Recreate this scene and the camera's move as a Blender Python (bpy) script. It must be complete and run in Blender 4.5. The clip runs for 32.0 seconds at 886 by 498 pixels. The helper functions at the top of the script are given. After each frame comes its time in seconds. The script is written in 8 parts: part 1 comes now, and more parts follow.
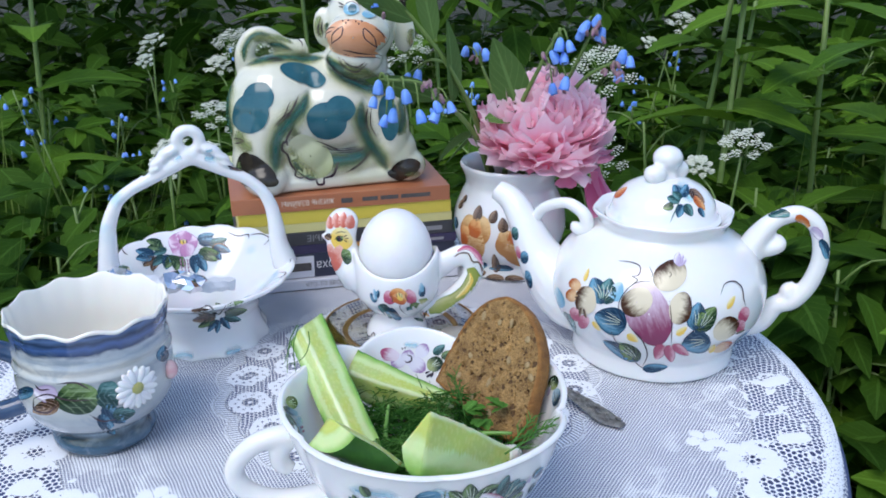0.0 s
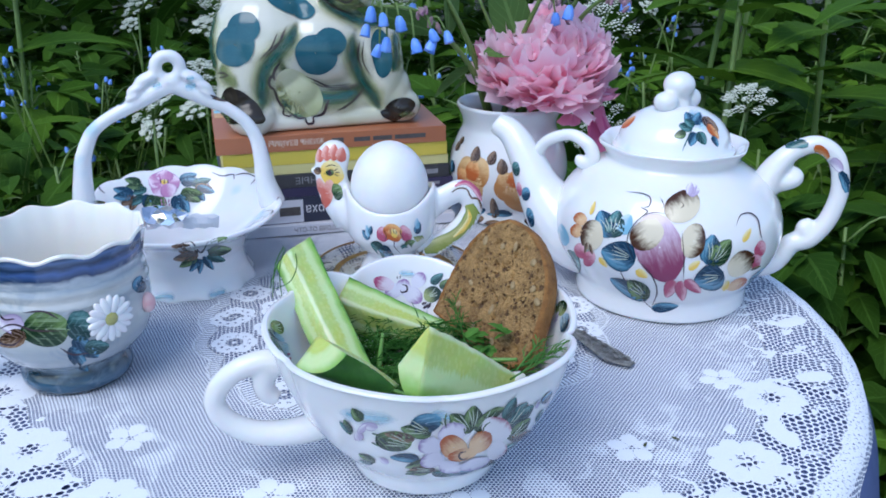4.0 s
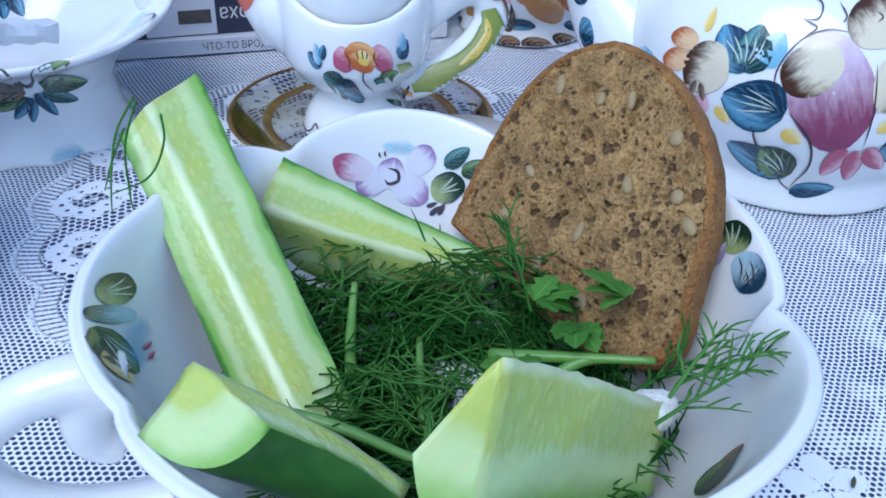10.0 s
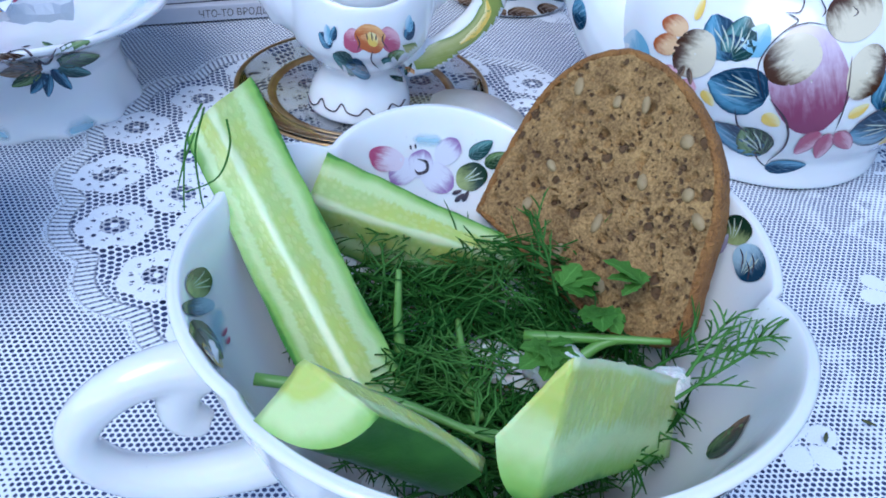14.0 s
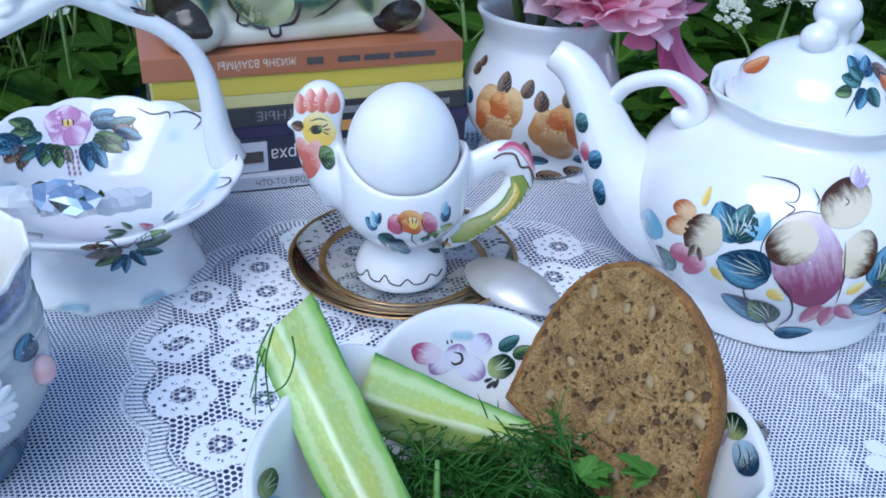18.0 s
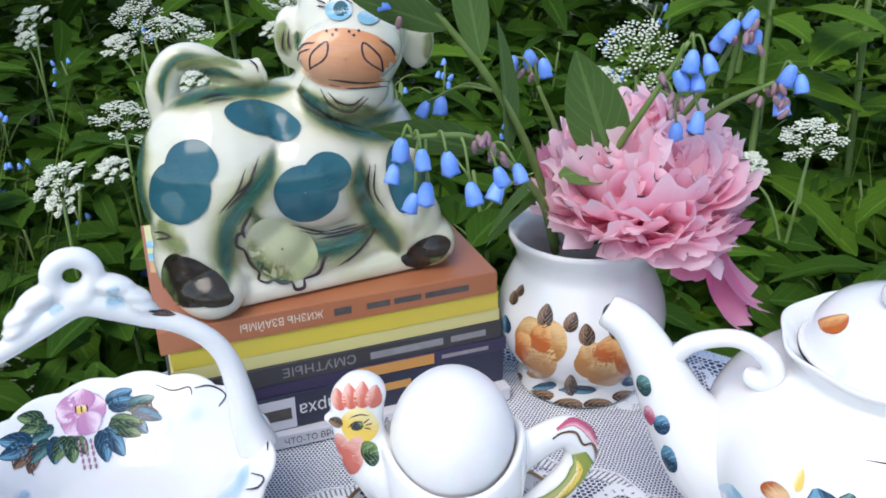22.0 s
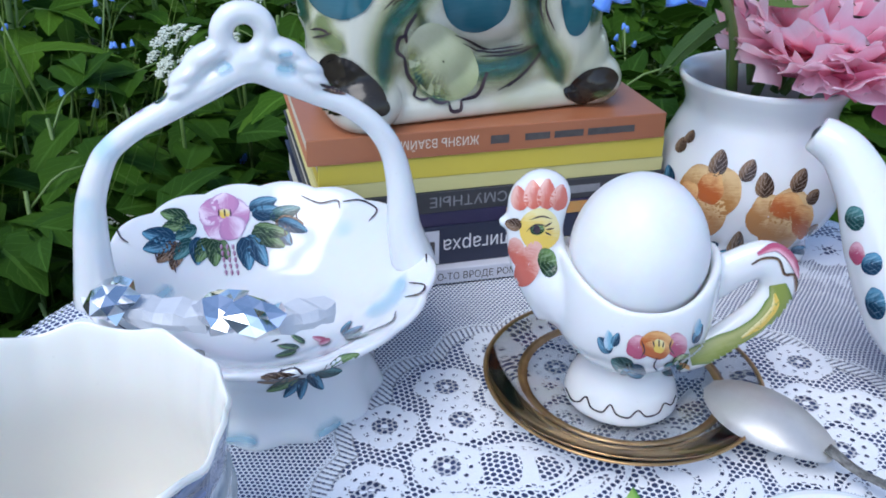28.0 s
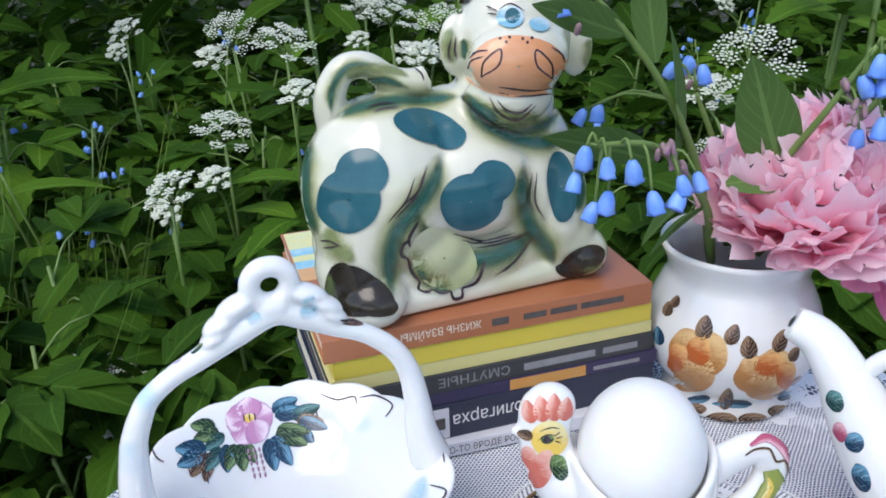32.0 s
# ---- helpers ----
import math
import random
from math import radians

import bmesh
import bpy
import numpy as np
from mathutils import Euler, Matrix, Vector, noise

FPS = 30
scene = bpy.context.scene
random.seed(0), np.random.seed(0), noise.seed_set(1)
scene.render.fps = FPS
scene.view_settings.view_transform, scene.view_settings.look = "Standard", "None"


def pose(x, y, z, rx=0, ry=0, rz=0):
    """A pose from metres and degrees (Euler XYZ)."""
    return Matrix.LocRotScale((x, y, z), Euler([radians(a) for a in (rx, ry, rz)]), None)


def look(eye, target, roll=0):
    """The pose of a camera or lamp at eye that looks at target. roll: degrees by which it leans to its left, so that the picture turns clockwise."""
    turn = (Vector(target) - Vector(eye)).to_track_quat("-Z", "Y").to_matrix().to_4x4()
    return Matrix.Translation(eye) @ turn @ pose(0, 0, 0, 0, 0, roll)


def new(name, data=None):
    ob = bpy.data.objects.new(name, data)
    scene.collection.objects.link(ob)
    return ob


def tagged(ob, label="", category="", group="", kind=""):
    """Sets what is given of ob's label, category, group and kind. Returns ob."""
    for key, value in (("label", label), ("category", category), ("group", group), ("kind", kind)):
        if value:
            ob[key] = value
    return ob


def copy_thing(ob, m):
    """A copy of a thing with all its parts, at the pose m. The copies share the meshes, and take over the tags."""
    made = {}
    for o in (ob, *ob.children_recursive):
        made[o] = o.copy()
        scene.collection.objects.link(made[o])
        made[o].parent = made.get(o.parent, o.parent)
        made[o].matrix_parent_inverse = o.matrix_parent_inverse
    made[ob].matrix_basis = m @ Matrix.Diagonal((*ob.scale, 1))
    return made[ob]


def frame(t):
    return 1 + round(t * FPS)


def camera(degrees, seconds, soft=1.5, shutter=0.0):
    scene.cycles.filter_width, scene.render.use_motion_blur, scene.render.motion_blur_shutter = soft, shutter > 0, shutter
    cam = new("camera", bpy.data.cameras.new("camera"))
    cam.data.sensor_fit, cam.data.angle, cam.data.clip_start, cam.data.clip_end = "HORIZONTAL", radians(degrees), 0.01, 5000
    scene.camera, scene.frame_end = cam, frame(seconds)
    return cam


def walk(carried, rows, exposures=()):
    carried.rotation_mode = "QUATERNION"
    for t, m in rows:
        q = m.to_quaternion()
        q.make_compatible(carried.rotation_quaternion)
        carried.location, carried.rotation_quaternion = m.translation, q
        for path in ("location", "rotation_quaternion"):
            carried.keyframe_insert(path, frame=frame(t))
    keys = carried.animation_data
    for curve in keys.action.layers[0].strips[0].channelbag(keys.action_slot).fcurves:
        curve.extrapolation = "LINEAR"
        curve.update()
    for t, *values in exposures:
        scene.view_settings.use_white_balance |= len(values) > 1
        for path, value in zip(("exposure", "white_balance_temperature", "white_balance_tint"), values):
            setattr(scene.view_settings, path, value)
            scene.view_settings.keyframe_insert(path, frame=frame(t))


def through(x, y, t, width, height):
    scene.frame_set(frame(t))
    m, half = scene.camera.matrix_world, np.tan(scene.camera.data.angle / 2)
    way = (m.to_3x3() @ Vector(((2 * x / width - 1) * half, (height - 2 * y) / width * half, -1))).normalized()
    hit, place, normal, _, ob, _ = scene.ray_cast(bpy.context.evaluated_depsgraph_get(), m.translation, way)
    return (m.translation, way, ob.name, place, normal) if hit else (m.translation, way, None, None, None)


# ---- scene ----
cam = camera(53.1, 32.0, 1.8)
METRES, EYE, TILT, LEAN, TURN = 1.05, 0.256, -21.0, 0.0, 0.0
ROWS = [
    (0.0, 0.0, 0.0, 0.0, 0.0, 0.0, -0.0),
    (0.5, -0.009, 0.0077, -0.0032, 0.06, -0.2, -0.13),
    (1.0, -0.0171, 0.0196, -0.005, 0.01, -0.12, -0.17),
    (1.5, -0.0238, 0.0233, -0.0181, -0.04, -0.13, -0.16),
    (2.0, -0.0207, 0.0245, -0.0208, -0.12, -0.41, -0.24),
    (2.5, -0.0194, 0.0244, -0.022, -0.27, -0.42, -0.21),
    (3.0, -0.0167, 0.0275, -0.0228, -0.33, -0.39, -0.21),
    (3.5, -0.0107, 0.0276, -0.0267, -0.48, -0.53, -0.15),
    (5.5, 0.0149, 0.0537, -0.0391, -0.19, -2.17, 0.42),
    (6.0, 0.0154, 0.0741, -0.0557, 0.26, -2.67, 0.49),
    (6.5, 0.018, 0.0887, -0.0648, 0.37, -2.91, 0.57),
    (7.0, 0.0132, 0.1076, -0.0606, 0.89, -4.19, 0.31),
    (7.5, 0.0012, 0.1453, -0.031, -1.09, -8.52, 0.27),
    (8.0, -0.0046, 0.1692, -0.0205, -2.26, -10.45, 0.1),
    (8.5, -0.0141, 0.1935, -0.0235, -2.96, -11.75, -0.47),
    (9.0, -0.0213, 0.2048, -0.0187, -3.32, -11.87, -0.71),
    (9.5, -0.0227, 0.2112, -0.021, -3.39, -12.26, -0.92),
    (10.0, -0.018, 0.217, -0.0228, -3.76, -12.88, -0.87),
    (10.5, -0.0252, 0.2404, -0.0231, -5.56, -15.82, -1.46),
    (11.0, -0.0323, 0.2501, -0.0241, -6.37, -17.05, -2.28),
    (11.5, -0.0345, 0.2442, -0.021, -6.66, -16.96, -2.43),
    (12.0, -0.0365, 0.2398, -0.0209, -6.71, -16.84, -2.56),
    (12.5, -0.0303, 0.2335, -0.0151, -6.8, -16.88, -2.49),
    (13.0, -0.0349, 0.2207, -0.0124, -6.91, -16.77, -2.53),
    (13.5, -0.0338, 0.2131, -0.0103, -6.94, -16.8, -2.33),
    (15.5, -0.056, 0.1743, -0.0052, -5.99, -15.97, 0.75),
    (16.0, -0.0505, 0.1812, -0.0005, -5.57, -15.81, 1.11),
    (16.5, -0.0475, 0.1792, 0.0078, -5.51, -15.2, 1.27),
    (17.0, -0.0458, 0.1808, 0.0114, -5.22, -12.41, -0.62),
    (17.5, -0.0392, 0.1839, 0.0182, -4.96, -11.45, -0.97),
    (18.0, -0.04, 0.1794, 0.0221, -4.68, -10.39, -0.93),
    (18.5, -0.0409, 0.1779, 0.0317, -4.32, -9.32, -0.99),
    (19.0, -0.0421, 0.1786, 0.0539, -3.78, -8.42, -0.39),
    (19.5, -0.0444, 0.1742, 0.0601, -3.4, -7.34, 0.13),
    (20.0, -0.0583, 0.1887, 0.0866, -3.04, -5.58, 1.47),
    (20.5, -0.0765, 0.1979, 0.1045, -3.22, -4.45, 2.44),
    (21.0, -0.0812, 0.2203, 0.1095, -3.98, -4.52, 3.5),
    (21.5, -0.0817, 0.2262, 0.1001, -4.23, -4.31, 3.29),
    (22.0, -0.0518, 0.2179, 0.0822, -4.95, -3.86, 2.95),
    (22.5, -0.0382, 0.2072, 0.0702, -6.09, -3.59, 2.62),
    (23.0, -0.0326, 0.1919, 0.0604, -6.3, -3.48, 2.53),
    (23.5, -0.0267, 0.181, 0.037, -6.47, -3.31, 2.52),
    (24.0, -0.0419, 0.1687, 0.0194, -6.08, -3.76, 1.71),
    (24.5, -0.0438, 0.1522, 0.0145, -5.53, -3.82, 1.3),
    (25.0, -0.0575, 0.1383, 0.0118, -3.85, -4.08, 0.41),
    (25.5, -0.0588, 0.1373, 0.01, -2.36, -4.3, -0.33),
    (26.0, -0.0608, 0.1724, 0.0113, -2.26, -4.97, -0.25),
    (26.5, -0.0864, 0.223, 0.0201, -1.65, -6.0, -0.34),
    (28.5, -0.0898, 0.2437, 0.0357, -0.39, -6.97, -0.77),
    (29.0, -0.0887, 0.2328, 0.0388, -0.37, -6.51, -0.92),
    (29.5, -0.0871, 0.228, 0.0382, -0.11, -6.13, -1.18),
    (30.0, -0.0868, 0.2237, 0.0363, 0.01, -5.83, -1.38),
    (30.5, -0.08, 0.2183, 0.04, 0.01, -5.77, -1.39),
    (31.0, -0.0718, 0.2135, 0.0454, -0.12, -5.8, -1.33),
    (31.5, -0.0716, 0.2068, 0.0659, -0.91, -3.97, 1.14),
    (32.0, -0.0987, 0.2254, 0.0847, -1.96, -3.15, 2.92),
]
EXPOSURES = [(0.0, 0.95, 6250, 10), (3.5, 0.85, 5850, 10), (6.0, 0.75, 5350, 8), (7.0, 0.68, 5340, 8), (8.5, 0.80, 5310, 8), (9.5, 0.86, 5300, 8), (13.0, 0.88, 5250, 8), (16.5, 0.8, 5200, 8), (18.5, 0.85, 5500, 8), (19.5, 0.97, 5900, 9), (20.5, 1.17, 6700, 10), (22.5, 1.12, 6550, 10), (24.0, 0.93, 6000, 8), (26.0, 0.9, 5750, 8), (29.0, 0.95, 6050, 10), (32.0, 1.08, 6550, 10)]
walk(cam, [(t, pose(0, 0, EYE, TILT, LEAN, TURN) @ pose(METRES * x, METRES * y, METRES * z, 90 + pitch, roll, yaw)) for t, x, y, z, yaw, pitch, roll in ROWS], EXPOSURES)

# ---- world and light ----
world = bpy.data.worlds.new("sky")
scene.world = world
world.use_nodes = True
wn = world.node_tree
sky = wn.nodes.new("ShaderNodeTexSky")
sky.sky_type, sky.sun_disc, sky.sun_elevation, sky.sun_rotation = "NISHITA", False, radians(55), radians(211)
wn.links.new(sky.outputs[0], wn.nodes["Background"].inputs[0])
wn.nodes["Background"].inputs[1].default_value = 0.12
sun = new("sun", bpy.data.lights.new("sun", "SUN"))
sun.data.energy, sun.data.angle, sun.data.color = 1.0, radians(40), (1.0, 0.95, 0.88)
sun.matrix_world = look((-0.9, -1.35, 2.5), (0, 0, 0))


# ---- materials ----
def nodes_of(name):
    m = bpy.data.materials.new(name)
    m.use_nodes = True
    return m, m.node_tree, m.node_tree.nodes["Principled BSDF"]


def link(nt, a, b):
    nt.links.new(a, b)


def math_node(nt, op, a, b=None, clamp=False):
    n = nt.nodes.new("ShaderNodeMath")
    n.operation, n.use_clamp = op, clamp
    for i, v in enumerate((a, b)):
        if v is None:
            continue
        if isinstance(v, (int, float)):
            n.inputs[i].default_value = v
        else:
            link(nt, v, n.inputs[i])
    return n.outputs[0]


def mix_col(nt, fac, a, b, blend="MIX"):
    n = nt.nodes.new("ShaderNodeMix")
    n.data_type, n.blend_type = "RGBA", blend
    for sock, v in ((n.inputs[0], fac), (n.inputs[6], a), (n.inputs[7], b)):
        if isinstance(v, (int, float)):
            sock.default_value = v
        elif isinstance(v, tuple):
            sock.default_value = (*v, 1)
        else:
            link(nt, v, sock)
    return n.outputs[2]


def ramp(nt, fac, lo, hi, smooth=False):
    n = nt.nodes.new("ShaderNodeMapRange")
    n.interpolation_type = "SMOOTHSTEP" if smooth else "LINEAR"
    link(nt, fac, n.inputs[0])
    n.inputs[1].default_value, n.inputs[2].default_value = lo, hi
    return n.outputs[0]


def coords(nt, kind="Object", scale=None):
    n = nt.nodes.new("ShaderNodeTexCoord").outputs[kind]
    if scale is None:
        return n
    m = nt.nodes.new("ShaderNodeMapping")
    m.inputs[3].default_value = scale
    link(nt, n, m.inputs[0])
    return m.outputs[0]


def noise_tex(nt, vec, scale, detail=3.0, rough=0.55, distort=0.0):
    n = nt.nodes.new("ShaderNodeTexNoise")
    n.inputs["Scale"].default_value, n.inputs["Detail"].default_value = scale, detail
    n.inputs["Roughness"].default_value, n.inputs["Distortion"].default_value = rough, distort
    link(nt, vec, n.inputs["Vector"])
    return n.outputs[0]


def bump(nt, bsdf, height, strength, dist):
    n = nt.nodes.new("ShaderNodeBump")
    n.inputs["Strength"].default_value, n.inputs["Distance"].default_value = strength, dist
    link(nt, height, n.inputs["Height"])
    link(nt, n.outputs[0], bsdf.inputs["Normal"])


def plain(name, a, b, rough=0.5, metal=0.0, scale=60, fine=0.2, bumped=0.0, dist=0.0005, coat=0.0, sss=0.0, vary=0.0):
    """Two tones mixed by noise at two scales, with a fine relief."""
    m, nt, bs = nodes_of(name)
    v = coords(nt)
    n1 = noise_tex(nt, v, scale)
    n2 = noise_tex(nt, v, scale * 7, 2)
    f = math_node(nt, "ADD", math_node(nt, "MULTIPLY", ramp(nt, n1, 0.3, 0.7), 1 - fine), math_node(nt, "MULTIPLY", n2, fine))
    col = mix_col(nt, f, a, b)
    if vary:
        info = nt.nodes.new("ShaderNodeObjectInfo")
        hsv = nt.nodes.new("ShaderNodeHueSaturation")
        link(nt, col, hsv.inputs["Color"])
        link(nt, math_node(nt, "ADD", math_node(nt, "MULTIPLY", info.outputs["Random"], vary), 1 - vary / 2), hsv.inputs["Value"])
        col = hsv.outputs[0]
    link(nt, col, bs.inputs["Base Color"])
    bs.inputs["Roughness"].default_value, bs.inputs["Metallic"].default_value = rough, metal
    bs.inputs["Coat Weight"].default_value = coat
    if sss:
        bs.inputs["Subsurface Weight"].default_value, bs.inputs["Subsurface Scale"].default_value = sss, 0.004
    if bumped:
        bump(nt, bs, n2, bumped, dist)
    return m


def leafy(name, a, b, vein=0.30, rough=0.62, through=0.25, vary=0.5):
    """Leaf tissue: tone varies leaf by leaf and along the leaf, light passes through."""
    m, nt, bs = nodes_of(name)
    v = coords(nt)
    geo = nt.nodes.new("ShaderNodeNewGeometry")
    info = nt.nodes.new("ShaderNodeObjectInfo")
    n1 = noise_tex(nt, v, 90)
    rnd = math_node(nt, "FRACT", math_node(nt, "ADD", geo.outputs["Random Per Island"], info.outputs["Random"]))
    f = math_node(nt, "ADD", math_node(nt, "MULTIPLY", rnd, 0.7), math_node(nt, "MULTIPLY", n1, 0.3))
    col = mix_col(nt, f, a, b)
    uv = nt.nodes.new("ShaderNodeTexCoord").outputs["UV"]
    sep = nt.nodes.new("ShaderNodeSeparateXYZ")
    link(nt, uv, sep.inputs[0])
    across = math_node(nt, "ABSOLUTE", math_node(nt, "SUBTRACT", sep.outputs[1], 0.5))
    mid = math_node(nt, "LESS_THAN", across, 0.045)
    ribs = math_node(nt, "FRACT", math_node(nt, "ADD", math_node(nt, "MULTIPLY", sep.outputs[0], 7), math_node(nt, "MULTIPLY", across, -5)))
    side = math_node(nt, "LESS_THAN", ribs, 0.1)
    veins = math_node(nt, "MULTIPLY", math_node(nt, "MAXIMUM", mid, math_node(nt, "MULTIPLY", side, 0.6)), vein)
    col = mix_col(nt, veins, col, tuple(min(1, c * 1.9 + 0.02) for c in b))
    link(nt, col, bs.inputs["Base Color"])
    bs.inputs["Roughness"].default_value = rough
    bs.inputs["Specular IOR Level"].default_value = 0.07
    bump(nt, bs, math_node(nt, "ADD", ribs, n1), 0.35, 0.0008)
    tr = nt.nodes.new("ShaderNodeBsdfTranslucent")
    link(nt, col, tr.inputs[0])
    mx = nt.nodes.new("ShaderNodeMixShader")
    mx.inputs[0].default_value = through
    link(nt, bs.outputs[0], mx.inputs[1])
    link(nt, tr.outputs[0], mx.inputs[2])
    link(nt, mx.outputs[0], nt.nodes["Material Output"].inputs[0])
    return m


def glazed(name, a, b, rough=0.12, blush=None, bscale=25.0, lo=0.62, hi=0.75):
    """White glazed ceramic, with soft stains of a blush colour that ran in the glaze."""
    m, nt, bs = nodes_of(name)
    v = coords(nt)
    col = mix_col(nt, noise_tex(nt, v, 30), a, b)
    if blush:
        n = ramp(nt, noise_tex(nt, v, bscale, 1.5), lo, hi, True)
        col = mix_col(nt, math_node(nt, "MULTIPLY", n, 0.75), col, blush)
    specks = math_node(nt, "GREATER_THAN", noise_tex(nt, v, 900, 1), 0.78)
    col = mix_col(nt, math_node(nt, "MULTIPLY", specks, 0.25), col, (0.45, 0.42, 0.38))
    link(nt, col, bs.inputs["Base Color"])
    bs.inputs["Roughness"].default_value = rough
    bs.inputs["Coat Weight"].default_value, bs.inputs["Coat Roughness"].default_value = 0.5, 0.06
    bs.inputs["Subsurface Weight"].default_value, bs.inputs["Subsurface Scale"].default_value = 0.08, 0.003
    bump(nt, bs, noise_tex(nt, v, 140, 2), 0.12, 0.0006)
    return m


def paint(name, base, tip, edge=None, streak=0.6, rough=0.16, two_tone=True, veins=0.0):
    """Brush-painted glaze: the stroke fades from base to tip along its length, with bristle streaks and a darker edge."""
    m, nt, bs = nodes_of(name)
    uv = nt.nodes.new("ShaderNodeTexCoord").outputs["UV"]
    sep = nt.nodes.new("ShaderNodeSeparateXYZ")
    link(nt, uv, sep.inputs[0])
    stretch = nt.nodes.new("ShaderNodeMapping")
    stretch.inputs[3].default_value = (1.5, 14, 1)
    link(nt, uv, stretch.inputs[0])
    st = noise_tex(nt, stretch.outputs[0], 1.6, 3)
    wob = noise_tex(nt, coords(nt), 300, 3)
    side = math_node(nt, "ADD", math_node(nt, "MULTIPLY", sep.outputs[0], 0.45), math_node(nt, "MULTIPLY", math_node(nt, "SUBTRACT", sep.outputs[1], 0.35), 0.9))
    f = math_node(nt, "ADD", side if two_tone else sep.outputs[0], math_node(nt, "MULTIPLY", math_node(nt, "SUBTRACT", st, 0.5), streak))
    f = math_node(nt, "ADD", f, math_node(nt, "MULTIPLY", math_node(nt, "SUBTRACT", wob, 0.5), 0.4), True)
    if two_tone:
        f = ramp(nt, f, 0.22, 0.74, True)
    col = mix_col(nt, f, base, tip)
    if veins:
        # pale strokes scratched through the paint beside the midrib
        mid = math_node(nt, "ABSOLUTE", math_node(nt, "SUBTRACT", sep.outputs[1], 0.5))
        rib = math_node(nt, "FRACT", math_node(nt, "ADD", math_node(nt, "MULTIPLY", sep.outputs[0], 4.5), math_node(nt, "ADD", math_node(nt, "MULTIPLY", mid, -4.0), math_node(nt, "MULTIPLY", wob, 0.3))))
        line = math_node(nt, "MULTIPLY", ramp(nt, math_node(nt, "ABSOLUTE", math_node(nt, "SUBTRACT", rib, 0.5)), 0.16, 0.08), math_node(nt, "GREATER_THAN", st, 0.42))
        col = mix_col(nt, math_node(nt, "MULTIPLY", line, veins), col, tuple(min(0.8, c * 1.25 + 0.16) for c in tip))
        # bristles leave pale gaps along the stroke
        bare = ramp(nt, noise_tex(nt, coords(nt, "UV", (0.8, 11, 1)), 1.0, 2), 0.54, 0.66)
        bare = math_node(nt, "MULTIPLY", bare, ramp(nt, sep.outputs[0], 0.15, 0.6))
        col = mix_col(nt, math_node(nt, "MULTIPLY", bare, 0.55), col, tuple(min(0.75, c * 1.1 + 0.22) for c in tip))
    if edge:
        across = math_node(nt, "MULTIPLY", math_node(nt, "ABSOLUTE", math_node(nt, "SUBTRACT", sep.outputs[1], 0.5)), 2.0)
        e = ramp(nt, math_node(nt, "ADD", across, math_node(nt, "MULTIPLY", st, 0.3)), 0.8, 1.2, True)
        col = mix_col(nt, e, col, edge)
    link(nt, col, bs.inputs["Base Color"])
    bs.inputs["Roughness"].default_value = rough
    bs.inputs["Specular IOR Level"].default_value = 0.4
    bs.inputs["Coat Weight"].default_value = 0.12
    return m


def roundel(name, pale, dark, lo=0.55, hi=1.15, rim=0.5, way=0.6):
    """A dabbed fruit or petal: pale inside, shaded with bristle streaks towards its rim and towards one end."""
    m, nt, bs = nodes_of(name)
    sep = nt.nodes.new("ShaderNodeSeparateXYZ")
    uv = nt.nodes.new("ShaderNodeTexCoord").outputs["UV"]
    link(nt, uv, sep.inputs[0])
    x = math_node(nt, "MULTIPLY", math_node(nt, "SUBTRACT", sep.outputs[0], 0.5), 2.0)
    y = math_node(nt, "MULTIPLY", math_node(nt, "SUBTRACT", sep.outputs[1], 0.5), 2.2)
    r = math_node(nt, "SQRT", math_node(nt, "ADD", math_node(nt, "MULTIPLY", x, x), math_node(nt, "MULTIPLY", y, y)))
    grain = noise_tex(nt, coords(nt), 420, 3)
    brush = noise_tex(nt, coords(nt, "UV", (2.5, 9, 1)), 1.0, 3, 0.6, 1.2)
    f = math_node(nt, "ADD", math_node(nt, "MULTIPLY", r, rim), math_node(nt, "MULTIPLY", x, way))
    f = math_node(nt, "ADD", f, math_node(nt, "MULTIPLY", math_node(nt, "SUBTRACT", brush, 0.5), 0.75))
    f = math_node(nt, "ADD", f, math_node(nt, "MULTIPLY", math_node(nt, "SUBTRACT", grain, 0.5), 0.25))
    link(nt, mix_col(nt, ramp(nt, f, lo, hi, True), pale, dark), bs.inputs["Base Color"])
    bs.inputs["Roughness"].default_value = 0.15
    bs.inputs["Specular IOR Level"].default_value = 0.4
    bs.inputs["Coat Weight"].default_value = 0.12
    return m


PORCELAIN = glazed("white_glaze", (0.80, 0.80, 0.78), (0.74, 0.745, 0.75))
PORCELAIN_BLUE = glazed("white_glaze_blue_blush", (0.80, 0.80, 0.79), (0.74, 0.76, 0.78), blush=(0.25, 0.56, 0.72), bscale=32, lo=0.66, hi=0.8)
CREAM = glazed("cream_glaze", (0.85, 0.83, 0.76), (0.78, 0.76, 0.69), rough=0.15)
EGGSHELL = plain("eggshell", (0.80, 0.80, 0.79), (0.74, 0.74, 0.75), rough=0.42, scale=80, bumped=0.15, dist=0.0002, sss=0.15)
GOLD = plain("worn_gold", (0.66, 0.43, 0.19), (0.36, 0.21, 0.09), rough=0.32, metal=0.9, scale=120)
SILVER = plain("silver_plate", (0.95, 0.94, 0.91), (0.84, 0.82, 0.78), rough=0.38, metal=0.72, scale=90)
TARNISH = plain("tarnished_silver", (0.42, 0.41, 0.38), (0.12, 0.11, 0.10), rough=0.35, metal=0.85, scale=420, bumped=0.7, dist=0.0008)
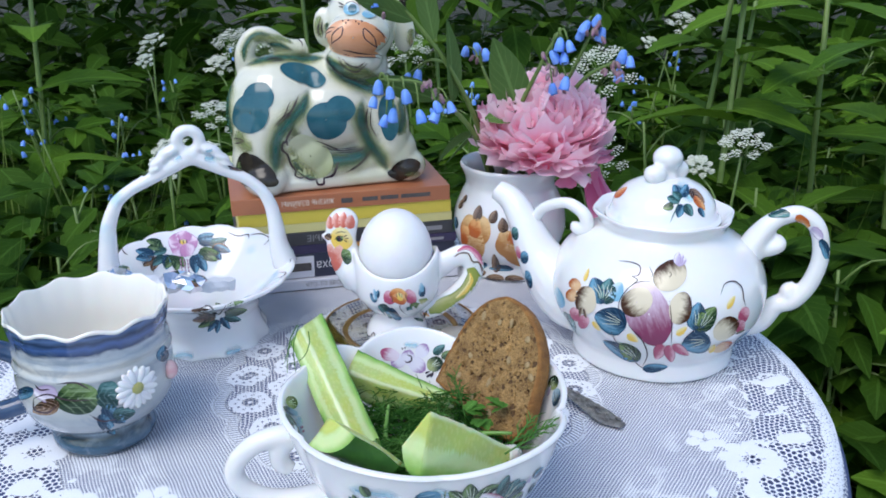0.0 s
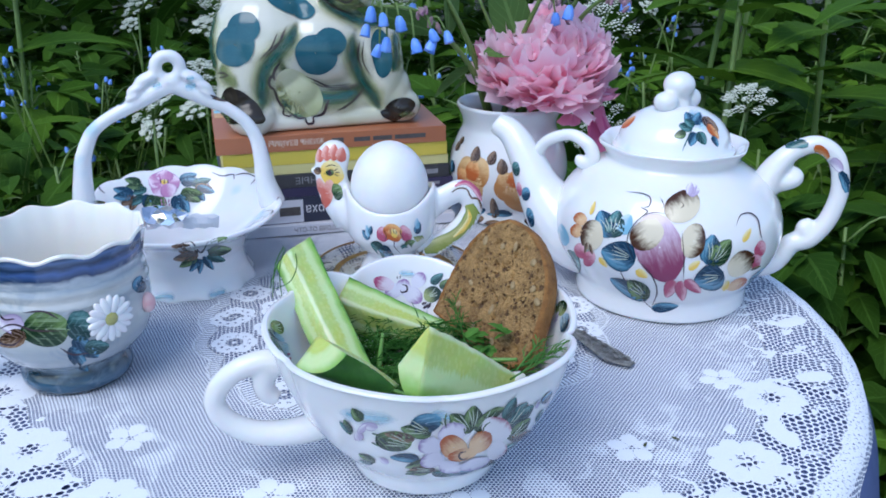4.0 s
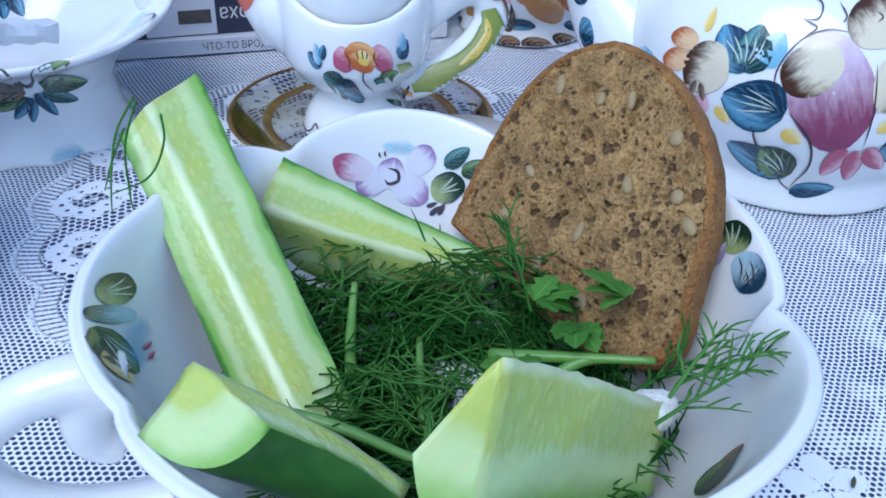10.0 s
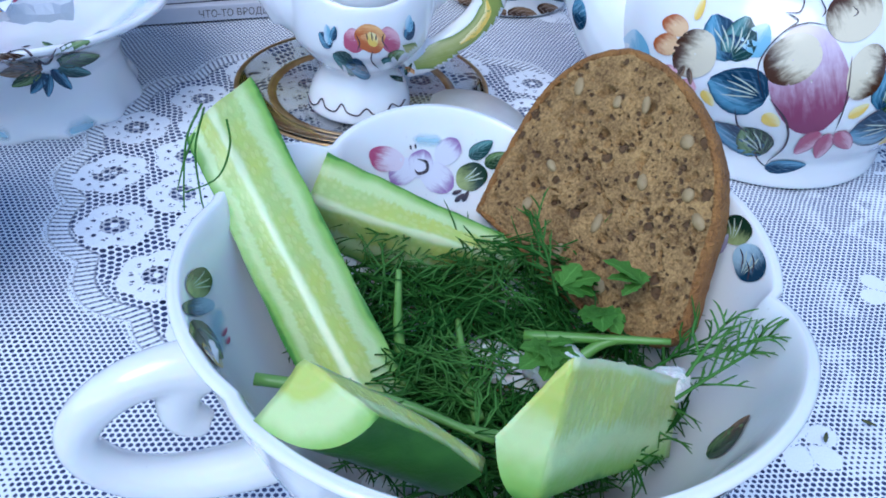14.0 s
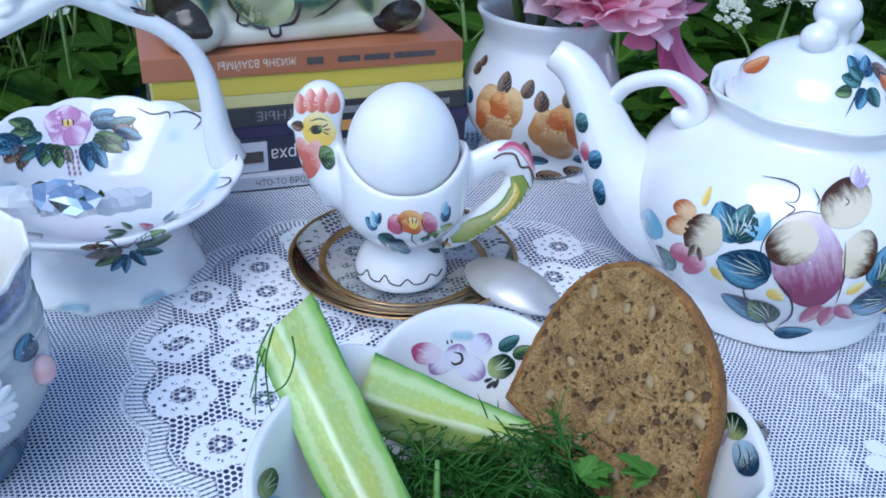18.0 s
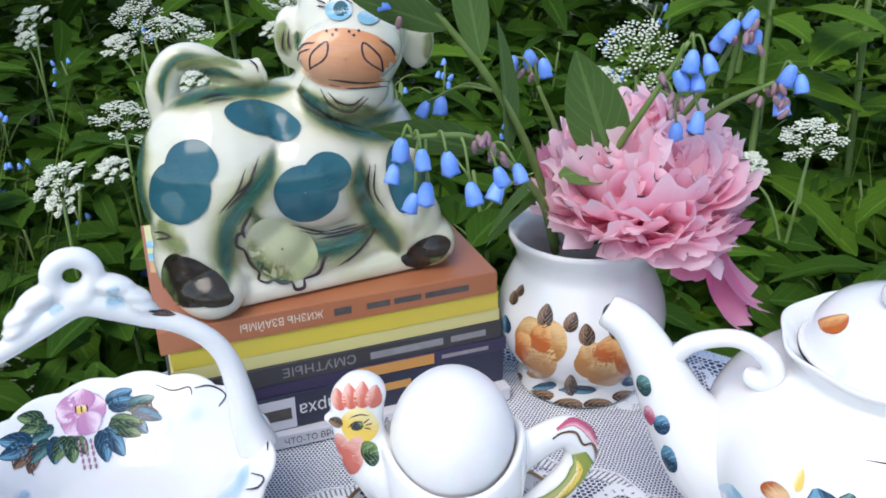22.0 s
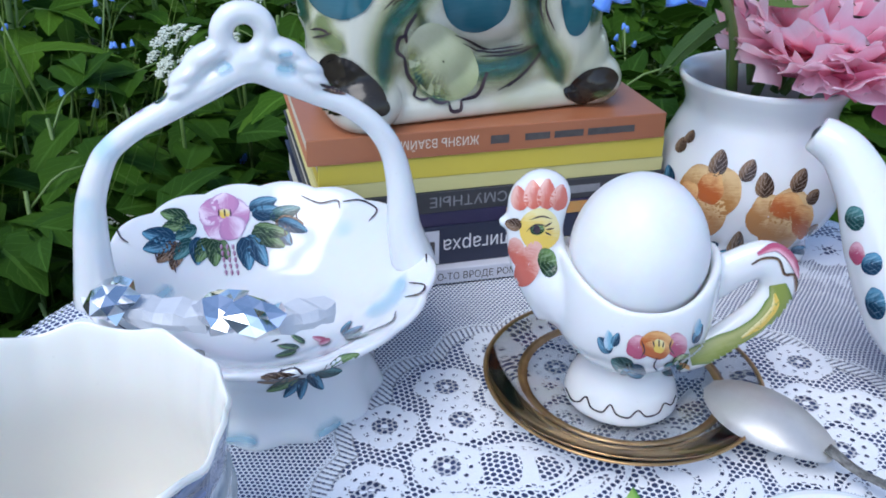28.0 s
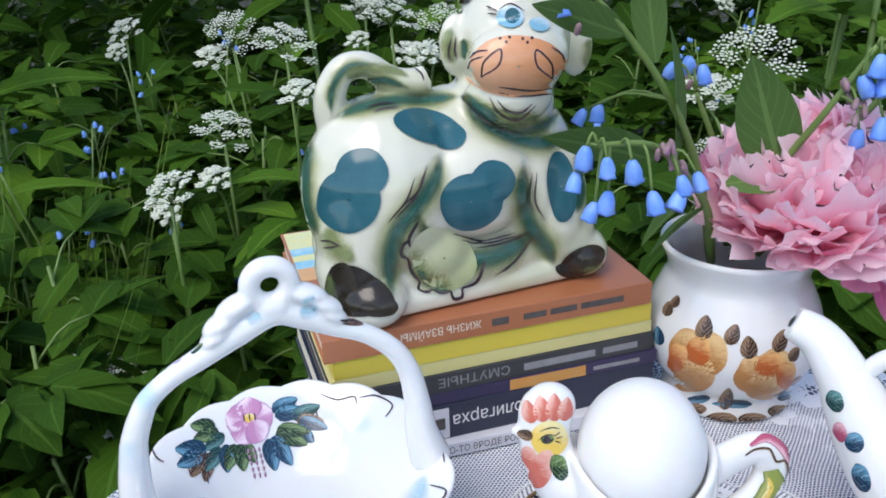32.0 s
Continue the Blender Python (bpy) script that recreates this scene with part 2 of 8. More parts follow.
FOIL = plain("crumpled_foil", (0.90, 0.90, 0.92), (0.66, 0.68, 0.72), rough=0.05, metal=1.0, scale=90)
PAPER_WRAP = plain("wrapper_paper", (0.58, 0.60, 0.64), (0.70, 0.72, 0.75), rough=0.35, scale=90)
PAGES = plain("page_block", (0.70, 0.64, 0.50), (0.56, 0.50, 0.38), rough=0.9, scale=300, bumped=0.3)


def glass_mat():
    m, nt, bs = nodes_of("clear_glass")
    bs.inputs["Base Color"].default_value = (0.95, 0.96, 0.96, 1)
    bs.inputs["Roughness"].default_value = 0.02
    bs.inputs["Transmission Weight"].default_value = 1.0
    bs.inputs["IOR"].default_value = 1.48
    return m


GLASS = glass_mat()
# near black: the shade under the plants is put into the soil colour
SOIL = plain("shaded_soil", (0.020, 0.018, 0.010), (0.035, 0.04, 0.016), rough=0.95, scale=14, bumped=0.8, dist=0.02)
STEM = plain("green_stem", (0.10, 0.17, 0.035), (0.16, 0.24, 0.06), rough=0.5, scale=50)
LEAF_DARK = leafy("hedge_leaf", (0.017, 0.050, 0.005), (0.050, 0.115, 0.010))
LEAF_MID = leafy("herb_leaf", (0.038, 0.102, 0.008), (0.112, 0.220, 0.020))
LEAF_COMFREY = leafy("comfrey_leaf", (0.06, 0.12, 0.03), (0.11, 0.19, 0.055))
GRASS = leafy("grass_blade", (0.07, 0.13, 0.02), (0.15, 0.22, 0.05), vein=0.1)
UMBEL = plain("umbel_white", (0.72, 0.74, 0.66), (0.55, 0.60, 0.46), rough=0.7, scale=200)
BLUEBELL = plain("bluebell_petal", (0.085, 0.24, 0.80), (0.22, 0.40, 0.88), rough=0.5, scale=120, sss=0.1)
BUD = plain("pink_bud", (0.36, 0.14, 0.30), (0.18, 0.16, 0.10), rough=0.5, scale=200)


# ---- shape helpers ----
def smooth(bm):
    for f in bm.faces:
        f.smooth = True
    return bm


def part(name, bm, material, parent=None, label=""):
    me = bpy.data.meshes.new(name)
    bm.to_mesh(me)
    bm.free()
    for m in material if isinstance(material, (list, tuple)) else (material,):
        me.materials.append(m)
    ob = new(name, me)
    if parent:
        ob.parent = parent
    if label:
        tagged(ob, label)
    return ob


def thing(name, at, label, category, group="", turn=0.0, kind=""):
    ob = new(name)
    ob.matrix_basis = pose(*at, 0, 0, turn)
    return tagged(ob, label, category, group, kind)


def spline(pts, n):
    """Points along a smooth curve through pts (Catmull-Rom)."""
    p = [Vector(q) for q in pts]
    p = [p[0] * 2 - p[1]] + p + [p[-1] * 2 - p[-2]]
    out, seg = [], len(pts) - 1
    for k in range(n + 1):
        u = k / n * seg
        i = min(int(u), seg - 1)
        t = u - i
        a, b, c, d = p[i:i + 4]
        out.append(0.5 * (2 * b + (c - a) * t + (2 * a - 5 * b + 4 * c - d) * t * t + (3 * b - a - 3 * c + d) * t ** 3))
    return out


def lathe(profile, n=64, wave=None, steps=0, bm=None):
    """Turn a closed or open (r, z) profile round z; wave(angle, r, z) gives a new (r, z)."""
    prof = [(v.x, v.y) for v in spline([(r, z, 0) for r, z in profile], steps)] if steps else profile
    bm = bm or bmesh.new()
    rings = []
    for r, z in prof:
        if r < 1e-6:
            rings.append([bm.verts.new((0, 0, z))])
            continue
        ring = []
        for k in range(n):
            a = 2 * math.pi * k / n
            rr, zz = wave(a, r, z) if wave else (r, z)
            ring.append(bm.verts.new((rr * math.cos(a), rr * math.sin(a), zz)))
        rings.append(ring)
    for p, q in zip(rings, rings[1:]):
        for k in range(n):
            j = (k + 1) % n
            if len(p) == 1 and len(q) == 1:
                break
            if len(p) == 1:
                bm.faces.new((p[0], q[j], q[k]))
            elif len(q) == 1:
                bm.faces.new((p[k], p[j], q[0]))
            else:
                bm.faces.new((p[k], p[j], q[j], q[k]))
    bmesh.ops.recalc_face_normals(bm, faces=bm.faces)
    return smooth(bm)


def tube(pts, radii, n=10, steps=None, flat=1.0, bm=None, side=None):
    """A round or flattened tube along a smooth curve; radii are spread along it."""
    steps = steps or 6 * len(pts)
    line = spline(pts, steps)
    bm = bm or bmesh.new()
    rings = []
    ref = Vector(side) if side else None
    for i, c in enumerate(line):
        d = (line[min(i + 1, steps)] - line[max(i - 1, 0)]).normalized()
        if ref is None:
            ref = d.orthogonal()
        x = (ref - d * ref.dot(d)).normalized()
        if not side:
            ref = x
        y = d.cross(x)
        u = i / steps * (len(radii) - 1)
        k = min(int(u), len(radii) - 2) if len(radii) > 1 else 0
        r = radii[k] + (radii[min(k + 1, len(radii) - 1)] - radii[k]) * (u - k)
        rings.append([bm.verts.new(c + x * r * math.cos(2 * math.pi * j / n) + y * r * flat * math.sin(2 * math.pi * j / n)) for j in range(n)])
    faces = []
    for p, q in zip(rings, rings[1:]):
        for k in range(n):
            faces.append(bm.faces.new((p[k], p[(k + 1) % n], q[(k + 1) % n], q[k])))
    faces += [bm.faces.new(rings[0][::-1]), bm.faces.new(rings[-1])]
    for f in faces:
        f.smooth = True
    return bm


def blob(at, r, bm=None, turn=None, seg=20, rings=12):
    """An ellipsoid with radii r at a place."""
    bm = bm or bmesh.new()
    m = Matrix.Translation(at) @ (turn or Matrix.Identity(4)) @ Matrix.Diagonal((*r, 1))
    bmesh.ops.create_uvsphere(bm, u_segments=seg, v_segments=rings, radius=1, matrix=m)
    return smooth(bm)


def box(size, at=(0, 0, 0), bevel=0.0, bm=None, turn=None, seg=2):
    own = bmesh.new()
    bmesh.ops.create_cube(own, size=1, matrix=Matrix.Translation(at) @ (turn or Matrix.Identity(4)) @ Matrix.Diagonal((*size, 1)))
    if bevel:
        bmesh.ops.bevel(own, geom=own.edges[:], offset=bevel, segments=seg, affect="EDGES", profile=0.5)
    if bm is None:
        return own
    tmp = bpy.data.meshes.new("tmp")
    own.to_mesh(tmp)
    own.free()
    bm.from_mesh(tmp)
    bpy.data.meshes.remove(tmp)
    return bm


def fused(bm, voxel, rounds=6):
    """Melt closed overlapping bodies into one smooth skin."""
    me = bpy.data.meshes.new("raw")
    bm.to_mesh(me)
    bm.free()
    ob = new("raw", me)
    mod = ob.modifiers.new("melt", "REMESH")
    mod.mode, mod.voxel_size, mod.use_smooth_shade = "VOXEL", voxel, True
    sm = ob.modifiers.new("soften", "SMOOTH")
    sm.factor, sm.iterations = 0.5, rounds
    done = bpy.data.meshes.new_from_object(ob.evaluated_get(bpy.context.evaluated_depsgraph_get()))
    bpy.data.objects.remove(ob)
    out = bmesh.new()
    out.from_mesh(done)
    bpy.data.meshes.remove(done)
    bpy.data.meshes.remove(me)
    return smooth(out)


def leaf_into(bm, m, length, width, fold=0.25, droop=0.3, rows=4, teeth=0.0, shape=0.8):
    """A pointed leaf along +x with a folded midrib and a drooping tip; UV x runs along it, y across."""
    uv = bm.loops.layers.uv.verify()
    grid = []
    for i in range(rows + 1):
        s = i / rows
        w = width * 0.5 * max(0.04, math.sin(math.pi * min(1, s ** shape * 0.97 + 0.03)) ** 0.8)
        if teeth and 0 < i < rows:
            w *= 1 + teeth * (-1) ** i
        x, z = length * s, -droop * length * s * s
        grid.append([(bm.verts.new(m @ Vector((x, t * w, z + abs(t) * w * fold))), s, 0.5 + 0.5 * t) for t in (-1, 0, 1)])
    for a, b in zip(grid, grid[1:]):
        for k in range(2):
            q = (a[k], b[k], b[k + 1], a[k + 1])
            f = bm.faces.new([v[0] for v in q])
            f.smooth = True
            for lp, v in zip(f.loops, q):
                lp[uv].uv = (v[1], v[2])


def aim(at, yaw, pitch, roll=0.0):
    """A frame at a place whose x axis points at yaw and rises by pitch (radians)."""
    return Matrix.Translation(at) @ Euler((roll, -pitch, yaw)).to_matrix().to_4x4()


# ---- table and cloth ----
TABLE = (-0.030, 0.461)
FIT = 0.965


def lace_mat():
    """Machine lace in rings: a scrolled heart inside two rows of roundels, fine net with small flowers, a wreath of large flowers on open net, a dense band, open net again."""
    m, nt, bs = nodes_of("white_lace")
    obj = coords(nt)
    F = lambda op, a, b=None: math_node(nt, op, a, b)
    add, sub, mul, most, least = (lambda a, b, op=op: F(op, a, b) for op in ("ADD", "SUBTRACT", "MULTIPLY", "MAXIMUM", "MINIMUM"))
    sep = nt.nodes.new("ShaderNodeSeparateXYZ")
    link(nt, obj, sep.inputs[0])
    # the pattern runs on down the hanging part by its own length
    across = F("SQRT", add(mul(sep.outputs[0], sep.outputs[0]), mul(sep.outputs[1], sep.outputs[1])))
    hang = F("DIVIDE", add(across, most(mul(add(sep.outputs[2], 0.003), -1.0), 0.0)), most(across, 0.001))
    x, y = add(mul(sep.outputs[0], hang), -0.010), add(mul(sep.outputs[1], hang), 0.002)
    flat = nt.nodes.new("ShaderNodeCombineXYZ")
    link(nt, x, flat.inputs[0])
    link(nt, y, flat.inputs[1])
    vec = flat.outputs[0]

    def within(v, lo, hi, edge):
        return mul(ramp(nt, v, lo - edge, lo + edge), ramp(nt, v, hi + edge, hi - edge))

    fray = sub(noise_tex(nt, vec, 1100, 2), 0.5)
    slow = sub(noise_tex(nt, vec, 30, 2), 0.5)
    warp = nt.nodes.new("ShaderNodeTexNoise")
    warp.inputs["Scale"].default_value = 40
    link(nt, vec, warp.inputs["Vector"])
    rad = F("SQRT", add(mul(x, x), mul(y, y)))
    ang = F("ARCTAN2", y, x)
    r = add(rad, mul(slow, 0.010))

    def net(pitch, pull, rot):
        """Height of a hexagonal net: high in the middle of each hole."""
        bent = nt.nodes.new("ShaderNodeVectorMath")
        bent.operation = "MULTIPLY_ADD"
        link(nt, warp.outputs["Color"], bent.inputs[0])
        bent.inputs[1].default_value = (pull, pull, 0)
        link(nt, vec, bent.inputs[2])
        total = None
        for k in range(3):
            way = nt.nodes.new("ShaderNodeVectorMath")
            way.operation = "DOT_PRODUCT"
            link(nt, bent.outputs[0], way.inputs[0])
            w, g = 7.255 / pitch, rot + k * math.pi / 3
            way.inputs[1].default_value = (math.cos(g) * w, math.sin(g) * w, 0)
            wave = F("COSINE", way.outputs["Value"])
            total = wave if total is None else add(total, wave)
        return add(total, mul(fray, 0.8))

    def cell(count, ring, turn):
        """Polar coordinates about the middle of the nearest of count motifs on a ring, and a number for each."""
        k = add(mul(ang, count / (2 * math.pi)), turn)
        f = sub(F("FRACT", k), 0.5)
        lx, ly = mul(mul(f, 2 * math.pi / count), rad), sub(rad, ring)
        num = F("FRACT", mul(F("SINE", mul(F("FLOOR", k), 12.9898)), 43758.5))
        ly = add(ly, mul(sub(num, 0.5), 0.010))
        return F("SQRT", add(mul(lx, lx), mul(ly, ly))), F("ARCTAN2", ly, lx), num, lx, ly

    def blossom(d, a, petals, reach, deep, eye, turn):
        """Round petals about an open eye."""
        lobe = F("ABSOLUTE", F("COSINE", mul(add(a, turn), petals / 2)))
        edge = mul(add(mul(F("POWER", lobe, 0.6), deep), 1 - deep), reach)
        inside = ramp(nt, sub(edge, add(d, mul(fray, 0.0022))), -0.0003, 0.0003)
        slit = mul(ramp(nt, lobe, 0.20, 0.08), ramp(nt, d, reach * 0.46, reach * 0.38))
        return mul(mul(inside, ramp(nt, d, eye - 0.0003, eye + 0.0003)), sub(1.0, slit)), inside

    # holes of the grounds: the threads cover where the net is low
    fine = add(net(0.00178, 0.003, 0.5), mul(slow, -0.9))
    coarse = net(0.0032, 0.010, 0.9)
    middle = net(0.0024, 0.006, 0.2)
    heart = ramp(nt, r, 0.1045, 0.1035)
    outer = ramp(nt, r, 0.191, 0.193)
    fine_c, coarse_c, middle_c = ramp(nt, fine, 0.10, -0.32), ramp(nt, coarse, -0.35, -0.60), ramp(nt, middle, -0.28, -0.58)
    cover = add(mul(coarse_c, outer), add(mul(middle_c, heart), mul(fine_c, sub(1.0, most(outer, heart)))))

    # roundels in two staggered rows: a thick lobed ring, an open eye with a dot
    white = None
    for count, ring, turn in ((19, 0.0925, 0.0), (19, 0.0700, 0.5)):
        d, a, num, lx, ly = cell(count, ring, turn)
        body, inside = blossom(d, a, 6, 0.0122, 0.20, 0.0044, 0.3)
        # a ring of eyelets in the rim
        body = mul(body, sub(1.0, mul(within(add(d, mul(fray, 0.001)), 0.0068, 0.0084, 0.0002), ramp(nt, F("COSINE", mul(a, 11.0)), 0.25, 0.45))))
        veil = mul(ramp(nt, d, 0.0046, 0.0040), ramp(nt, d, 0.0012, 0.0016))
        dot = ramp(nt, d, 0.0014, 0.0010)
        body = most(body, dot)
        cover = mul(cover, sub(1.0, mul(veil, 0.35)))
        white = body if white is None else most(white, body)
    # scalloped fringe of the heart: short bars that fan outwards
    scallop = add(rad, mul(F("ABSOLUTE", F("COSINE", mul(ang, 10))), -0.006))
    bars = F("COSINE", add(mul(ang, 300), mul(rad, 900)))
    fringe = mul(within(scallop, 0.0995, 0.1055, 0.0004), ramp(nt, add(bars, mul(fray, 1.6)), 0.55, 0.15))
    lip = mul(within(scallop, 0.1055, 0.1075, 0.0005), ramp(nt, fray, -0.10, 0.02))
    holes = mul(within(scallop, 0.0990, 0.1058, 0.0004), sub(1.0, fringe))
    cover = mul(cover, sub(1.0, mul(holes, 0.55)))
    white = most(white, most(fringe, lip))
    # scrolls in the heart's middle
    sc = noise_tex(nt, vec, 26, 0.5, 0.4, 1.6)
    wav = F("ABSOLUTE", sub(F("FRACT", mul(sc, 5.0)), 0.5))
    eyelet = mul(ramp(nt, wav, 0.07, 0.05), ramp(nt, noise_tex(nt, vec, 380, 1), 0.54, 0.50))
    scroll = mul(mul(ramp(nt, wav, 0.26, 0.24), sub(1.0, eyelet)), ramp(nt, r, 0.064, 0.062))
    white = most(white, scroll)
    # small flowers on the fine net, with a half-dense veil of leaves beside them
    d, a, num, lx, ly = cell(13, 0.165, 0.35)
    small, _ = blossom(d, a, 5, 0.0105, 0.5, 0.0014, 0.9)
    white = most(white, small)
    leaves = mul(ramp(nt, noise_tex(nt, vec, 70, 1.0, 0.4, 0.9), 0.56, 0.58), within(r, 0.150, 0.186, 0.004))
    cover = most(cover, mul(leaves, ramp(nt, fine, 1.35, 0.85)))
    # wreath of large flowers and broad leaves where the net opens
    d, a, num, lx, ly = cell(22, 0.198, 0.1)
    large, _ = blossom(d, a, 8, 0.0165, 0.24, 0.0042, 0.2)
    large = mul(large, ramp(nt, num, 0.16, 0.17))
    d2, a2, num2, l2, m2 = cell(22, 0.208, 0.6)
    lean = add(m2, mul(l2, mul(sub(num2, 0.5), 1.6)))
    blade = ramp(nt, add(add(mul(mul(l2, l2), 110.0), F("ABSOLUTE", mul(lean, 0.9))), mul(fray, 0.003)), 0.0074, 0.0068)
    tendril = mul(ramp(nt, noise_tex(nt, vec, 105, 0.8, 0.4, 1.2), 0.60, 0.615), within(r, 0.180, 0.222, 0.004))
    white = most(white, most(large, most(blade, tendril)))
    # dense band, then open net to the hem
    band = mul(within(add(rad, mul(F("COSINE", mul(ang, 70)), 0.0007)), 0.2265, 0.2385, 0.0004), ramp(nt, noise_tex(nt, vec, 900, 2), 0.36, 0.44))
    white = most(white, band)
    cover = most(cover, white)
    weave = noise_tex(nt, obj, 2600, 2)
    bs.inputs["Roughness"].default_value = 0.85
    tint = mix_col(nt, weave, (0.86, 0.89, 0.93), (0.74, 0.77, 0.84))
    link(nt, tint, bs.inputs["Base Color"])
    bump(nt, bs, add(mul(white, 0.6), mul(weave, 0.4)), 0.5, 0.0006)
    gap = nt.nodes.new("ShaderNodeBsdfTransparent")
    mx = nt.nodes.new("ShaderNodeMixShader")
    link(nt, cover, mx.inputs[0])
    link(nt, gap.outputs[0], mx.inputs[1])
    link(nt, bs.outputs[0], mx.inputs[2])
    link(nt, mx.outputs[0], nt.nodes["Material Output"].inputs[0])
    return m


LACE = lace_mat()
TABLETOP = plain("painted_tabletop", (0.13, 0.14, 0.20), (0.19, 0.20, 0.27), rough=0.6, scale=20)
LINEN = plain("blue_grey_undercloth", (0.045, 0.070, 0.18), (0.075, 0.105, 0.23), rough=0.9, scale=40, bumped=0.3)


def drape(z0, reach, seed, thick_fold):
    """A round cloth that lies on the table and falls in folds over its edge."""
    rnd = random.Random(seed)
    ph = [rnd.uniform(0, 6.28) for _ in range(4)]
    bm = bmesh.new()
    n, rings = 240, []
    radii = [0.0] + [0.005 * i for i in range(1, 46)] + [0.232, 0.242, 0.249, 0.254]
    for r in radii:
        r *= FIT
        if r == 0:
            rings.append([bm.verts.new((0, 0, z0))])
            continue
        ring = []
        for k in range(n):
            a = 2 * math.pi * k / n
            p = Vector((r * math.cos(a), r * math.sin(a), 0))
            bend = p + 0.02 * noise.noise_vector(p * 9 + Vector((seed, 3, 0)))
            lift = 0.0006 * noise.noise(p * 22 + Vector((seed, 0, 0))) + 0.0004 * noise.noise(p * 70) + 0.0009 * max(0.0, noise.noise(Vector((bend.x * 14, bend.y * 52, seed)))) * min(1.0, r / 0.13)
            drop = max(0.0, r - 0.238 * FIT) ** 2 * 14
            ring.append(bm.verts.new((p.x, p.y, z0 + lift - drop)))
        rings.append(ring)
    for i in range(1, 13):
        s = i / 12
        ring = []
        for k in range(n):
            a = 2 * math.pi * k / n
            fold = math.sin(9 * a + ph[0]) * 0.6 + math.sin(15 * a + ph[1]) * 0.4 + math.sin(5 * a + ph[2]) * 0.5
            r = 0.2585 * FIT + 0.007 * math.sin(min(1, s * 3) * 1.57) + thick_fold * s * (0.35 + fold)
            ring.append(bm.verts.new((r * math.cos(a), r * math.sin(a), z0 - 0.004 - reach * s + 0.004 * math.sin(30 * a) * (i == 12))))
        rings.append(ring)
    for p, q in zip(rings, rings[1:]):
        for k in range(n):
            j = (k + 1) % n
            bm.faces.new((p[0], q[k], q[j]) if len(p) == 1 else (p[k], q[k], q[j], p[j]))
    return smooth(bm)


table = thing("round_table", (*TABLE, -0.62), "small round pedestal table hidden under a lace cloth", "table")
part("tabletop", lathe([(0, 0.592), (0.236, 0.592), (0.2425, 0.597), (0.244, 0.606), (0.241, 0.6155), (0, 0.6165)], 96), TABLETOP, table)
part("pedestal", lathe([(0.02, 0.03), (0.035, 0.06), (0.03, 0.3), (0.045, 0.55), (0.06, 0.592)], 24, steps=16), TABLETOP, table)
part("foot", lathe([(0, 0.0), (0.16, 0.0), (0.16, 0.012), (0.05, 0.03), (0, 0.04)], 32), TABLETOP, table)
under = part("under_cloth", drape(-0.0022, 0.16, 3, 0.012), LINEN)
under.matrix_basis = pose(*TABLE, 0)
tagged(under, "blue-grey cloth lying under the white lace on the table", "cloth")
lace = part("lace_tablecloth", drape(0.0, 0.24, 7, 0.016), LACE)
lace.matrix_basis = pose(*TABLE, 0)
tagged(lace, "white machine-lace tablecloth with flowers draped over the round table", "tablecloth")

# a dried sprig and crumbs left on the cloth
DRY = plain("dried_herb", (0.085, 0.095, 0.030), (0.045, 0.050, 0.018), rough=0.8, scale=300)
rnd = random.Random(17)
sprig = bmesh.new()
for i in range(26):
    a, u = rnd.uniform(-1.3, 1.3), i / 25
    at = Vector((-0.0105 + 0.021 * u, 0.0006 * math.sin(9 * u), 0.0022))
    tip = at + Vector((0.0016 * math.sin(a), 0.0024 * math.cos(a) * (-1) ** i, 0.0006))
    tube([at, (at + tip) / 2 + Vector((0, 0, 0.0004)), tip], [0.00035, 0.0003, 0.0001], 4, 4, 1.0, sprig)
tube([(-0.0112, 0, 0.0021), (0, 0.0003, 0.0023), (0.0112, 0, 0.0021)], [0.0004], 5, 10, 1.0, sprig)
sprig = part("dried_sprig", sprig, DRY)
sprig.matrix_basis = pose(0.1235, 0.2795, 0.0, 0, 0, 16)
tagged(sprig, "dried greenish herb sprig lying on the lace cloth", "sprig")
for x, y, a in ((0.0860, 0.3340, 60), (0.1000, 0.3385, -35)):
    crumb_bm = blob((0, 0, 0.0018), (0.0019, 0.0006, 0.0005), None, None, 8, 6)
    for v in crumb_bm.verts:
        v.co *= 1 + 0.3 * noise.noise(v.co * 900 + Vector((a, 0, 0)))
    crumb_ob = part("crumb", crumb_bm, DRY)
    crumb_ob.matrix_basis = pose(x, y, 0, 0, 0, a)
    tagged(crumb_ob, "small dark plant crumb lying on the lace cloth", "crumb", "crumbs on the cloth")

# ---- ground ----
bm = bmesh.new()
bmesh.ops.create_grid(bm, x_segments=60, y_segments=60, size=1)
for v in bm.verts:
    v.co = Vector((v.co.x * 1.0, v.co.y * 1.0, 0))
    far = max(abs(v.co.x), abs(v.co.y))
    v.co *= 3 + 1500 * far ** 8
    v.co.z = -0.62 + 0.03 * noise.noise(v.co * 1.5) * (far < 0.9)
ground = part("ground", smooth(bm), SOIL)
tagged(ground, "dark shaded soil under dense garden plants", "ground", kind="structure")

# ---- bowl with handle ----
BOWL = (-0.007, 0.330, 0.001)


NOTCHES = (-9, 75, 125, 160, 213, 276, 351)
DEPTHS = (1.0, 1.0, 1.0, 0.3, 0.6, 0.6, 1.0)


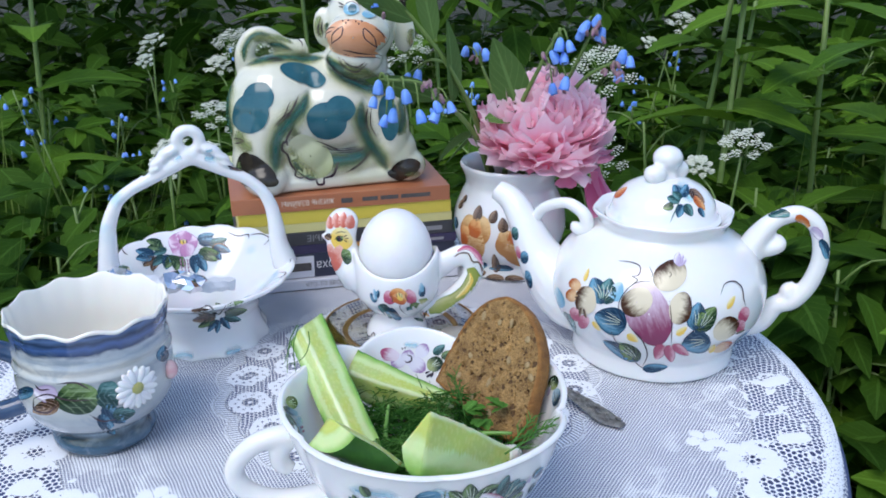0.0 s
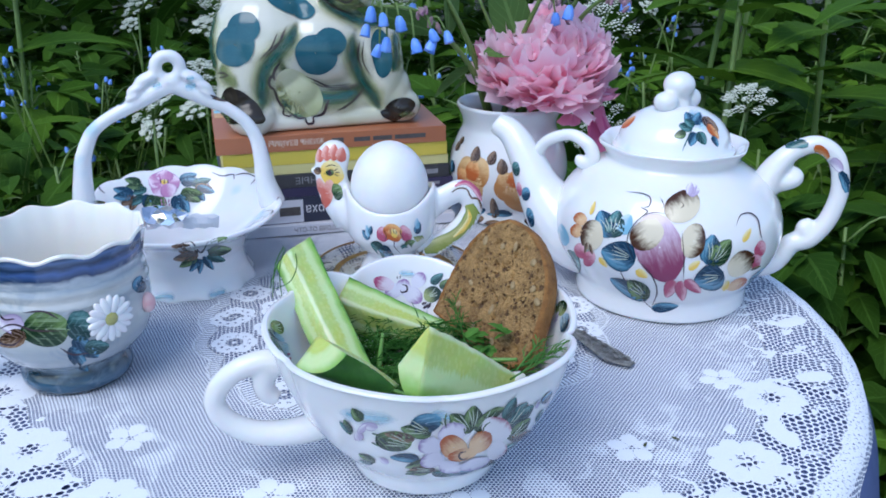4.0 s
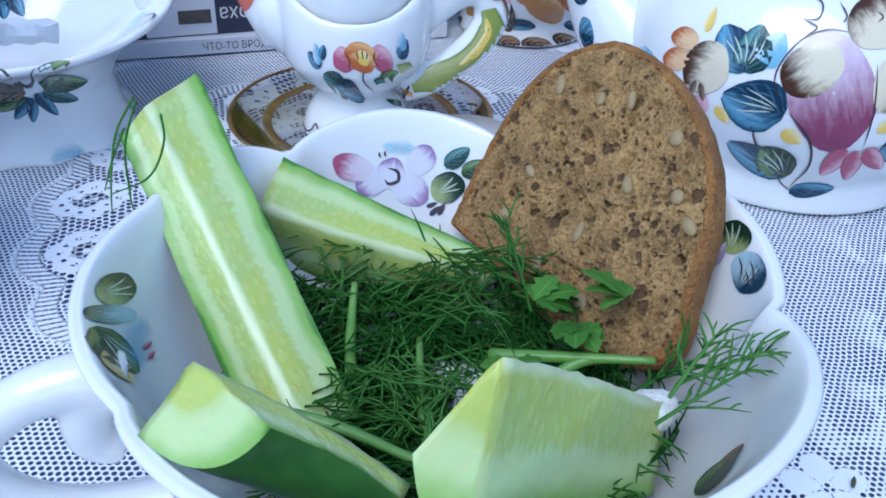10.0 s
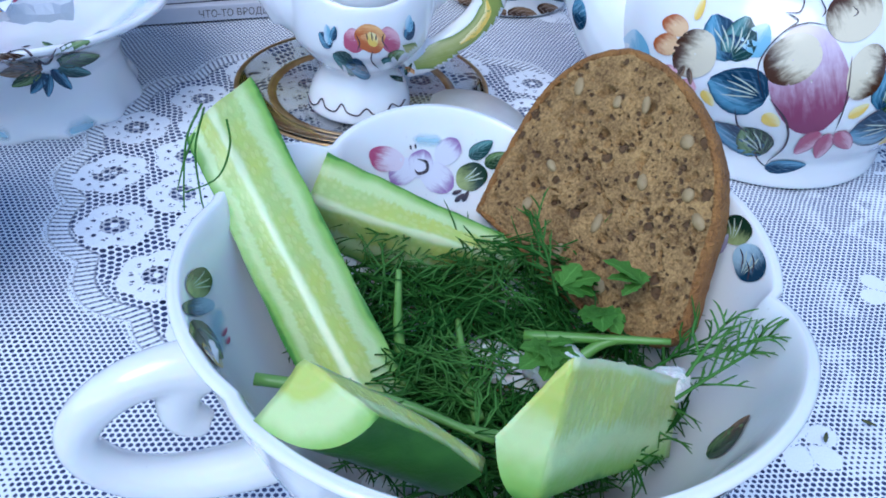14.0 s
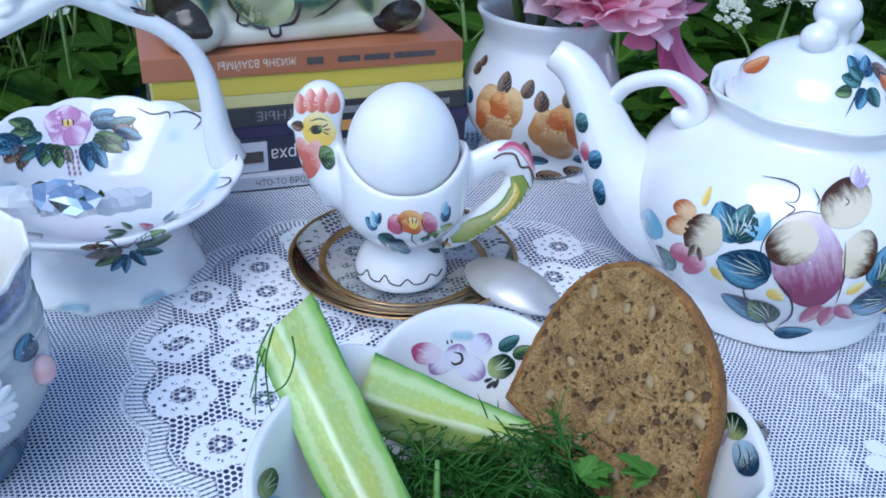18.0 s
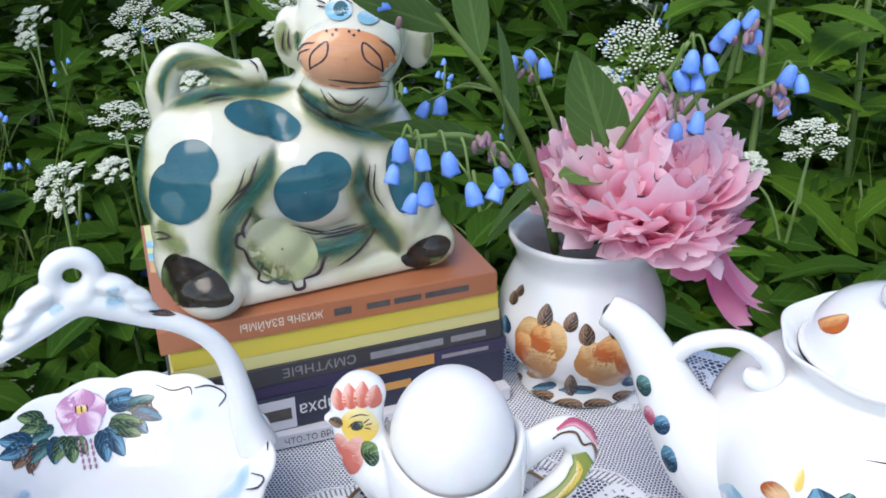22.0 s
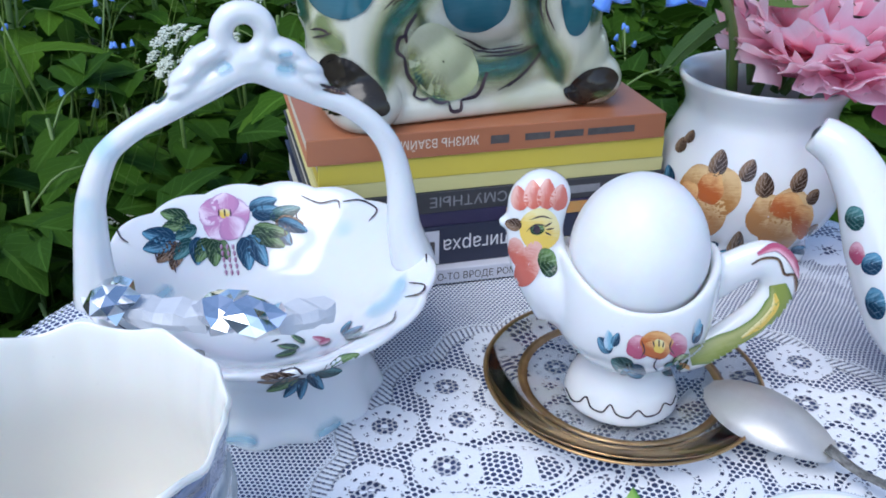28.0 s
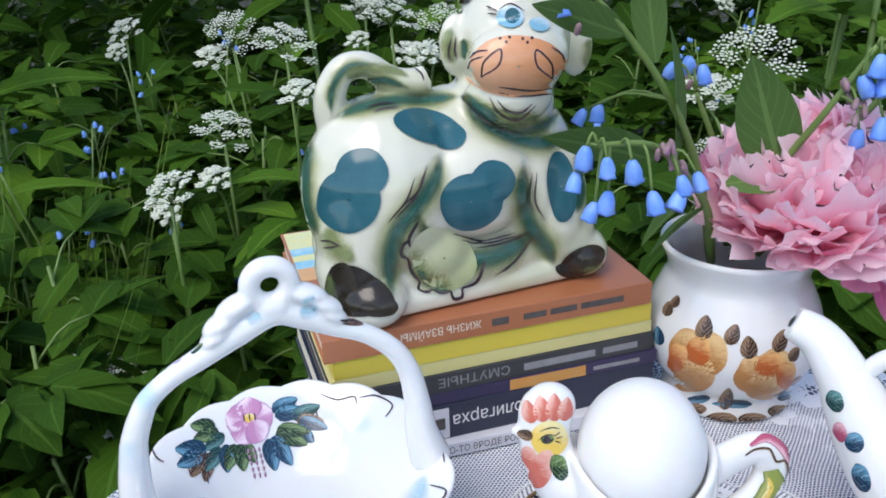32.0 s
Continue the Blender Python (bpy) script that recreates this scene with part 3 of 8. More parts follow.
def lobed(a, r, z):
    """Six uneven scallops that open towards the rim."""
    k = min(1.0, max(0.0, (z - 0.010) / 0.05))
    d = (math.degrees(a) + 9) % 360 - 9
    i = max(n for n in range(6) if NOTCHES[n] <= d + 1e-6)
    u = (d - NOTCHES[i]) / (NOTCHES[i + 1] - NOTCHES[i])
    c = abs(math.sin(math.pi * u))
    deep = DEPTHS[i] + (DEPTHS[i + 1] - DEPTHS[i]) * u
    return r * (1 + 0.10 * k * (deep * (c ** 0.55 - 1) + 0.36)), z + 0.0042 * k * k * (deep * (c - 1) + 0.4)


def make_bowl():
    b = thing("soup_cup", BOWL, "white painted ceramic soup cup with scalloped rim and handle", "bowl")
    prof = [(0, 0.004), (0.020, 0.004), (0.0235, 0.0), (0.0290, 0.0005), (0.0308, 0.004), (0.0325, 0.009), (0.0395, 0.0165),
            (0.0485, 0.029), (0.0550, 0.044), (0.0590, 0.0590), (0.0606, 0.0615), (0.0592, 0.0625), (0.0572, 0.0605), (0.0512, 0.044), (0.0425, 0.0305), (0.031, 0.019), (0.016, 0.014), (0, 0.013)]
    body = part("body", lathe(prof, 160, lobed, 90), PORCELAIN, b)
    hb = tube([(-0.0545, -0.0145, 0.0500), (-0.0610, -0.0165, 0.0520), (-0.0700, -0.0190, 0.0500), (-0.0775, -0.0200, 0.0430), (-0.0795, -0.0200, 0.0350), (-0.0745, -0.0190, 0.0265), (-0.0645, -0.0165, 0.0205), (-0.0510, -0.0125, 0.0185), (-0.0370, -0.008, 0.0200)],
              [0.0056, 0.0048, 0.0044, 0.0043, 0.0043, 0.0045, 0.0050, 0.0056, 0.0060], 16, 70, 1.0)
    tube([(-0.0590, -0.0160, 0.0500), (-0.0610, -0.0165, 0.0440), (-0.0605, -0.0160, 0.0385), (-0.0565, -0.0150, 0.0350)], [0.0050, 0.0046, 0.0042, 0.0032], 12, 16, 0.9, hb)
    part("handle", fused(hb, 0.0011, 4), PORCELAIN, b)
    return b, body


bowl, bowl_body = make_bowl()

# ---- mug with a moulded daisy ----
MUG = (-0.176, 0.399, 0.001)
NAVY = plain("blue_lustre_band", (0.010, 0.026, 0.075), (0.05, 0.10, 0.20), rough=0.2, scale=60, coat=0.25)


def lustre_mat():
    """Running lustre glaze: dark teal foot, smoky grey-white belly, cobalt collar, each bleeding into the next."""
    m, nt, bs = nodes_of("lustre_glaze")
    v = coords(nt)
    sep = nt.nodes.new("ShaderNodeSeparateXYZ")
    link(nt, v, sep.inputs[0])
    run = math_node(nt, "SUBTRACT", noise_tex(nt, coords(nt, "Object", (1, 1, 2.2)), 42, 3, 0.6, 0.6), 0.5)
    h = math_node(nt, "ADD", sep.outputs[2], math_node(nt, "MULTIPLY", run, 0.0075))
    cr = nt.nodes.new("ShaderNodeValToRGB")
    link(nt, math_node(nt, "MULTIPLY", h, 1 / 0.076), cr.inputs[0])
    # the dark tone at 0.765 is a painted shading line below the collar
    tones = ((0.00, (0.012, 0.035, 0.060)), (0.07, (0.030, 0.090, 0.150)), (0.13, (0.010, 0.030, 0.045)), (0.165, (0.16, 0.22, 0.26)), (0.23, (0.40, 0.43, 0.45)), (0.36, (0.34, 0.38, 0.40)), (0.50, (0.52, 0.53, 0.50)), (0.62, (0.36, 0.40, 0.42)),
             (0.70, (0.58, 0.58, 0.54)), (0.765, (0.30, 0.35, 0.39)), (0.80, (0.50, 0.54, 0.57)), (0.825, (0.020, 0.045, 0.11)), (0.87, (0.065, 0.13, 0.33)), (0.90, (0.020, 0.040, 0.085)), (0.935, (0.10, 0.17, 0.34)), (0.955, (0.03, 0.06, 0.13)))
    el = cr.color_ramp.elements
    for k, (at, tone) in enumerate(tones):
        e = el[k] if k < 2 else el.new(at)
        e.position, e.color = at, (*tone, 1)
    cloud = ramp(nt, noise_tex(nt, v, 70, 3, 0.6, 0.8), 0.52, 0.72, True)
    col = mix_col(nt, math_node(nt, "MULTIPLY", cloud, 0.45), cr.outputs[0], (0.20, 0.27, 0.34))
    link(nt, col, bs.inputs["Base Color"])
    bs.inputs["Roughness"].default_value = 0.09
    bs.inputs["Coat Weight"].default_value, bs.inputs["Coat Roughness"].default_value = 0.7, 0.03
    bump(nt, bs, math_node(nt, "ADD", noise_tex(nt, coords(nt, "Object", (1, 1, 3)), 60, 2), math_node(nt, "MULTIPLY", run, 0.6)), 0.5, 0.0016)
    return m


MUG_GLAZE = lustre_mat()


def fluted(a, r, z):
    k = min(1.0, max(0.0, (z - 0.045) / 0.025))
    return r * (1 + 0.007 * k * math.cos(22 * a)), z + 0.0012 * k * k * math.cos(11 * a)


def make_mug():
    m = thing("mug", MUG, "grey-white ceramic mug with blue bands and a moulded daisy", "mug")
    out = [(0, 0.003), (0.019, 0.003), (0.0215, 0.0), (0.0245, 0.001), (0.0255, 0.005), (0.0235, 0.011), (0.0245, 0.0135), (0.0315, 0.0185), (0.0362, 0.026), (0.0378, 0.038), (0.0374, 0.046), (0.0379, 0.0490), (0.0367, 0.0520), (0.0372, 0.0550), (0.0361, 0.0585),
           (0.0369, 0.0635), (0.0382, 0.0715), (0.0384, 0.0728), (0.0372, 0.0730), (0.0352, 0.064), (0.0342, 0.055), (0.0345, 0.04), (0.031, 0.022), (0.016, 0.012), (0, 0.011)]
    bm = lathe(out, 110, fluted, 100)
    for f in bm.faces:
        c = f.calc_center_median()
        r = math.hypot(c.x, c.y)
        inner = f.normal.dot(Vector((c.x, c.y, 0))) < 0 and c.z > 0.01
        level = c.z - 0.0012 * math.cos(11 * math.atan2(c.y, c.x))
        if inner or level > 0.0720:
            f.material_index = 1
    body = part("body", bm, [MUG_GLAZE, CREAM], m)
    part("handle", tube([(-0.033, -0.008, 0.048), (-0.046, -0.012, 0.054), (-0.058, -0.016, 0.046), (-0.058, -0.016, 0.030), (-0.048, -0.013, 0.020), (-0.034, -0.009, 0.022)], [0.005, 0.0048, 0.0045, 0.0045, 0.005, 0.005], 12, 40), NAVY, m)
    d = Vector((0.032, -0.029, 0)).normalized()
    c = d * 0.0385 + Vector((0, 0, 0.0413))
    x = Vector((0, 0, 1)).cross(d).normalized()
    z = Vector((0, 0, 1))
    rot = Matrix((x, z, d)).transposed().to_4x4()
    flower = part("daisy", blob(c + d * 0.002, (0.0033, 0.0033, 0.0017), None, rot), plain("daisy_yellow", (0.62, 0.58, 0.16), (0.48, 0.5, 0.2), rough=0.3, scale=900, bumped=0.8, dist=0.001), m, "raised ceramic daisy with yellow centre")
    for i in range(18):
        a = 2 * math.pi * i / 18 + 0.1
        e = x * math.cos(a) + z * math.sin(a)
        rot = Matrix((e, d.cross(e), d)).transposed().to_4x4()
        part("petal", blob(c + e * 0.0062 + d * (0.0012 + 0.0005 * (i % 2)), (0.0050, 0.0021, 0.0013), None, rot, 12, 8), PORCELAIN, flower, "white petal")
    bud = bmesh.new()
    blob(Vector((0.0385, -0.003, 0.038)), (0.0035, 0.004, 0.005), bud)
    part("rosebud", bud, plain("pink_glaze", (0.70, 0.36, 0.38), (0.72, 0.55, 0.52), rough=0.2, scale=200), m, "small pink moulded rosebud")
    return m, body


mug, mug_body = make_mug()

# ---- basket dish ----
BASKET = (-0.152, 0.516, 0.000)


def petal_rim(a, r, z):
    k = min(1.0, max(0.0, (r - 0.030) / 0.026)) if z > 0.02 else 0.0
    return r * (1 + 0.03 * k * abs(math.cos(8 * a)) + 0.02 * k * math.cos(2 * (a - 0.3))), z + 0.0012 * k * abs(math.cos(8 * a)) + 0.006 * k * math.sin(a - 0.3)


def frill(a, r, z):
    r, z = petal_rim(a, r, z)
    k = max(0.0, 1 - z / 0.012)
    return r * (1 + 0.03 * k * math.cos(12 * a)), z


def make_basket():
    b = thing("basket_dish", BASKET, "white ceramic sweet basket with tall arched handle", "basket")
    prof = [(0, 0.006), (0.033, 0.004), (0.0365, 0.0), (0.0385, 0.0005), (0.0375, 0.004), (0.0345, 0.010), (0.0335, 0.018), (0.0365, 0.027), (0.0445, 0.0365), (0.0535, 0.0435),
            (0.0560, 0.0458), (0.0556, 0.0475), (0.053, 0.0465), (0.044, 0.0395), (0.035, 0.031), (0.024, 0.025), (0, 0.023)]
    body = part("body", lathe(prof, 128, frill, 90), PORCELAIN_BLUE, b)
    c, s = math.cos(radians(17)), math.sin(radians(17))

    def at(u, z, v=0.0):
        return (u * c - v * s, u * s + v * c, z)

    arch = ((-0.0540, 0.042), (-0.0535, 0.056), (-0.0522, 0.0694), (-0.0505, 0.0790), (-0.0462, 0.0893), (-0.0425, 0.0945), (-0.0345, 0.1003), (-0.0245, 0.1052), (-0.0130, 0.1110), (0.0, 0.1165),
            (0.010, 0.1125), (0.0200, 0.1070), (0.0305, 0.1018), (0.0401, 0.0934), (0.0456, 0.0831), (0.0482, 0.0692), (0.0492, 0.056), (0.0525, 0.042))
    hb = tube([at(*q) for q in arch], [0.0080, 0.0062, 0.0052, 0.0046, 0.0041, 0.0037, 0.0036, 0.0040, 0.0046, 0.0048, 0.0044, 0.0038, 0.0036, 0.0038, 0.0042, 0.0050, 0.0062, 0.0082], 14, 110, 1.0)
    ring = [at(0.0066 * math.sin(t), 0.1268 + 0.0066 * math.cos(t)) for t in [2 * math.pi * i / 14 for i in range(15)]]
    tube(ring, [0.0037], 12, 56, 1.0, hb)
    blob(at(0.0, 0.1185), (0.0075, 0.0050, 0.0052), hb, Euler((0, 0, radians(17))).to_matrix().to_4x4())
    for sgn in (-1, 1):
        for u, z, rx, rz, tip in ((0.0118, 0.1212, 0.0078, 0.0036, 0.42), (0.0172, 0.1165, 0.0072, 0.0029, 0.50), (0.0195, 0.1122, 0.0062, 0.0024, 0.5)):
            blob(at(sgn * u, z), (rx, 0.0052, rz), hb, Euler((0, sgn * tip, radians(17))).to_matrix().to_4x4())
    part("handle", fused(hb, 0.0009, 3), PORCELAIN_BLUE, b)
    return b, body


basket, basket_body = make_basket()


def make_candy(at, turn, tilt, ends):
    t = thing("candy", at, "wrapped candy in pale paper with twisted silver foil ends", "candy", "candies in the basket")
    t.matrix_basis = pose(*at, 0, tilt, turn)
    wrap = bmesh.new()
    rows = []
    for i in range(9):
        u = i / 8
        w, h = 0.0058 - 0.002 * abs(2 * u - 1) ** 4, 0.0030 + 0.0012 * ((i * 7) % 3 - 1) * 0.4
        rows.append([wrap.verts.new((-0.0125 + 0.025 * u, w * math.cos(a) * (1 + 0.10 * math.sin(3 * a + u * 9)), 0.0040 + h * (1 if math.sin(a) > 0.5 else -1 if math.sin(a) < -0.5 else math.sin(a) * 0.5))) for a in [2 * math.pi * k / 10 for k in range(10)]])
    for p, q in zip(rows, rows[1:]):
        for k in range(10):
            wrap.faces.new((p[k], p[(k + 1) % 10], q[(k + 1) % 10], q[k]))
    wrap.faces.new(rows[0][::-1])
    wrap.faces.new(rows[-1])
    bmesh.ops.recalc_face_normals(wrap, faces=wrap.faces)
    part("wrapper", wrap, PAPER_WRAP, t)
    rnd = random.Random(int(turn * 10) + 3)
    for sgn in ends:
        bm = bmesh.new()
        bmesh.ops.create_icosphere(bm, subdivisions=2, radius=1)
        for v in bm.verts:
            k = 1 + 0.75 * noise.noise(v.co * 2.1 + Vector((turn, sgn, 0))) + rnd.uniform(-0.10, 0.10)
            v.co = Vector((sgn * (0.0155 + 0.0075 * v.co.x * k), 0.0088 * v.co.y * k * (1 + 0.35 * v.co.x), 0.0062 + 0.0058 * v.co.z * k))
        part("foil_end", bm, FOIL, t, "crumpled silver foil")
    return t


make_candy((-0.1755, 0.4820, 0.0455), -3, 5, (-1, 1))
make_candy((-0.1370, 0.4860, 0.0425), 48, 14, (-1,))

# ---- glass saucer ----
SAUCER = (-0.0270, 0.5105, 0.0015)
saucer = thing("glass_saucer", SAUCER, "clear glass saucer with worn gold rims", "saucer")
part("dish", lathe([(0, 0.0), (0.020, 0.0), (0.0225, 0.0006), (0.034, 0.0022), (0.0485, 0.0068), (0.0489, 0.0076), (0.048, 0.0078), (0.034, 0.0044), (0.0225, 0.0032), (0.0195, 0.0026), (0, 0.0026)], 96), GLASS, saucer)
for r, z, w, h in ((0.0485, 0.0074, 0.0009, 0.0007), (0.0352, 0.0043, 0.0017, 0.0005)):
    part("gold_band", lathe([(r - w, z - h * 0.6), (r, z - h), (r + w, z + h * 0.4), (r, z + h), (r - w, z - h * 0.6)], 96), GOLD, saucer, "worn gilt band")

# ---- egg cup and egg ----
EGGCUP = (-0.0285, 0.5035, 0.0046)


def make_eggcup():
    e = thing("egg_cup", EGGCUP, "white ceramic egg cup with a painted rooster head and tail handle", "egg cup")
    bm = lathe([(0, 0.002), (0.017, 0.0015), (0.0192, 0.0), (0.0196, 0.003), (0.0178, 0.009), (0.0146, 0.0145), (0.0146, 0.0185), (0.0200, 0.0235), (0.0252, 0.0305), (0.0268, 0.0390), (0.0260, 0.0475), (0.0245, 0.0488), (0.0228, 0.0460), (0.0218, 0.038), (0.015, 0.029), (0, 0.027)], 72, lambda a, r, z: (r, z + 0.010 * min(1.0, max(0.0, (z - 0.030) / 0.016)) * abs(math.cos(a)) ** 2.5), 60)
    blob((-0.0215, 0.001, 0.042), (0.0125, 0.0125, 0.015), bm, Euler((0, -0.5, 0)).to_matrix().to_4x4())
    tube([(-0.0220, 0.001, 0.038), (-0.0305, 0.002, 0.050), (-0.0335, 0.003, 0.062), (-0.0330, 0.004, 0.072), (-0.0318, 0.004, 0.0765)], [0.012, 0.0098, 0.0092, 0.0098, 0.0085], 16, 30, 0.78, bm, (1, 0, 0))
    blob((-0.0318, 0.004, 0.0745), (0.0092, 0.0072, 0.0086), bm)
    blob((-0.0425, 0.003, 0.0655), (0.0030, 0.0024, 0.0022), bm)
    tube([(0.016, 0, 0.040), (0.024, 0, 0.0455), (0.033, 0, 0.0515), (0.0405, 0, 0.0545), (0.0455, 0, 0.0515), (0.0472, 0, 0.0445), (0.0435, -0.001, 0.0360), (0.0350, -0.002, 0.0280), (0.0250, -0.004, 0.0215), (0.0160, -0.006, 0.0195)],
         [0.0070, 0.0052, 0.0046, 0.0046, 0.0046, 0.0044, 0.0042, 0.0040, 0.0040, 0.0040], 16, 64, 1.45, bm, (0, 1, 0))
    body = part("body", fused(bm, 0.0009, 5), PORCELAIN, e)
    return e, body


eggcup, eggcup_body = make_eggcup()


eg = []
for i in range(41):
    t = math.pi * i / 40
    eg.append((0.0222 * math.sin(t) * (1 - 0.05 * max(0.0, math.cos(t))), (0.0255 if t < math.pi / 2 else 0.0285) * math.cos(t)))
eg[0], eg[-1] = (0, eg[0][1]), (0, eg[-1][1])
egg = part("egg", lathe(eg, 48), EGGSHELL)
egg.matrix_basis = pose(-0.0287, 0.5025, 0.0628, 2, 1, 0)
tagged(egg, "white boiled hen's egg standing in the egg cup", "egg")


# ---- spoon ----
def make_spoon():
    s = thing("spoon", (0.012, 0.4905, 0.0085), "tarnished silver tablespoon with ornamented handle", "spoon")
    s.matrix_basis = pose(0.018, 0.4840, 0.0098, 0, 4.0, -47)
    bm = bmesh.new()
    rings = []
    for i in range(17):
        u = i / 16
        x = -0.024 + 0.046 * u
        w = 0.0155 * math.sin(math.pi * min(1, u ** 0.85 * 0.93 + 0.03)) ** 0.65
        rings.append([bm.verts.new((x, w * t, 0.0070 * (1 - t * t) * math.sin(math.pi * u) - 0.001)) for t in [k / 5 - 1 for k in range(11)]])
    for p, q in zip(rings, rings[1:]):
        for k in range(10):
            bm.faces.new((p[k], p[k + 1], q[k + 1], q[k]))
    bmesh.ops.solidify(bm, geom=bm.faces[:], thickness=0.0011)
    part("spoon_bowl", smooth(bm), SILVER, s)
    part("handle", tube([(0.019, 0, 0.0010), (0.030, 0, -0.001), (0.045, 0, 0.0005), (0.075, 0, 0.0020), (0.100, 0, -0.0005), (0.1125, 0, 0.0000)], [0.0025, 0.0022, 0.002, 0.0036, 0.0066, 0.0026], 12, 60, 0.28, None, (0, 1, 0)), TARNISH, s, "tarnished handle")
    orn = bmesh.new()
    for i in range(9):
        blob((0.080 + 0.0035 * i, (-1) ** i * 0.0018, 0.0030 - 0.0002 * i), (0.0020, 0.0015, 0.0008), orn, None, 8, 6)
    part("ornament", orn, TARNISH, s, "raised scroll ornament")
    return s


make_spoon()

# ---- teapot ----
POT = (0.130, 0.497, 0.001)


def make_teapot():
    p = thing("teapot", POT, "white ceramic teapot with painted fruit and flowers", "teapot")
    prof = [(0, 0.004), (0.043, 0.003), (0.0465, 0.0), (0.0485, 0.001), (0.0485, 0.007), (0.049, 0.012), (0.0545, 0.020), (0.0615, 0.032), (0.0635, 0.045), (0.0605, 0.058), (0.0525, 0.069), (0.042, 0.0765),
            (0.0372, 0.0800), (0.0368, 0.0825), (0.0384, 0.0860), (0.0404, 0.0888), (0.0400, 0.0900), (0.0384, 0.0893), (0.0350, 0.0862), (0.0333, 0.0840), (0.033, 0.078), (0.05, 0.066), (0.058, 0.045), (0.05, 0.02), (0, 0.010)]
    body = part("body", lathe(prof, 96, lambda a, r, z: (r * (1 + 0.020 * min(1.0, max(0.0, (z - 0.083) / 0.005)) * math.cos(8 * a)), z), 110), PORCELAIN, p)
    sp = tube([(-0.028, 0.006, 0.024), (-0.048, 0.010, 0.031), (-0.060, 0.014, 0.040), (-0.071, 0.020, 0.055), (-0.0795, 0.026, 0.073), (-0.0870, 0.032, 0.0850), (-0.0960, 0.037, 0.0905)], [0.022, 0.0225, 0.0190, 0.0135, 0.0098, 0.0080, 0.0066], 20, 56)
    part("spout", fused(sp, 0.0013, 3), PORCELAIN, p)
    # no hole is cut: a dark ball stands for the shade in the spout's mouth
    hole = bmesh.new()
    blob((-0.0933, 0.0355, 0.0889), (0.0044, 0.0044, 0.0044), hole)
    part("spout_opening", hole, plain("dark_opening", (0.05, 0.05, 0.055), (0.03, 0.03, 0.03), rough=0.4), p)
    part("scroll", fused(tube([(-0.0735, 0.024, 0.074), (-0.068, 0.018, 0.0845), (-0.056, 0.010, 0.0902), (-0.0468, 0.0045, 0.0860), (-0.0438, 0.003, 0.0795), (-0.0462, 0.004, 0.0752), (-0.0500, 0.006, 0.0760), (-0.0502, 0.006, 0.0792)], [0.0036, 0.0034, 0.0034, 0.0040, 0.0043, 0.0042, 0.0036, 0.0026], 14, 56), 0.0009, 2), PORCELAIN, p)
    hb = tube([(0.050, -0.008, 0.064), (0.0555, -0.009, 0.077), (0.064, -0.010, 0.0865), (0.076, -0.012, 0.0905), (0.0865, -0.014, 0.083), (0.0905, -0.015, 0.066), (0.0870, -0.015, 0.049), (0.079, -0.013, 0.0365), (0.070, -0.011, 0.0325), (0.062, -0.009, 0.021), (0.050, -0.007, 0.0185)],
              [0.009, 0.0068, 0.0052, 0.005, 0.005, 0.005, 0.0052, 0.0056, 0.0058, 0.0068, 0.009], 16, 80)
    tube([(0.0525, -0.009, 0.068), (0.060, -0.010, 0.0685), (0.0665, -0.011, 0.0715), (0.064, -0.0105, 0.0765)], [0.005, 0.0055, 0.005, 0.003], 12, 18, 1.0, hb)
    tube([(0.078, -0.0125, 0.036), (0.0755, -0.012, 0.0425), (0.0795, -0.0125, 0.046)], [0.0055, 0.0048, 0.003], 12, 14, 1.0, hb)
    handle = part("handle", fused(hb, 0.0012, 4), PORCELAIN, p)
    lid = part("lid", lathe([(0.0300, 0.0838), (0.0332, 0.0852), (0.0334, 0.0868), (0.0318, 0.0878), (0.0309, 0.0900), (0.0288, 0.0960), (0.0232, 0.1028), (0.0130, 0.1082), (0.0065, 0.1100), (0.0055, 0.112), (0, 0.112)], 80, None, 60), PORCELAIN_BLUE, p)
    kb = blob((0, 0, 0.1205), (0.0088, 0.0088, 0.0074))
    tube([(0, 0, 0.106), (0, 0, 0.114), (0, 0, 0.119)], [0.0080, 0.0062, 0.0070], 14, 10, 1.0, kb)
    blob((-0.0080, -0.006, 0.1125), (0.0068, 0.0062, 0.0057), kb)
    blob((0.0075, 0.0045, 0.1125), (0.0065, 0.0065, 0.0060), kb)
    part("knob", fused(kb, 0.001, 4), PORCELAIN, lid)
    return p, body, lid, handle


teapot, pot_body, pot_lid, pot_handle = make_teapot()

# ---- vase ----
VASE = (0.0495, 0.628, 0.001)
vase = thing("vase", VASE, "white ceramic vase with painted orange roses, holding a peony", "vase")
vase_body = part("body", lathe([(0, 0.003), (0.026, 0.002), (0.030, 0.0), (0.0315, 0.002), (0.0305, 0.008), (0.031, 0.012), (0.0375, 0.021), (0.0418, 0.034), (0.0405, 0.048), (0.0358, 0.060), (0.0328, 0.067), (0.0335, 0.073), (0.0362, 0.079), (0.0370, 0.0815), (0.0356, 0.083), (0.0315, 0.078), (0.0302, 0.067), (0.036, 0.05), (0.036, 0.03), (0.02, 0.012), (0, 0.011)], 96, None, 90), PORCELAIN, vase)

# ---- books ----
BOOK0 = Vector((-0.1448, 0.5765, 0.001))
BOOK_TURN = 14.6


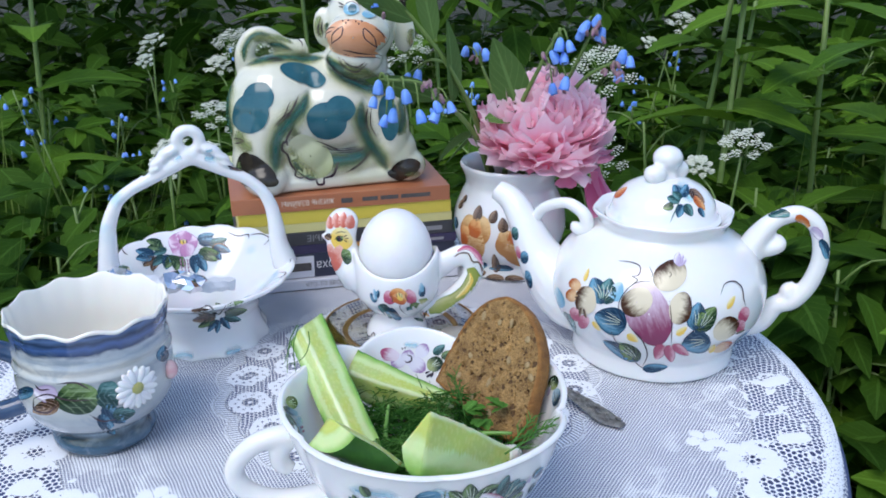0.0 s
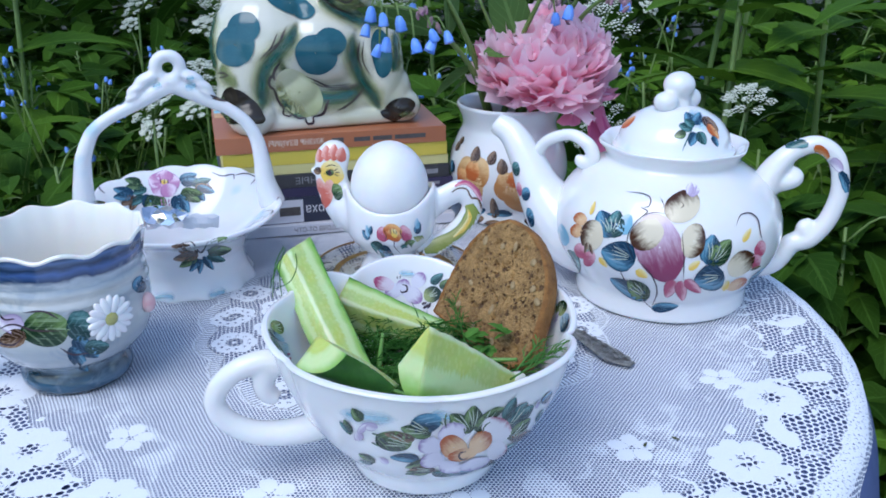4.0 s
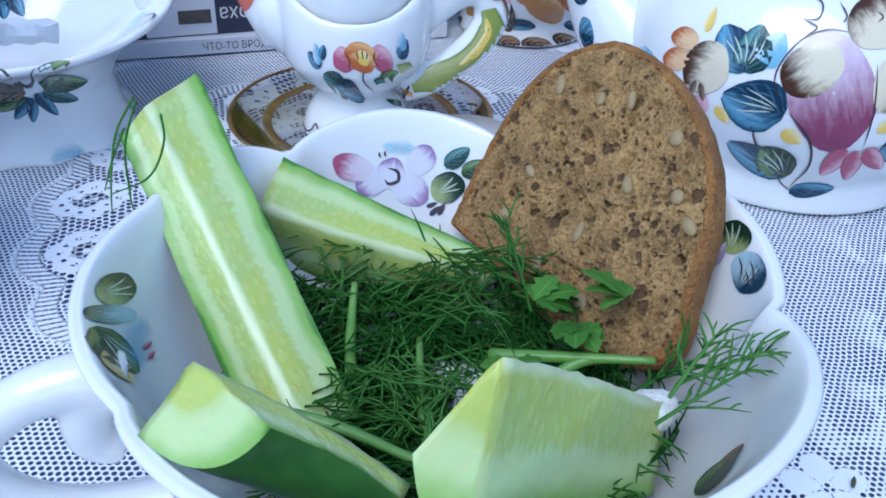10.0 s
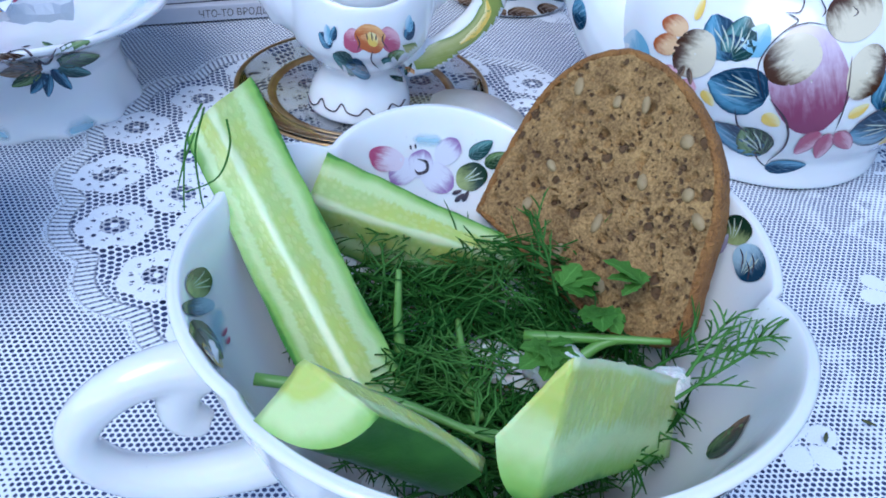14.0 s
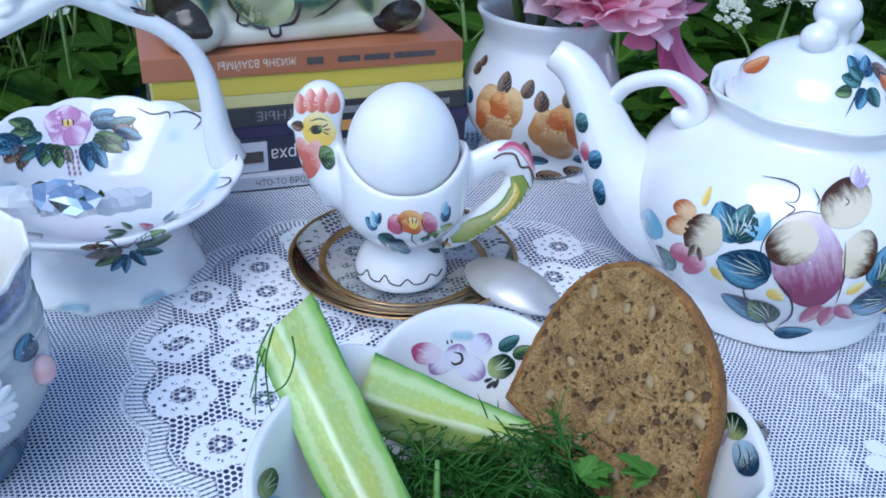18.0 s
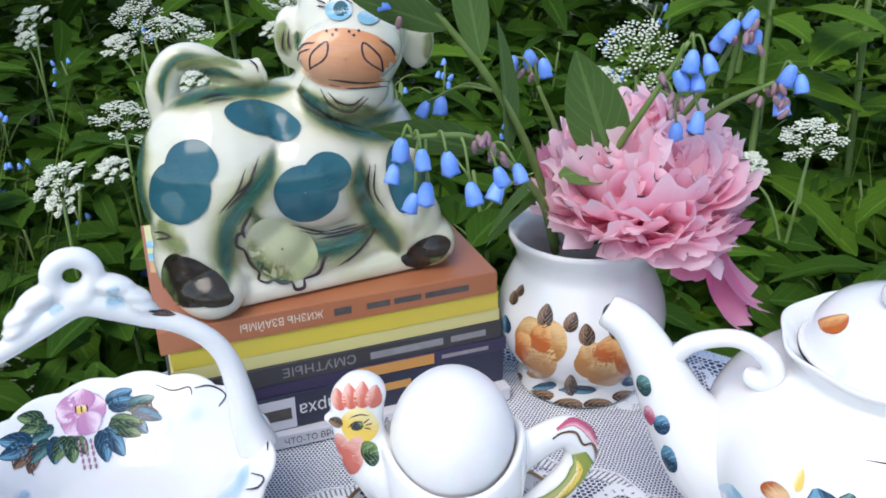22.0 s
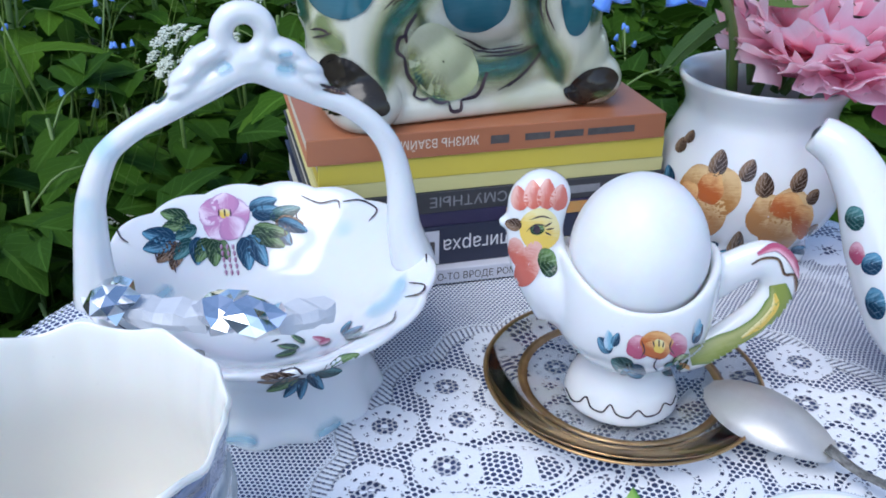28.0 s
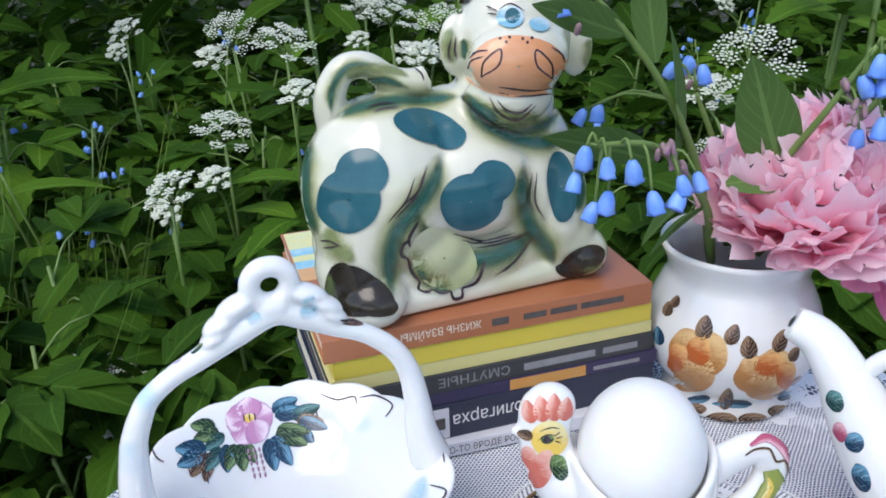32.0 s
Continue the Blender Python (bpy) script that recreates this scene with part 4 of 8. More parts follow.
def make_book(name, z, size, shift, cover, label, turn=0.0, pages=None, spine=None):
    """A paperback lying on its back: cover sheets, spine towards the front, page block inside."""
    L, D, T = size[0] * 0.972, size[1], size[2] * 1.048
    z *= 1.048
    b = thing(name, (0, 0, 0), label, "book", "stack of books")
    b.matrix_basis = Matrix.Translation(BOOK0 + Vector((0, 0, z))) @ pose(0, 0, 0, 0, 0, BOOK_TURN + turn) @ Matrix.Translation((shift[0], shift[1], 0))
    part("page_block", box((L - 0.003, D - 0.002, T - 0.0012), (L / 2, D / 2 + 0.0004, T / 2), 0.0), pages or PAGES, b)
    cov = box((L, D, 0.0006), (L / 2, D / 2, T - 0.0003), 0.0002, None, None, 1)
    box((L, D, 0.0006), (L / 2, D / 2, 0.0003), 0.0002, cov, None, 1)
    part("cover", cov, cover, b)
    part("spine", box((L, 0.0008, T), (L / 2, -0.0002, T / 2), 0.0003, None, None, 2), spine or cover, b)
    return b


def card(name, a, b, rough=0.35, worn=0.25):
    """Printed, laminated card with scuffed edges and faint creases."""
    m, nt, bs = nodes_of(name)
    v = coords(nt)
    col = mix_col(nt, noise_tex(nt, v, 25), a, b)
    scuff = ramp(nt, noise_tex(nt, coords(nt, "Object", (1, 1, 5)), 420, 4, 0.7), 0.66, 0.78)
    col = mix_col(nt, math_node(nt, "MULTIPLY", scuff, worn), col, (0.7, 0.66, 0.6))
    link(nt, col, bs.inputs["Base Color"])
    bs.inputs["Roughness"].default_value = rough
    bump(nt, bs, noise_tex(nt, v, 160, 3), 0.15, 0.0005)
    return m


BROWN = card("brown_cover", (0.42, 0.155, 0.065), (0.35, 0.125, 0.06))
YELLOW = card("yellow_cover", (0.66, 0.52, 0.06), (0.60, 0.48, 0.07))
STRAW = card("straw_cover", (0.66, 0.60, 0.24), (0.60, 0.55, 0.24))
BLACK = card("black_cover", (0.035, 0.035, 0.038), (0.055, 0.055, 0.058))
PURPLE = card("purple_cover", (0.045, 0.03, 0.10), (0.03, 0.03, 0.06))
NAVYC = card("navy_cover", (0.018, 0.022, 0.05), (0.03, 0.035, 0.06))
WHITEC = card("white_cover", (0.66, 0.66, 0.70), (0.60, 0.60, 0.66))
INK_CREAM = plain("cream_ink", (0.75, 0.68, 0.55), (0.62, 0.55, 0.45), rough=0.5, scale=300)
INK_WHITE = plain("white_ink", (0.78, 0.78, 0.78), (0.66, 0.66, 0.68), rough=0.5, scale=300)
INK_GREY = plain("grey_ink", (0.30, 0.30, 0.31), (0.22, 0.22, 0.23), rough=0.5, scale=300)
INK_DARK = plain("dark_ink", (0.06, 0.05, 0.05), (0.10, 0.09, 0.08), rough=0.5, scale=300)
INK_ORANGE = plain("orange_ink", (0.60, 0.26, 0.05), (0.52, 0.30, 0.10), rough=0.5, scale=200)

book_white = make_book("book", 0.0, (0.163, 0.118, 0.0068), (0.001, -0.004), WHITEC, "white paperback at the bottom of the stack", -1)
book_navy = make_book("book", 0.0069, (0.161, 0.118, 0.0172), (0.002, -0.001), NAVYC, "navy paperback with pale title in the stack", 0.5)
book_purple = make_book("book", 0.0242, (0.160, 0.116, 0.0062), (0.004, 0.001), PURPLE, "thin purple paperback with an orange panel", -0.5)
book_black = make_book("book", 0.0305, (0.160, 0.118, 0.0090), (0.002, 0.000), BLACK, "black paperback with grey title in the stack", 0.3)
book_straw = make_book("book", 0.0396, (0.158, 0.116, 0.0062), (0.003, 0.001), STRAW, "straw-yellow paperback with a plain spine", 0.2)
book_yellow = make_book("book", 0.0459, (0.156, 0.114, 0.0090), (0.004, 0.001), YELLOW, "bright yellow paperback with a plain spine", 0)
book_brown = make_book("book", 0.0550, (0.159, 0.1225, 0.0105), (0.0, 0.0), BROWN, "brown paperback on top of the stack under the cow", 0)


# ---- cow figurine: one mesh ----
COW_TURN = 20.0
COW = (-0.078, 0.632, 0.0700)


def cow_mat():
    """Cream glaze with green airbrushed shade along the contours and lower flanks."""
    m, nt, bs = nodes_of("cow_glaze")
    v = coords(nt)
    n = noise_tex(nt, v, 22, 2, 0.5, 0.4)
    col = mix_col(nt, ramp(nt, n, 0.45, 0.75, True), (0.66, 0.65, 0.54), (0.52, 0.54, 0.36))
    n2 = noise_tex(nt, v, 34, 2, 0.5, 0.2)
    col = mix_col(nt, math_node(nt, "MULTIPLY", ramp(nt, n2, 0.68, 0.85, True), 0.4), col, (0.10, 0.21, 0.16))
    link(nt, col, bs.inputs["Base Color"])
    bs.inputs["Roughness"].default_value = 0.13
    bs.inputs["Coat Weight"].default_value = 0.6
    return m


def make_cow():
    bm = bmesh.new()
    for at, r in (((-0.040, 0.0, 0.051), (0.037, 0.034, 0.042)), ((-0.005, 0.002, 0.053), (0.044, 0.032, 0.039)), ((0.022, 0.0, 0.046), (0.031, 0.030, 0.042)), ((-0.006, -0.013, 0.052), (0.033, 0.023, 0.026)),
                  ((-0.056, -0.010, 0.036), (0.0195, 0.021, 0.036)), ((-0.0555, -0.0165, 0.0105), (0.0165, 0.0215, 0.0140)), ((-0.058, -0.010, 0.022), (0.0185, 0.020, 0.022)), ((0.035, -0.012, 0.036), (0.0165, 0.020, 0.037)), ((0.0480, -0.0140, 0.0100), (0.0150, 0.0190, 0.0125)), ((0.041, -0.011, 0.020), (0.0165, 0.019, 0.020)),
                  ((-0.052, 0.020, 0.022), (0.018, 0.014, 0.025)), ((0.038, 0.020, 0.022), (0.016, 0.014, 0.025)), ((-0.008, -0.003, 0.016), (0.056, 0.025, 0.0215)),
                  ((-0.026, -0.018, 0.027), (0.018, 0.012, 0.0165)), ((0.015, -0.004, 0.083), (0.024, 0.022, 0.022)),
                  ((0.019, -0.010, 0.111), (0.0245, 0.021, 0.029)), ((0.0125, -0.026, 0.107), (0.0225, 0.014, 0.0145)), ((0.011, -0.019, 0.089), (0.020, 0.015, 0.0120)),
                  ((-0.006, -0.004, 0.110), (0.0075, 0.005, 0.0135)), ((0.052, -0.004, 0.103), (0.0085, 0.005, 0.0135)), ((0.018, -0.010, 0.133), (0.018, 0.012, 0.008)),
                  ((0.002, -0.002, 0.131), (0.005, 0.004, 0.0105)), ((0.049, -0.002, 0.124), (0.005, 0.004, 0.0105))):
        blob(at, r, bm)
    box((0.104, 0.046, 0.010), (-0.006, -0.004, 0.005), 0.003, bm)
    tube([(-0.058, 0.004, 0.078), (-0.0605, 0.002, 0.093), (-0.055, 0.0, 0.1045), (-0.045, 0.0, 0.1055), (-0.034, 0.0, 0.098), (-0.024, 0.0, 0.0955), (-0.018, 0.0, 0.097)], [0.0085, 0.0070, 0.0060, 0.0058, 0.006, 0.0066, 0.006], 14, 50, 1.0, bm)
    return fused(bm, 0.0014, 6)


cow_bm = make_cow()
cow = part("cow_figurine", cow_bm, cow_mat())
cow.matrix_basis = pose(*COW, 0, 0, COW_TURN)
tagged(cow, "glazed ceramic cow figurine, cream with teal spots, standing on books", "figurine")


# ---- cucumber, bread and dill in the cup ----
def flesh_mat():
    """Cut cucumber: pale core line, translucent yellow-green seed zone, pale flesh, green towards the rind."""
    m, nt, bs = nodes_of("cucumber_flesh")
    v = coords(nt)
    sep = nt.nodes.new("ShaderNodeSeparateXYZ")
    link(nt, nt.nodes.new("ShaderNodeTexCoord").outputs["UV"], sep.inputs[0])
    n = noise_tex(nt, v, 90, 3)
    u = math_node(nt, "ADD", sep.outputs[0], math_node(nt, "MULTIPLY", math_node(nt, "SUBTRACT", n, 0.5), 0.26))
    vo = nt.nodes.new("ShaderNodeTexVoronoi")
    vo.voronoi_dimensions = "2D"
    vo.inputs["Scale"].default_value = 1.0
    link(nt, coords(nt, "UV", (7, 9, 1)), vo.inputs["Vector"])
    seeds = ramp(nt, vo.outputs["Distance"], 0.42, 0.22, True)
    streak = noise_tex(nt, coords(nt, "UV", (1.5, 16, 1)), 1.0, 3)
    w = math_node(nt, "ADD", u, math_node(nt, "MULTIPLY", math_node(nt, "SUBTRACT", streak, 0.5), 0.34))
    zone = math_node(nt, "MULTIPLY", ramp(nt, u, 0.06, 0.18, True), ramp(nt, w, 0.58, 0.48, True))
    patch = ramp(nt, noise_tex(nt, v, 55, 2), 0.38, 0.62, True)
    col = mix_col(nt, ramp(nt, u, 0.02, 0.16, True), (0.66, 0.75, 0.44), (0.42, 0.55, 0.18))
    col = mix_col(nt, math_node(nt, "MULTIPLY", math_node(nt, "MULTIPLY", zone, patch), 0.62), col, (0.50, 0.56, 0.085))
    col = mix_col(nt, math_node(nt, "MULTIPLY", math_node(nt, "MULTIPLY", seeds, zone), 0.20), col, (0.66, 0.72, 0.34))
    col = mix_col(nt, math_node(nt, "MULTIPLY", ramp(nt, w, 0.48, 0.60, True), 0.85), col, (0.56, 0.69, 0.34))
    col = mix_col(nt, ramp(nt, u, 0.70, 0.93, True), col, (0.25, 0.44, 0.085))
    col = mix_col(nt, ramp(nt, u, 0.92, 1.0, True), col, (0.06, 0.20, 0.02))
    link(nt, col, bs.inputs["Base Color"])
    bs.inputs["Roughness"].default_value = 0.34
    bs.inputs["Subsurface Weight"].default_value, bs.inputs["Subsurface Scale"].default_value = 0.3, 0.003
    bump(nt, bs, math_node(nt, "ADD", math_node(nt, "MULTIPLY", math_node(nt, "MULTIPLY", seeds, zone), 0.2), math_node(nt, "ADD", n, noise_tex(nt, v, 420, 2))), 0.35, 0.0007)
    return m


FLESH = flesh_mat()
RIND = plain("cucumber_rind", (0.09, 0.24, 0.025), (0.035, 0.115, 0.014), rough=0.3, scale=70, bumped=0.2, dist=0.0005)
RIND_DARK = plain("cucumber_skin", (0.016, 0.065, 0.010), (0.05, 0.14, 0.02), rough=0.28, scale=90, bumped=0.3, dist=0.0005)


def make_wedge(core, one, two, bulge, label, skin, soft=0.25, seed=0):
    """A lengthwise wedge of cucumber. core, one and two are the core edge and the two rind edges, each from end to end; the rind bulges between them."""
    core, one, two = ([Vector(p) for p in e] for e in (core, one, two))
    at = core[0].copy()
    n, half, k = 20, 7, 12
    t = thing("cucumber_wedge", at, label, "cucumber", "cucumber pieces in the cup")
    fl, sk = bmesh.new(), bmesh.new()
    uv = fl.loops.layers.uv.verify()
    top = (1 + math.sqrt(1 + soft * soft)) / 2

    def section(i):
        u = i / n
        c, e1, e2 = (e[0].lerp(e[1], u) - at for e in (core, one, two))
        wob = 1 + 0.035 * noise.noise(Vector((u * 5, seed, 0))) + 0.03 * noise.noise(Vector((u * 13, seed, 4)))
        mid = (e1 + e2) / 2
        bow = (mid - c).normalized() * 0.0011 * math.sin(math.pi * u + seed)
        c, e1, e2 = c + bow, mid + (e1 - mid) * wob + bow, mid + (e2 - mid) * wob + bow
        cut = []
        for j in range(-half, half + 1):
            s = j / half
            f1, f2 = ((q + math.sqrt(q * q + soft * soft)) / 2 / top for q in (-s, s))
            p = c + (e1 - c) * f1 + (e2 - c) * f2
            cut.append(p + (mid - c).normalized() * (0.0004 * math.sin(math.pi * abs(s)) + 0.0004 * noise.noise(Vector((u * 16, s * 5, seed)))))
        cut[0], cut[-1] = e1, e2
        ctl = mid + (mid - c).normalized() * (e1 - e2).length * bulge
        rind = [e1 * (1 - v) ** 2 + ctl * 2 * v * (1 - v) + e2 * v * v for v in (j / k for j in range(k + 1))]
        return c, cut, rind

    def quad(bm, pts, uvs=None):
        f = bm.faces.new(pts)
        f.smooth = True
        if uvs:
            for lp, w in zip(f.loops, uvs):
                lp[uv].uv = w

    rows = [section(i) for i in range(n + 1)]
    cut = [[fl.verts.new(p) for p in r[1]] for r in rows]
    for i in range(n):
        for j in range(2 * half):
            w = [abs(q - half) / half for q in (j, j + 1)]
            quad(fl, (cut[i][j], cut[i + 1][j], cut[i + 1][j + 1], cut[i][j + 1]), ((w[0], i / n * 3), (w[0], i / n * 3 + 3 / n), (w[1], i / n * 3 + 3 / n), (w[1], i / n * 3)))
    for i in (0, n):
        c, edge, rind = rows[i]
        loop = edge + rind[-2:0:-1]
        hub = sum(loop, Vector()) / len(loop)
        far = max((p - c).length for p in loop)
        rings = [[fl.verts.new(hub.lerp(p, g)) for p in loop] for g in (1.0, 0.8, 0.55, 0.3)]
        tone = lambda v: (0.15 + 0.85 * (v.co - c).length / far, 0.3)
        m = len(loop)
        for p, q in zip(rings, rings[1:]):
            for j in range(m):
                w = (p[j], p[(j + 1) % m], q[(j + 1) % m], q[j])
                quad(fl, w, [tone(v) for v in w])
        quad(fl, rings[-1], [tone(v) for v in rings[-1]])
    grid = [[sk.verts.new(p) for p in r[2]] for r in rows]
    for i in range(n):
        for j in range(k):
            quad(sk, (grid[i][j], grid[i][j + 1], grid[i + 1][j + 1], grid[i + 1][j]))
    bmesh.ops.remove_doubles(fl, verts=fl.verts, dist=0.00002)
    for bm in (fl, sk):
        bmesh.ops.recalc_face_normals(bm, faces=bm.faces)
    part("flesh", fl, FLESH, t)
    part("skin", sk, skin, t, "green skin")
    return t


make_wedge(((-0.0672, 0.3632, 0.0778), (-0.0330, 0.3145, 0.0400)), ((-0.0700, 0.3600, 0.0728), (-0.0440, 0.3240, 0.0330)), ((-0.0574, 0.3757, 0.0797), (-0.0215, 0.3195, 0.0340)), 0.45, "long pale-cut cucumber wedge leaning on the rim", RIND, 0.5, 1)
make_wedge(((-0.0452, 0.3610, 0.0572), (0.0060, 0.3600, 0.0390)), ((-0.0405, 0.3735, 0.0620), (0.0072, 0.3650, 0.0405)), ((-0.0425, 0.3665, 0.0395), (-0.0030, 0.3600, 0.0270)), 0.45, "cucumber wedge lying across the dill", RIND_DARK, 0.15, 2)
make_wedge(((-0.0437, 0.2941, 0.0750), (-0.0150, 0.2850, 0.0600)), ((-0.0516, 0.2903, 0.0644), (-0.0225, 0.2845, 0.0520)), ((-0.0326, 0.2826, 0.0731), (-0.0165, 0.2808, 0.0608)), 0.42, "short cucumber wedge with dark skin", RIND_DARK, 0.08, 3)
make_wedge(((-0.0041, 0.2847, 0.0838), (0.0311, 0.3142, 0.0480)), ((-0.0156, 0.2808, 0.0690), (0.0190, 0.3180, 0.0390)), ((-0.0087, 0.2763, 0.0585), (0.0275, 0.3040, 0.0350)), 0.5, "thick cucumber chunk resting on the rim", RIND, 0.10, 4)


def bread_mats():
    m, nt, bs = nodes_of("bread_crumb")
    v = coords(nt)
    nz = nt.nodes.new("ShaderNodeTexNoise")
    nz.inputs["Scale"].default_value, nz.inputs["Detail"].default_value = 420, 3
    link(nt, v, nz.inputs["Vector"])
    warp = nt.nodes.new("ShaderNodeVectorMath")
    warp.operation = "MULTIPLY_ADD"
    link(nt, nz.outputs["Color"], warp.inputs[0])
    warp.inputs[1].default_value = (0.0016, 0.0016, 0.0016)
    link(nt, v, warp.inputs[2])

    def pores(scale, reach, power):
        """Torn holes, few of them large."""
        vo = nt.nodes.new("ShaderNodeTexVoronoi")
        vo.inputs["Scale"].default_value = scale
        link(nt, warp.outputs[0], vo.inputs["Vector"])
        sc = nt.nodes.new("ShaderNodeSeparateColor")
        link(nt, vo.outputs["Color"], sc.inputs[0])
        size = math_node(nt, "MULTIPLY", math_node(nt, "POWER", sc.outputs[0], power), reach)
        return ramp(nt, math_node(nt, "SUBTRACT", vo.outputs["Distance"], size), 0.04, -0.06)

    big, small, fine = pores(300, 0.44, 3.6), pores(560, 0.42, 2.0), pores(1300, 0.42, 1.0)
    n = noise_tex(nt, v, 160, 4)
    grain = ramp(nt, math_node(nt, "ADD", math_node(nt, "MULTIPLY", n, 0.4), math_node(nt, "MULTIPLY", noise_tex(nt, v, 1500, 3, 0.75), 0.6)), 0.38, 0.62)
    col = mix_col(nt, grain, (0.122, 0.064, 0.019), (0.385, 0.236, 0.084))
    # the shade inside the pores is painted in as darker browns
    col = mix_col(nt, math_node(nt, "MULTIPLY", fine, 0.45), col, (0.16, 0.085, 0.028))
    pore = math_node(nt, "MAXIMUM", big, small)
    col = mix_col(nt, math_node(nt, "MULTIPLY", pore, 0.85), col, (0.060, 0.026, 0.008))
    link(nt, col, bs.inputs["Base Color"])
    bs.inputs["Roughness"].default_value = 0.9
    h = math_node(nt, "SUBTRACT", n, math_node(nt, "ADD", pore, math_node(nt, "MULTIPLY", fine, 0.4)))
    bump(nt, bs, h, 0.9, 0.0013)
    crust = plain("bread_crust", (0.13, 0.048, 0.010), (0.42, 0.200, 0.048), rough=0.8, scale=170, fine=0.45, bumped=1.0, dist=0.0016)
    return m, crust


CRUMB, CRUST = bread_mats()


def make_bread():
    right = Vector((0.7536, -0.5119, 0.4122)).normalized()
    up = Vector((0.1055, 0.7133, 0.6929))
    up = (up - right * up.dot(right)).normalized()
    out = right.cross(up)
    c = Vector((0.0315, 0.3508, 0.0637))
    line = spline([(-0.0472, 0.0, 0), (-0.0440, 0.0070, 0), (-0.0385, 0.0170, 0), (-0.0325, 0.0265, 0), (-0.0255, 0.0335, 0), (-0.0170, 0.0372, 0), (-0.0075, 0.0370, 0), (0.0002, 0.0325, 0), (0.0068, 0.0255, 0), (0.0116, 0.0165, 0), (0.0143, 0.0070, 0), (0.0148, -0.0010, 0), (0.0140, -0.0070, 0),
                   (0.0122, -0.0130, 0), (0.0104, -0.0200, 0), (0.0080, -0.0285, 0), (0.0010, -0.0320, 0), (-0.0110, -0.0285, 0), (-0.0262, -0.0180, 0), (-0.0345, -0.0100, 0), (-0.0472, 0.0, 0)], 132)[:-1]
    t = thing("bread_slice", c, "slice of brown seeded rye bread with dark crust", "bread")
    crust, crumb = bmesh.new(), bmesh.new()
    n = len(line)
    mid = Vector((-0.0130, 0.0040, 0))

    def ring(bm, off, grow, rough=0.0):
        rows = [mid + (p - mid) * grow * (1 + 0.012 * noise.noise(p * 300) + 0.008 * noise.noise(p * 900)) for p in line]
        return [bm.verts.new(right * q.x + up * q.y + out * (off + rough * noise.noise(q * 500))) for q in rows]

    def band(bm, p, q):
        for k in range(n):
            bm.faces.new((p[k], p[(k + 1) % n], q[(k + 1) % n], q[k])).smooth = True

    rows = [ring(crust, off, g, 0.0003) for off, g in ((-0.0006, 0.930), (0.0001, 0.942), (0.0002, 0.975), (-0.0012, 1.0), (-0.0062, 1.0), (-0.0074, 0.985), (-0.0075, 0.925))]
    for p, q in zip(rows, rows[1:]):
        band(crust, p, q)

    def pitted(p, g, off, face):
        """The crumb's surface: a rough field with torn pores of many sizes."""
        q = Vector((mid.x + (p.x - mid.x) * g, mid.y + (p.y - mid.y) * g, 0.013 * face))
        w = q + 0.0016 * noise.noise_vector(q * 420)
        d = 0.0
        for size, deep, cut in ((190, 0.0026, 0.30), (400, 0.0016, 0.34), (760, 0.0008, 0.36)):
            near = noise.voronoi(w * size)[0][0]
            lot = noise.noise(w * size * 0.31)
            d -= deep * max(0.0, 1 - near / (cut * (0.75 + 0.9 * lot) + 0.02)) ** 0.6 if cut * (0.75 + 0.9 * lot) + 0.02 > near else 0.0
        d += 0.0003 * noise.noise(q * 900)
        return right * q.x + up * q.y + out * (off + d * face)

    fine_line = spline([(p.x, p.y, 0) for p in line] + [(line[0].x, line[0].y, 0)], 264)[:-1]
    for off, face in ((0.0, 1), (-0.0073, -1)):
        steps = 84 if face == 1 else 24
        rows = [[crumb.verts.new(pitted(p, 0.938 * (1 - i / steps) + 0.01, off, face)) for p in fine_line] for i in range(steps + 1)]
        m = len(fine_line)
        for p, q in zip(rows, rows[1:]):
            for k in range(m):
                crumb.faces.new((p[k], p[(k + 1) % m], q[(k + 1) % m], q[k])).smooth = True
        crumb.faces.new(rows[-1])
    for bm in (crust, crumb):
        bmesh.ops.recalc_face_normals(bm, faces=bm.faces)
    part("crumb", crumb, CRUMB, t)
    part("crust", crust, CRUST, t, "dark brown crust")
    rnd = random.Random(8)
    pale = plain("pale_seed", (0.34, 0.25, 0.12), (0.24, 0.16, 0.065), rough=0.6, scale=400)
    turn = Matrix((right, up, out)).transposed().to_4x4()
    for x, y in ((-0.0135, -0.0045), (0.0075, 0.0010), (0.0068, 0.0130), (-0.0030, 0.0045), (-0.0230, -0.0110), (-0.0100, 0.0240), (-0.0200, 0.0290), (-0.0260, 0.0100), (-0.0030, 0.0225), (-0.0120, -0.0190), (0.0100, -0.0050), (-0.0320, 0.0010)):
        part("seed", blob(right * x + up * y, (rnd.uniform(0.0010, 0.0017), rnd.uniform(0.0016, 0.0026), 0.0007), None, turn @ Euler((0, 0, rnd.uniform(-0.6, 0.6))).to_matrix().to_4x4(), 10, 6), pale, t, "pale grain seed")
    return t


bread = make_bread()
# heap and wall dill: shade between the fronds is put into a darker green
DILL_SHADED = leafy("dill_frond", (0.014, 0.070, 0.010), (0.055, 0.175, 0.028), vein=0.0, through=0.2)
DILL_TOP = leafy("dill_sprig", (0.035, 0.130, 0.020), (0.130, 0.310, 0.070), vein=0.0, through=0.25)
CURD = plain("white_cheese", (0.80, 0.79, 0.74), (0.72, 0.71, 0.66), rough=0.5, scale=120, bumped=0.6, dist=0.002, sss=0.2)


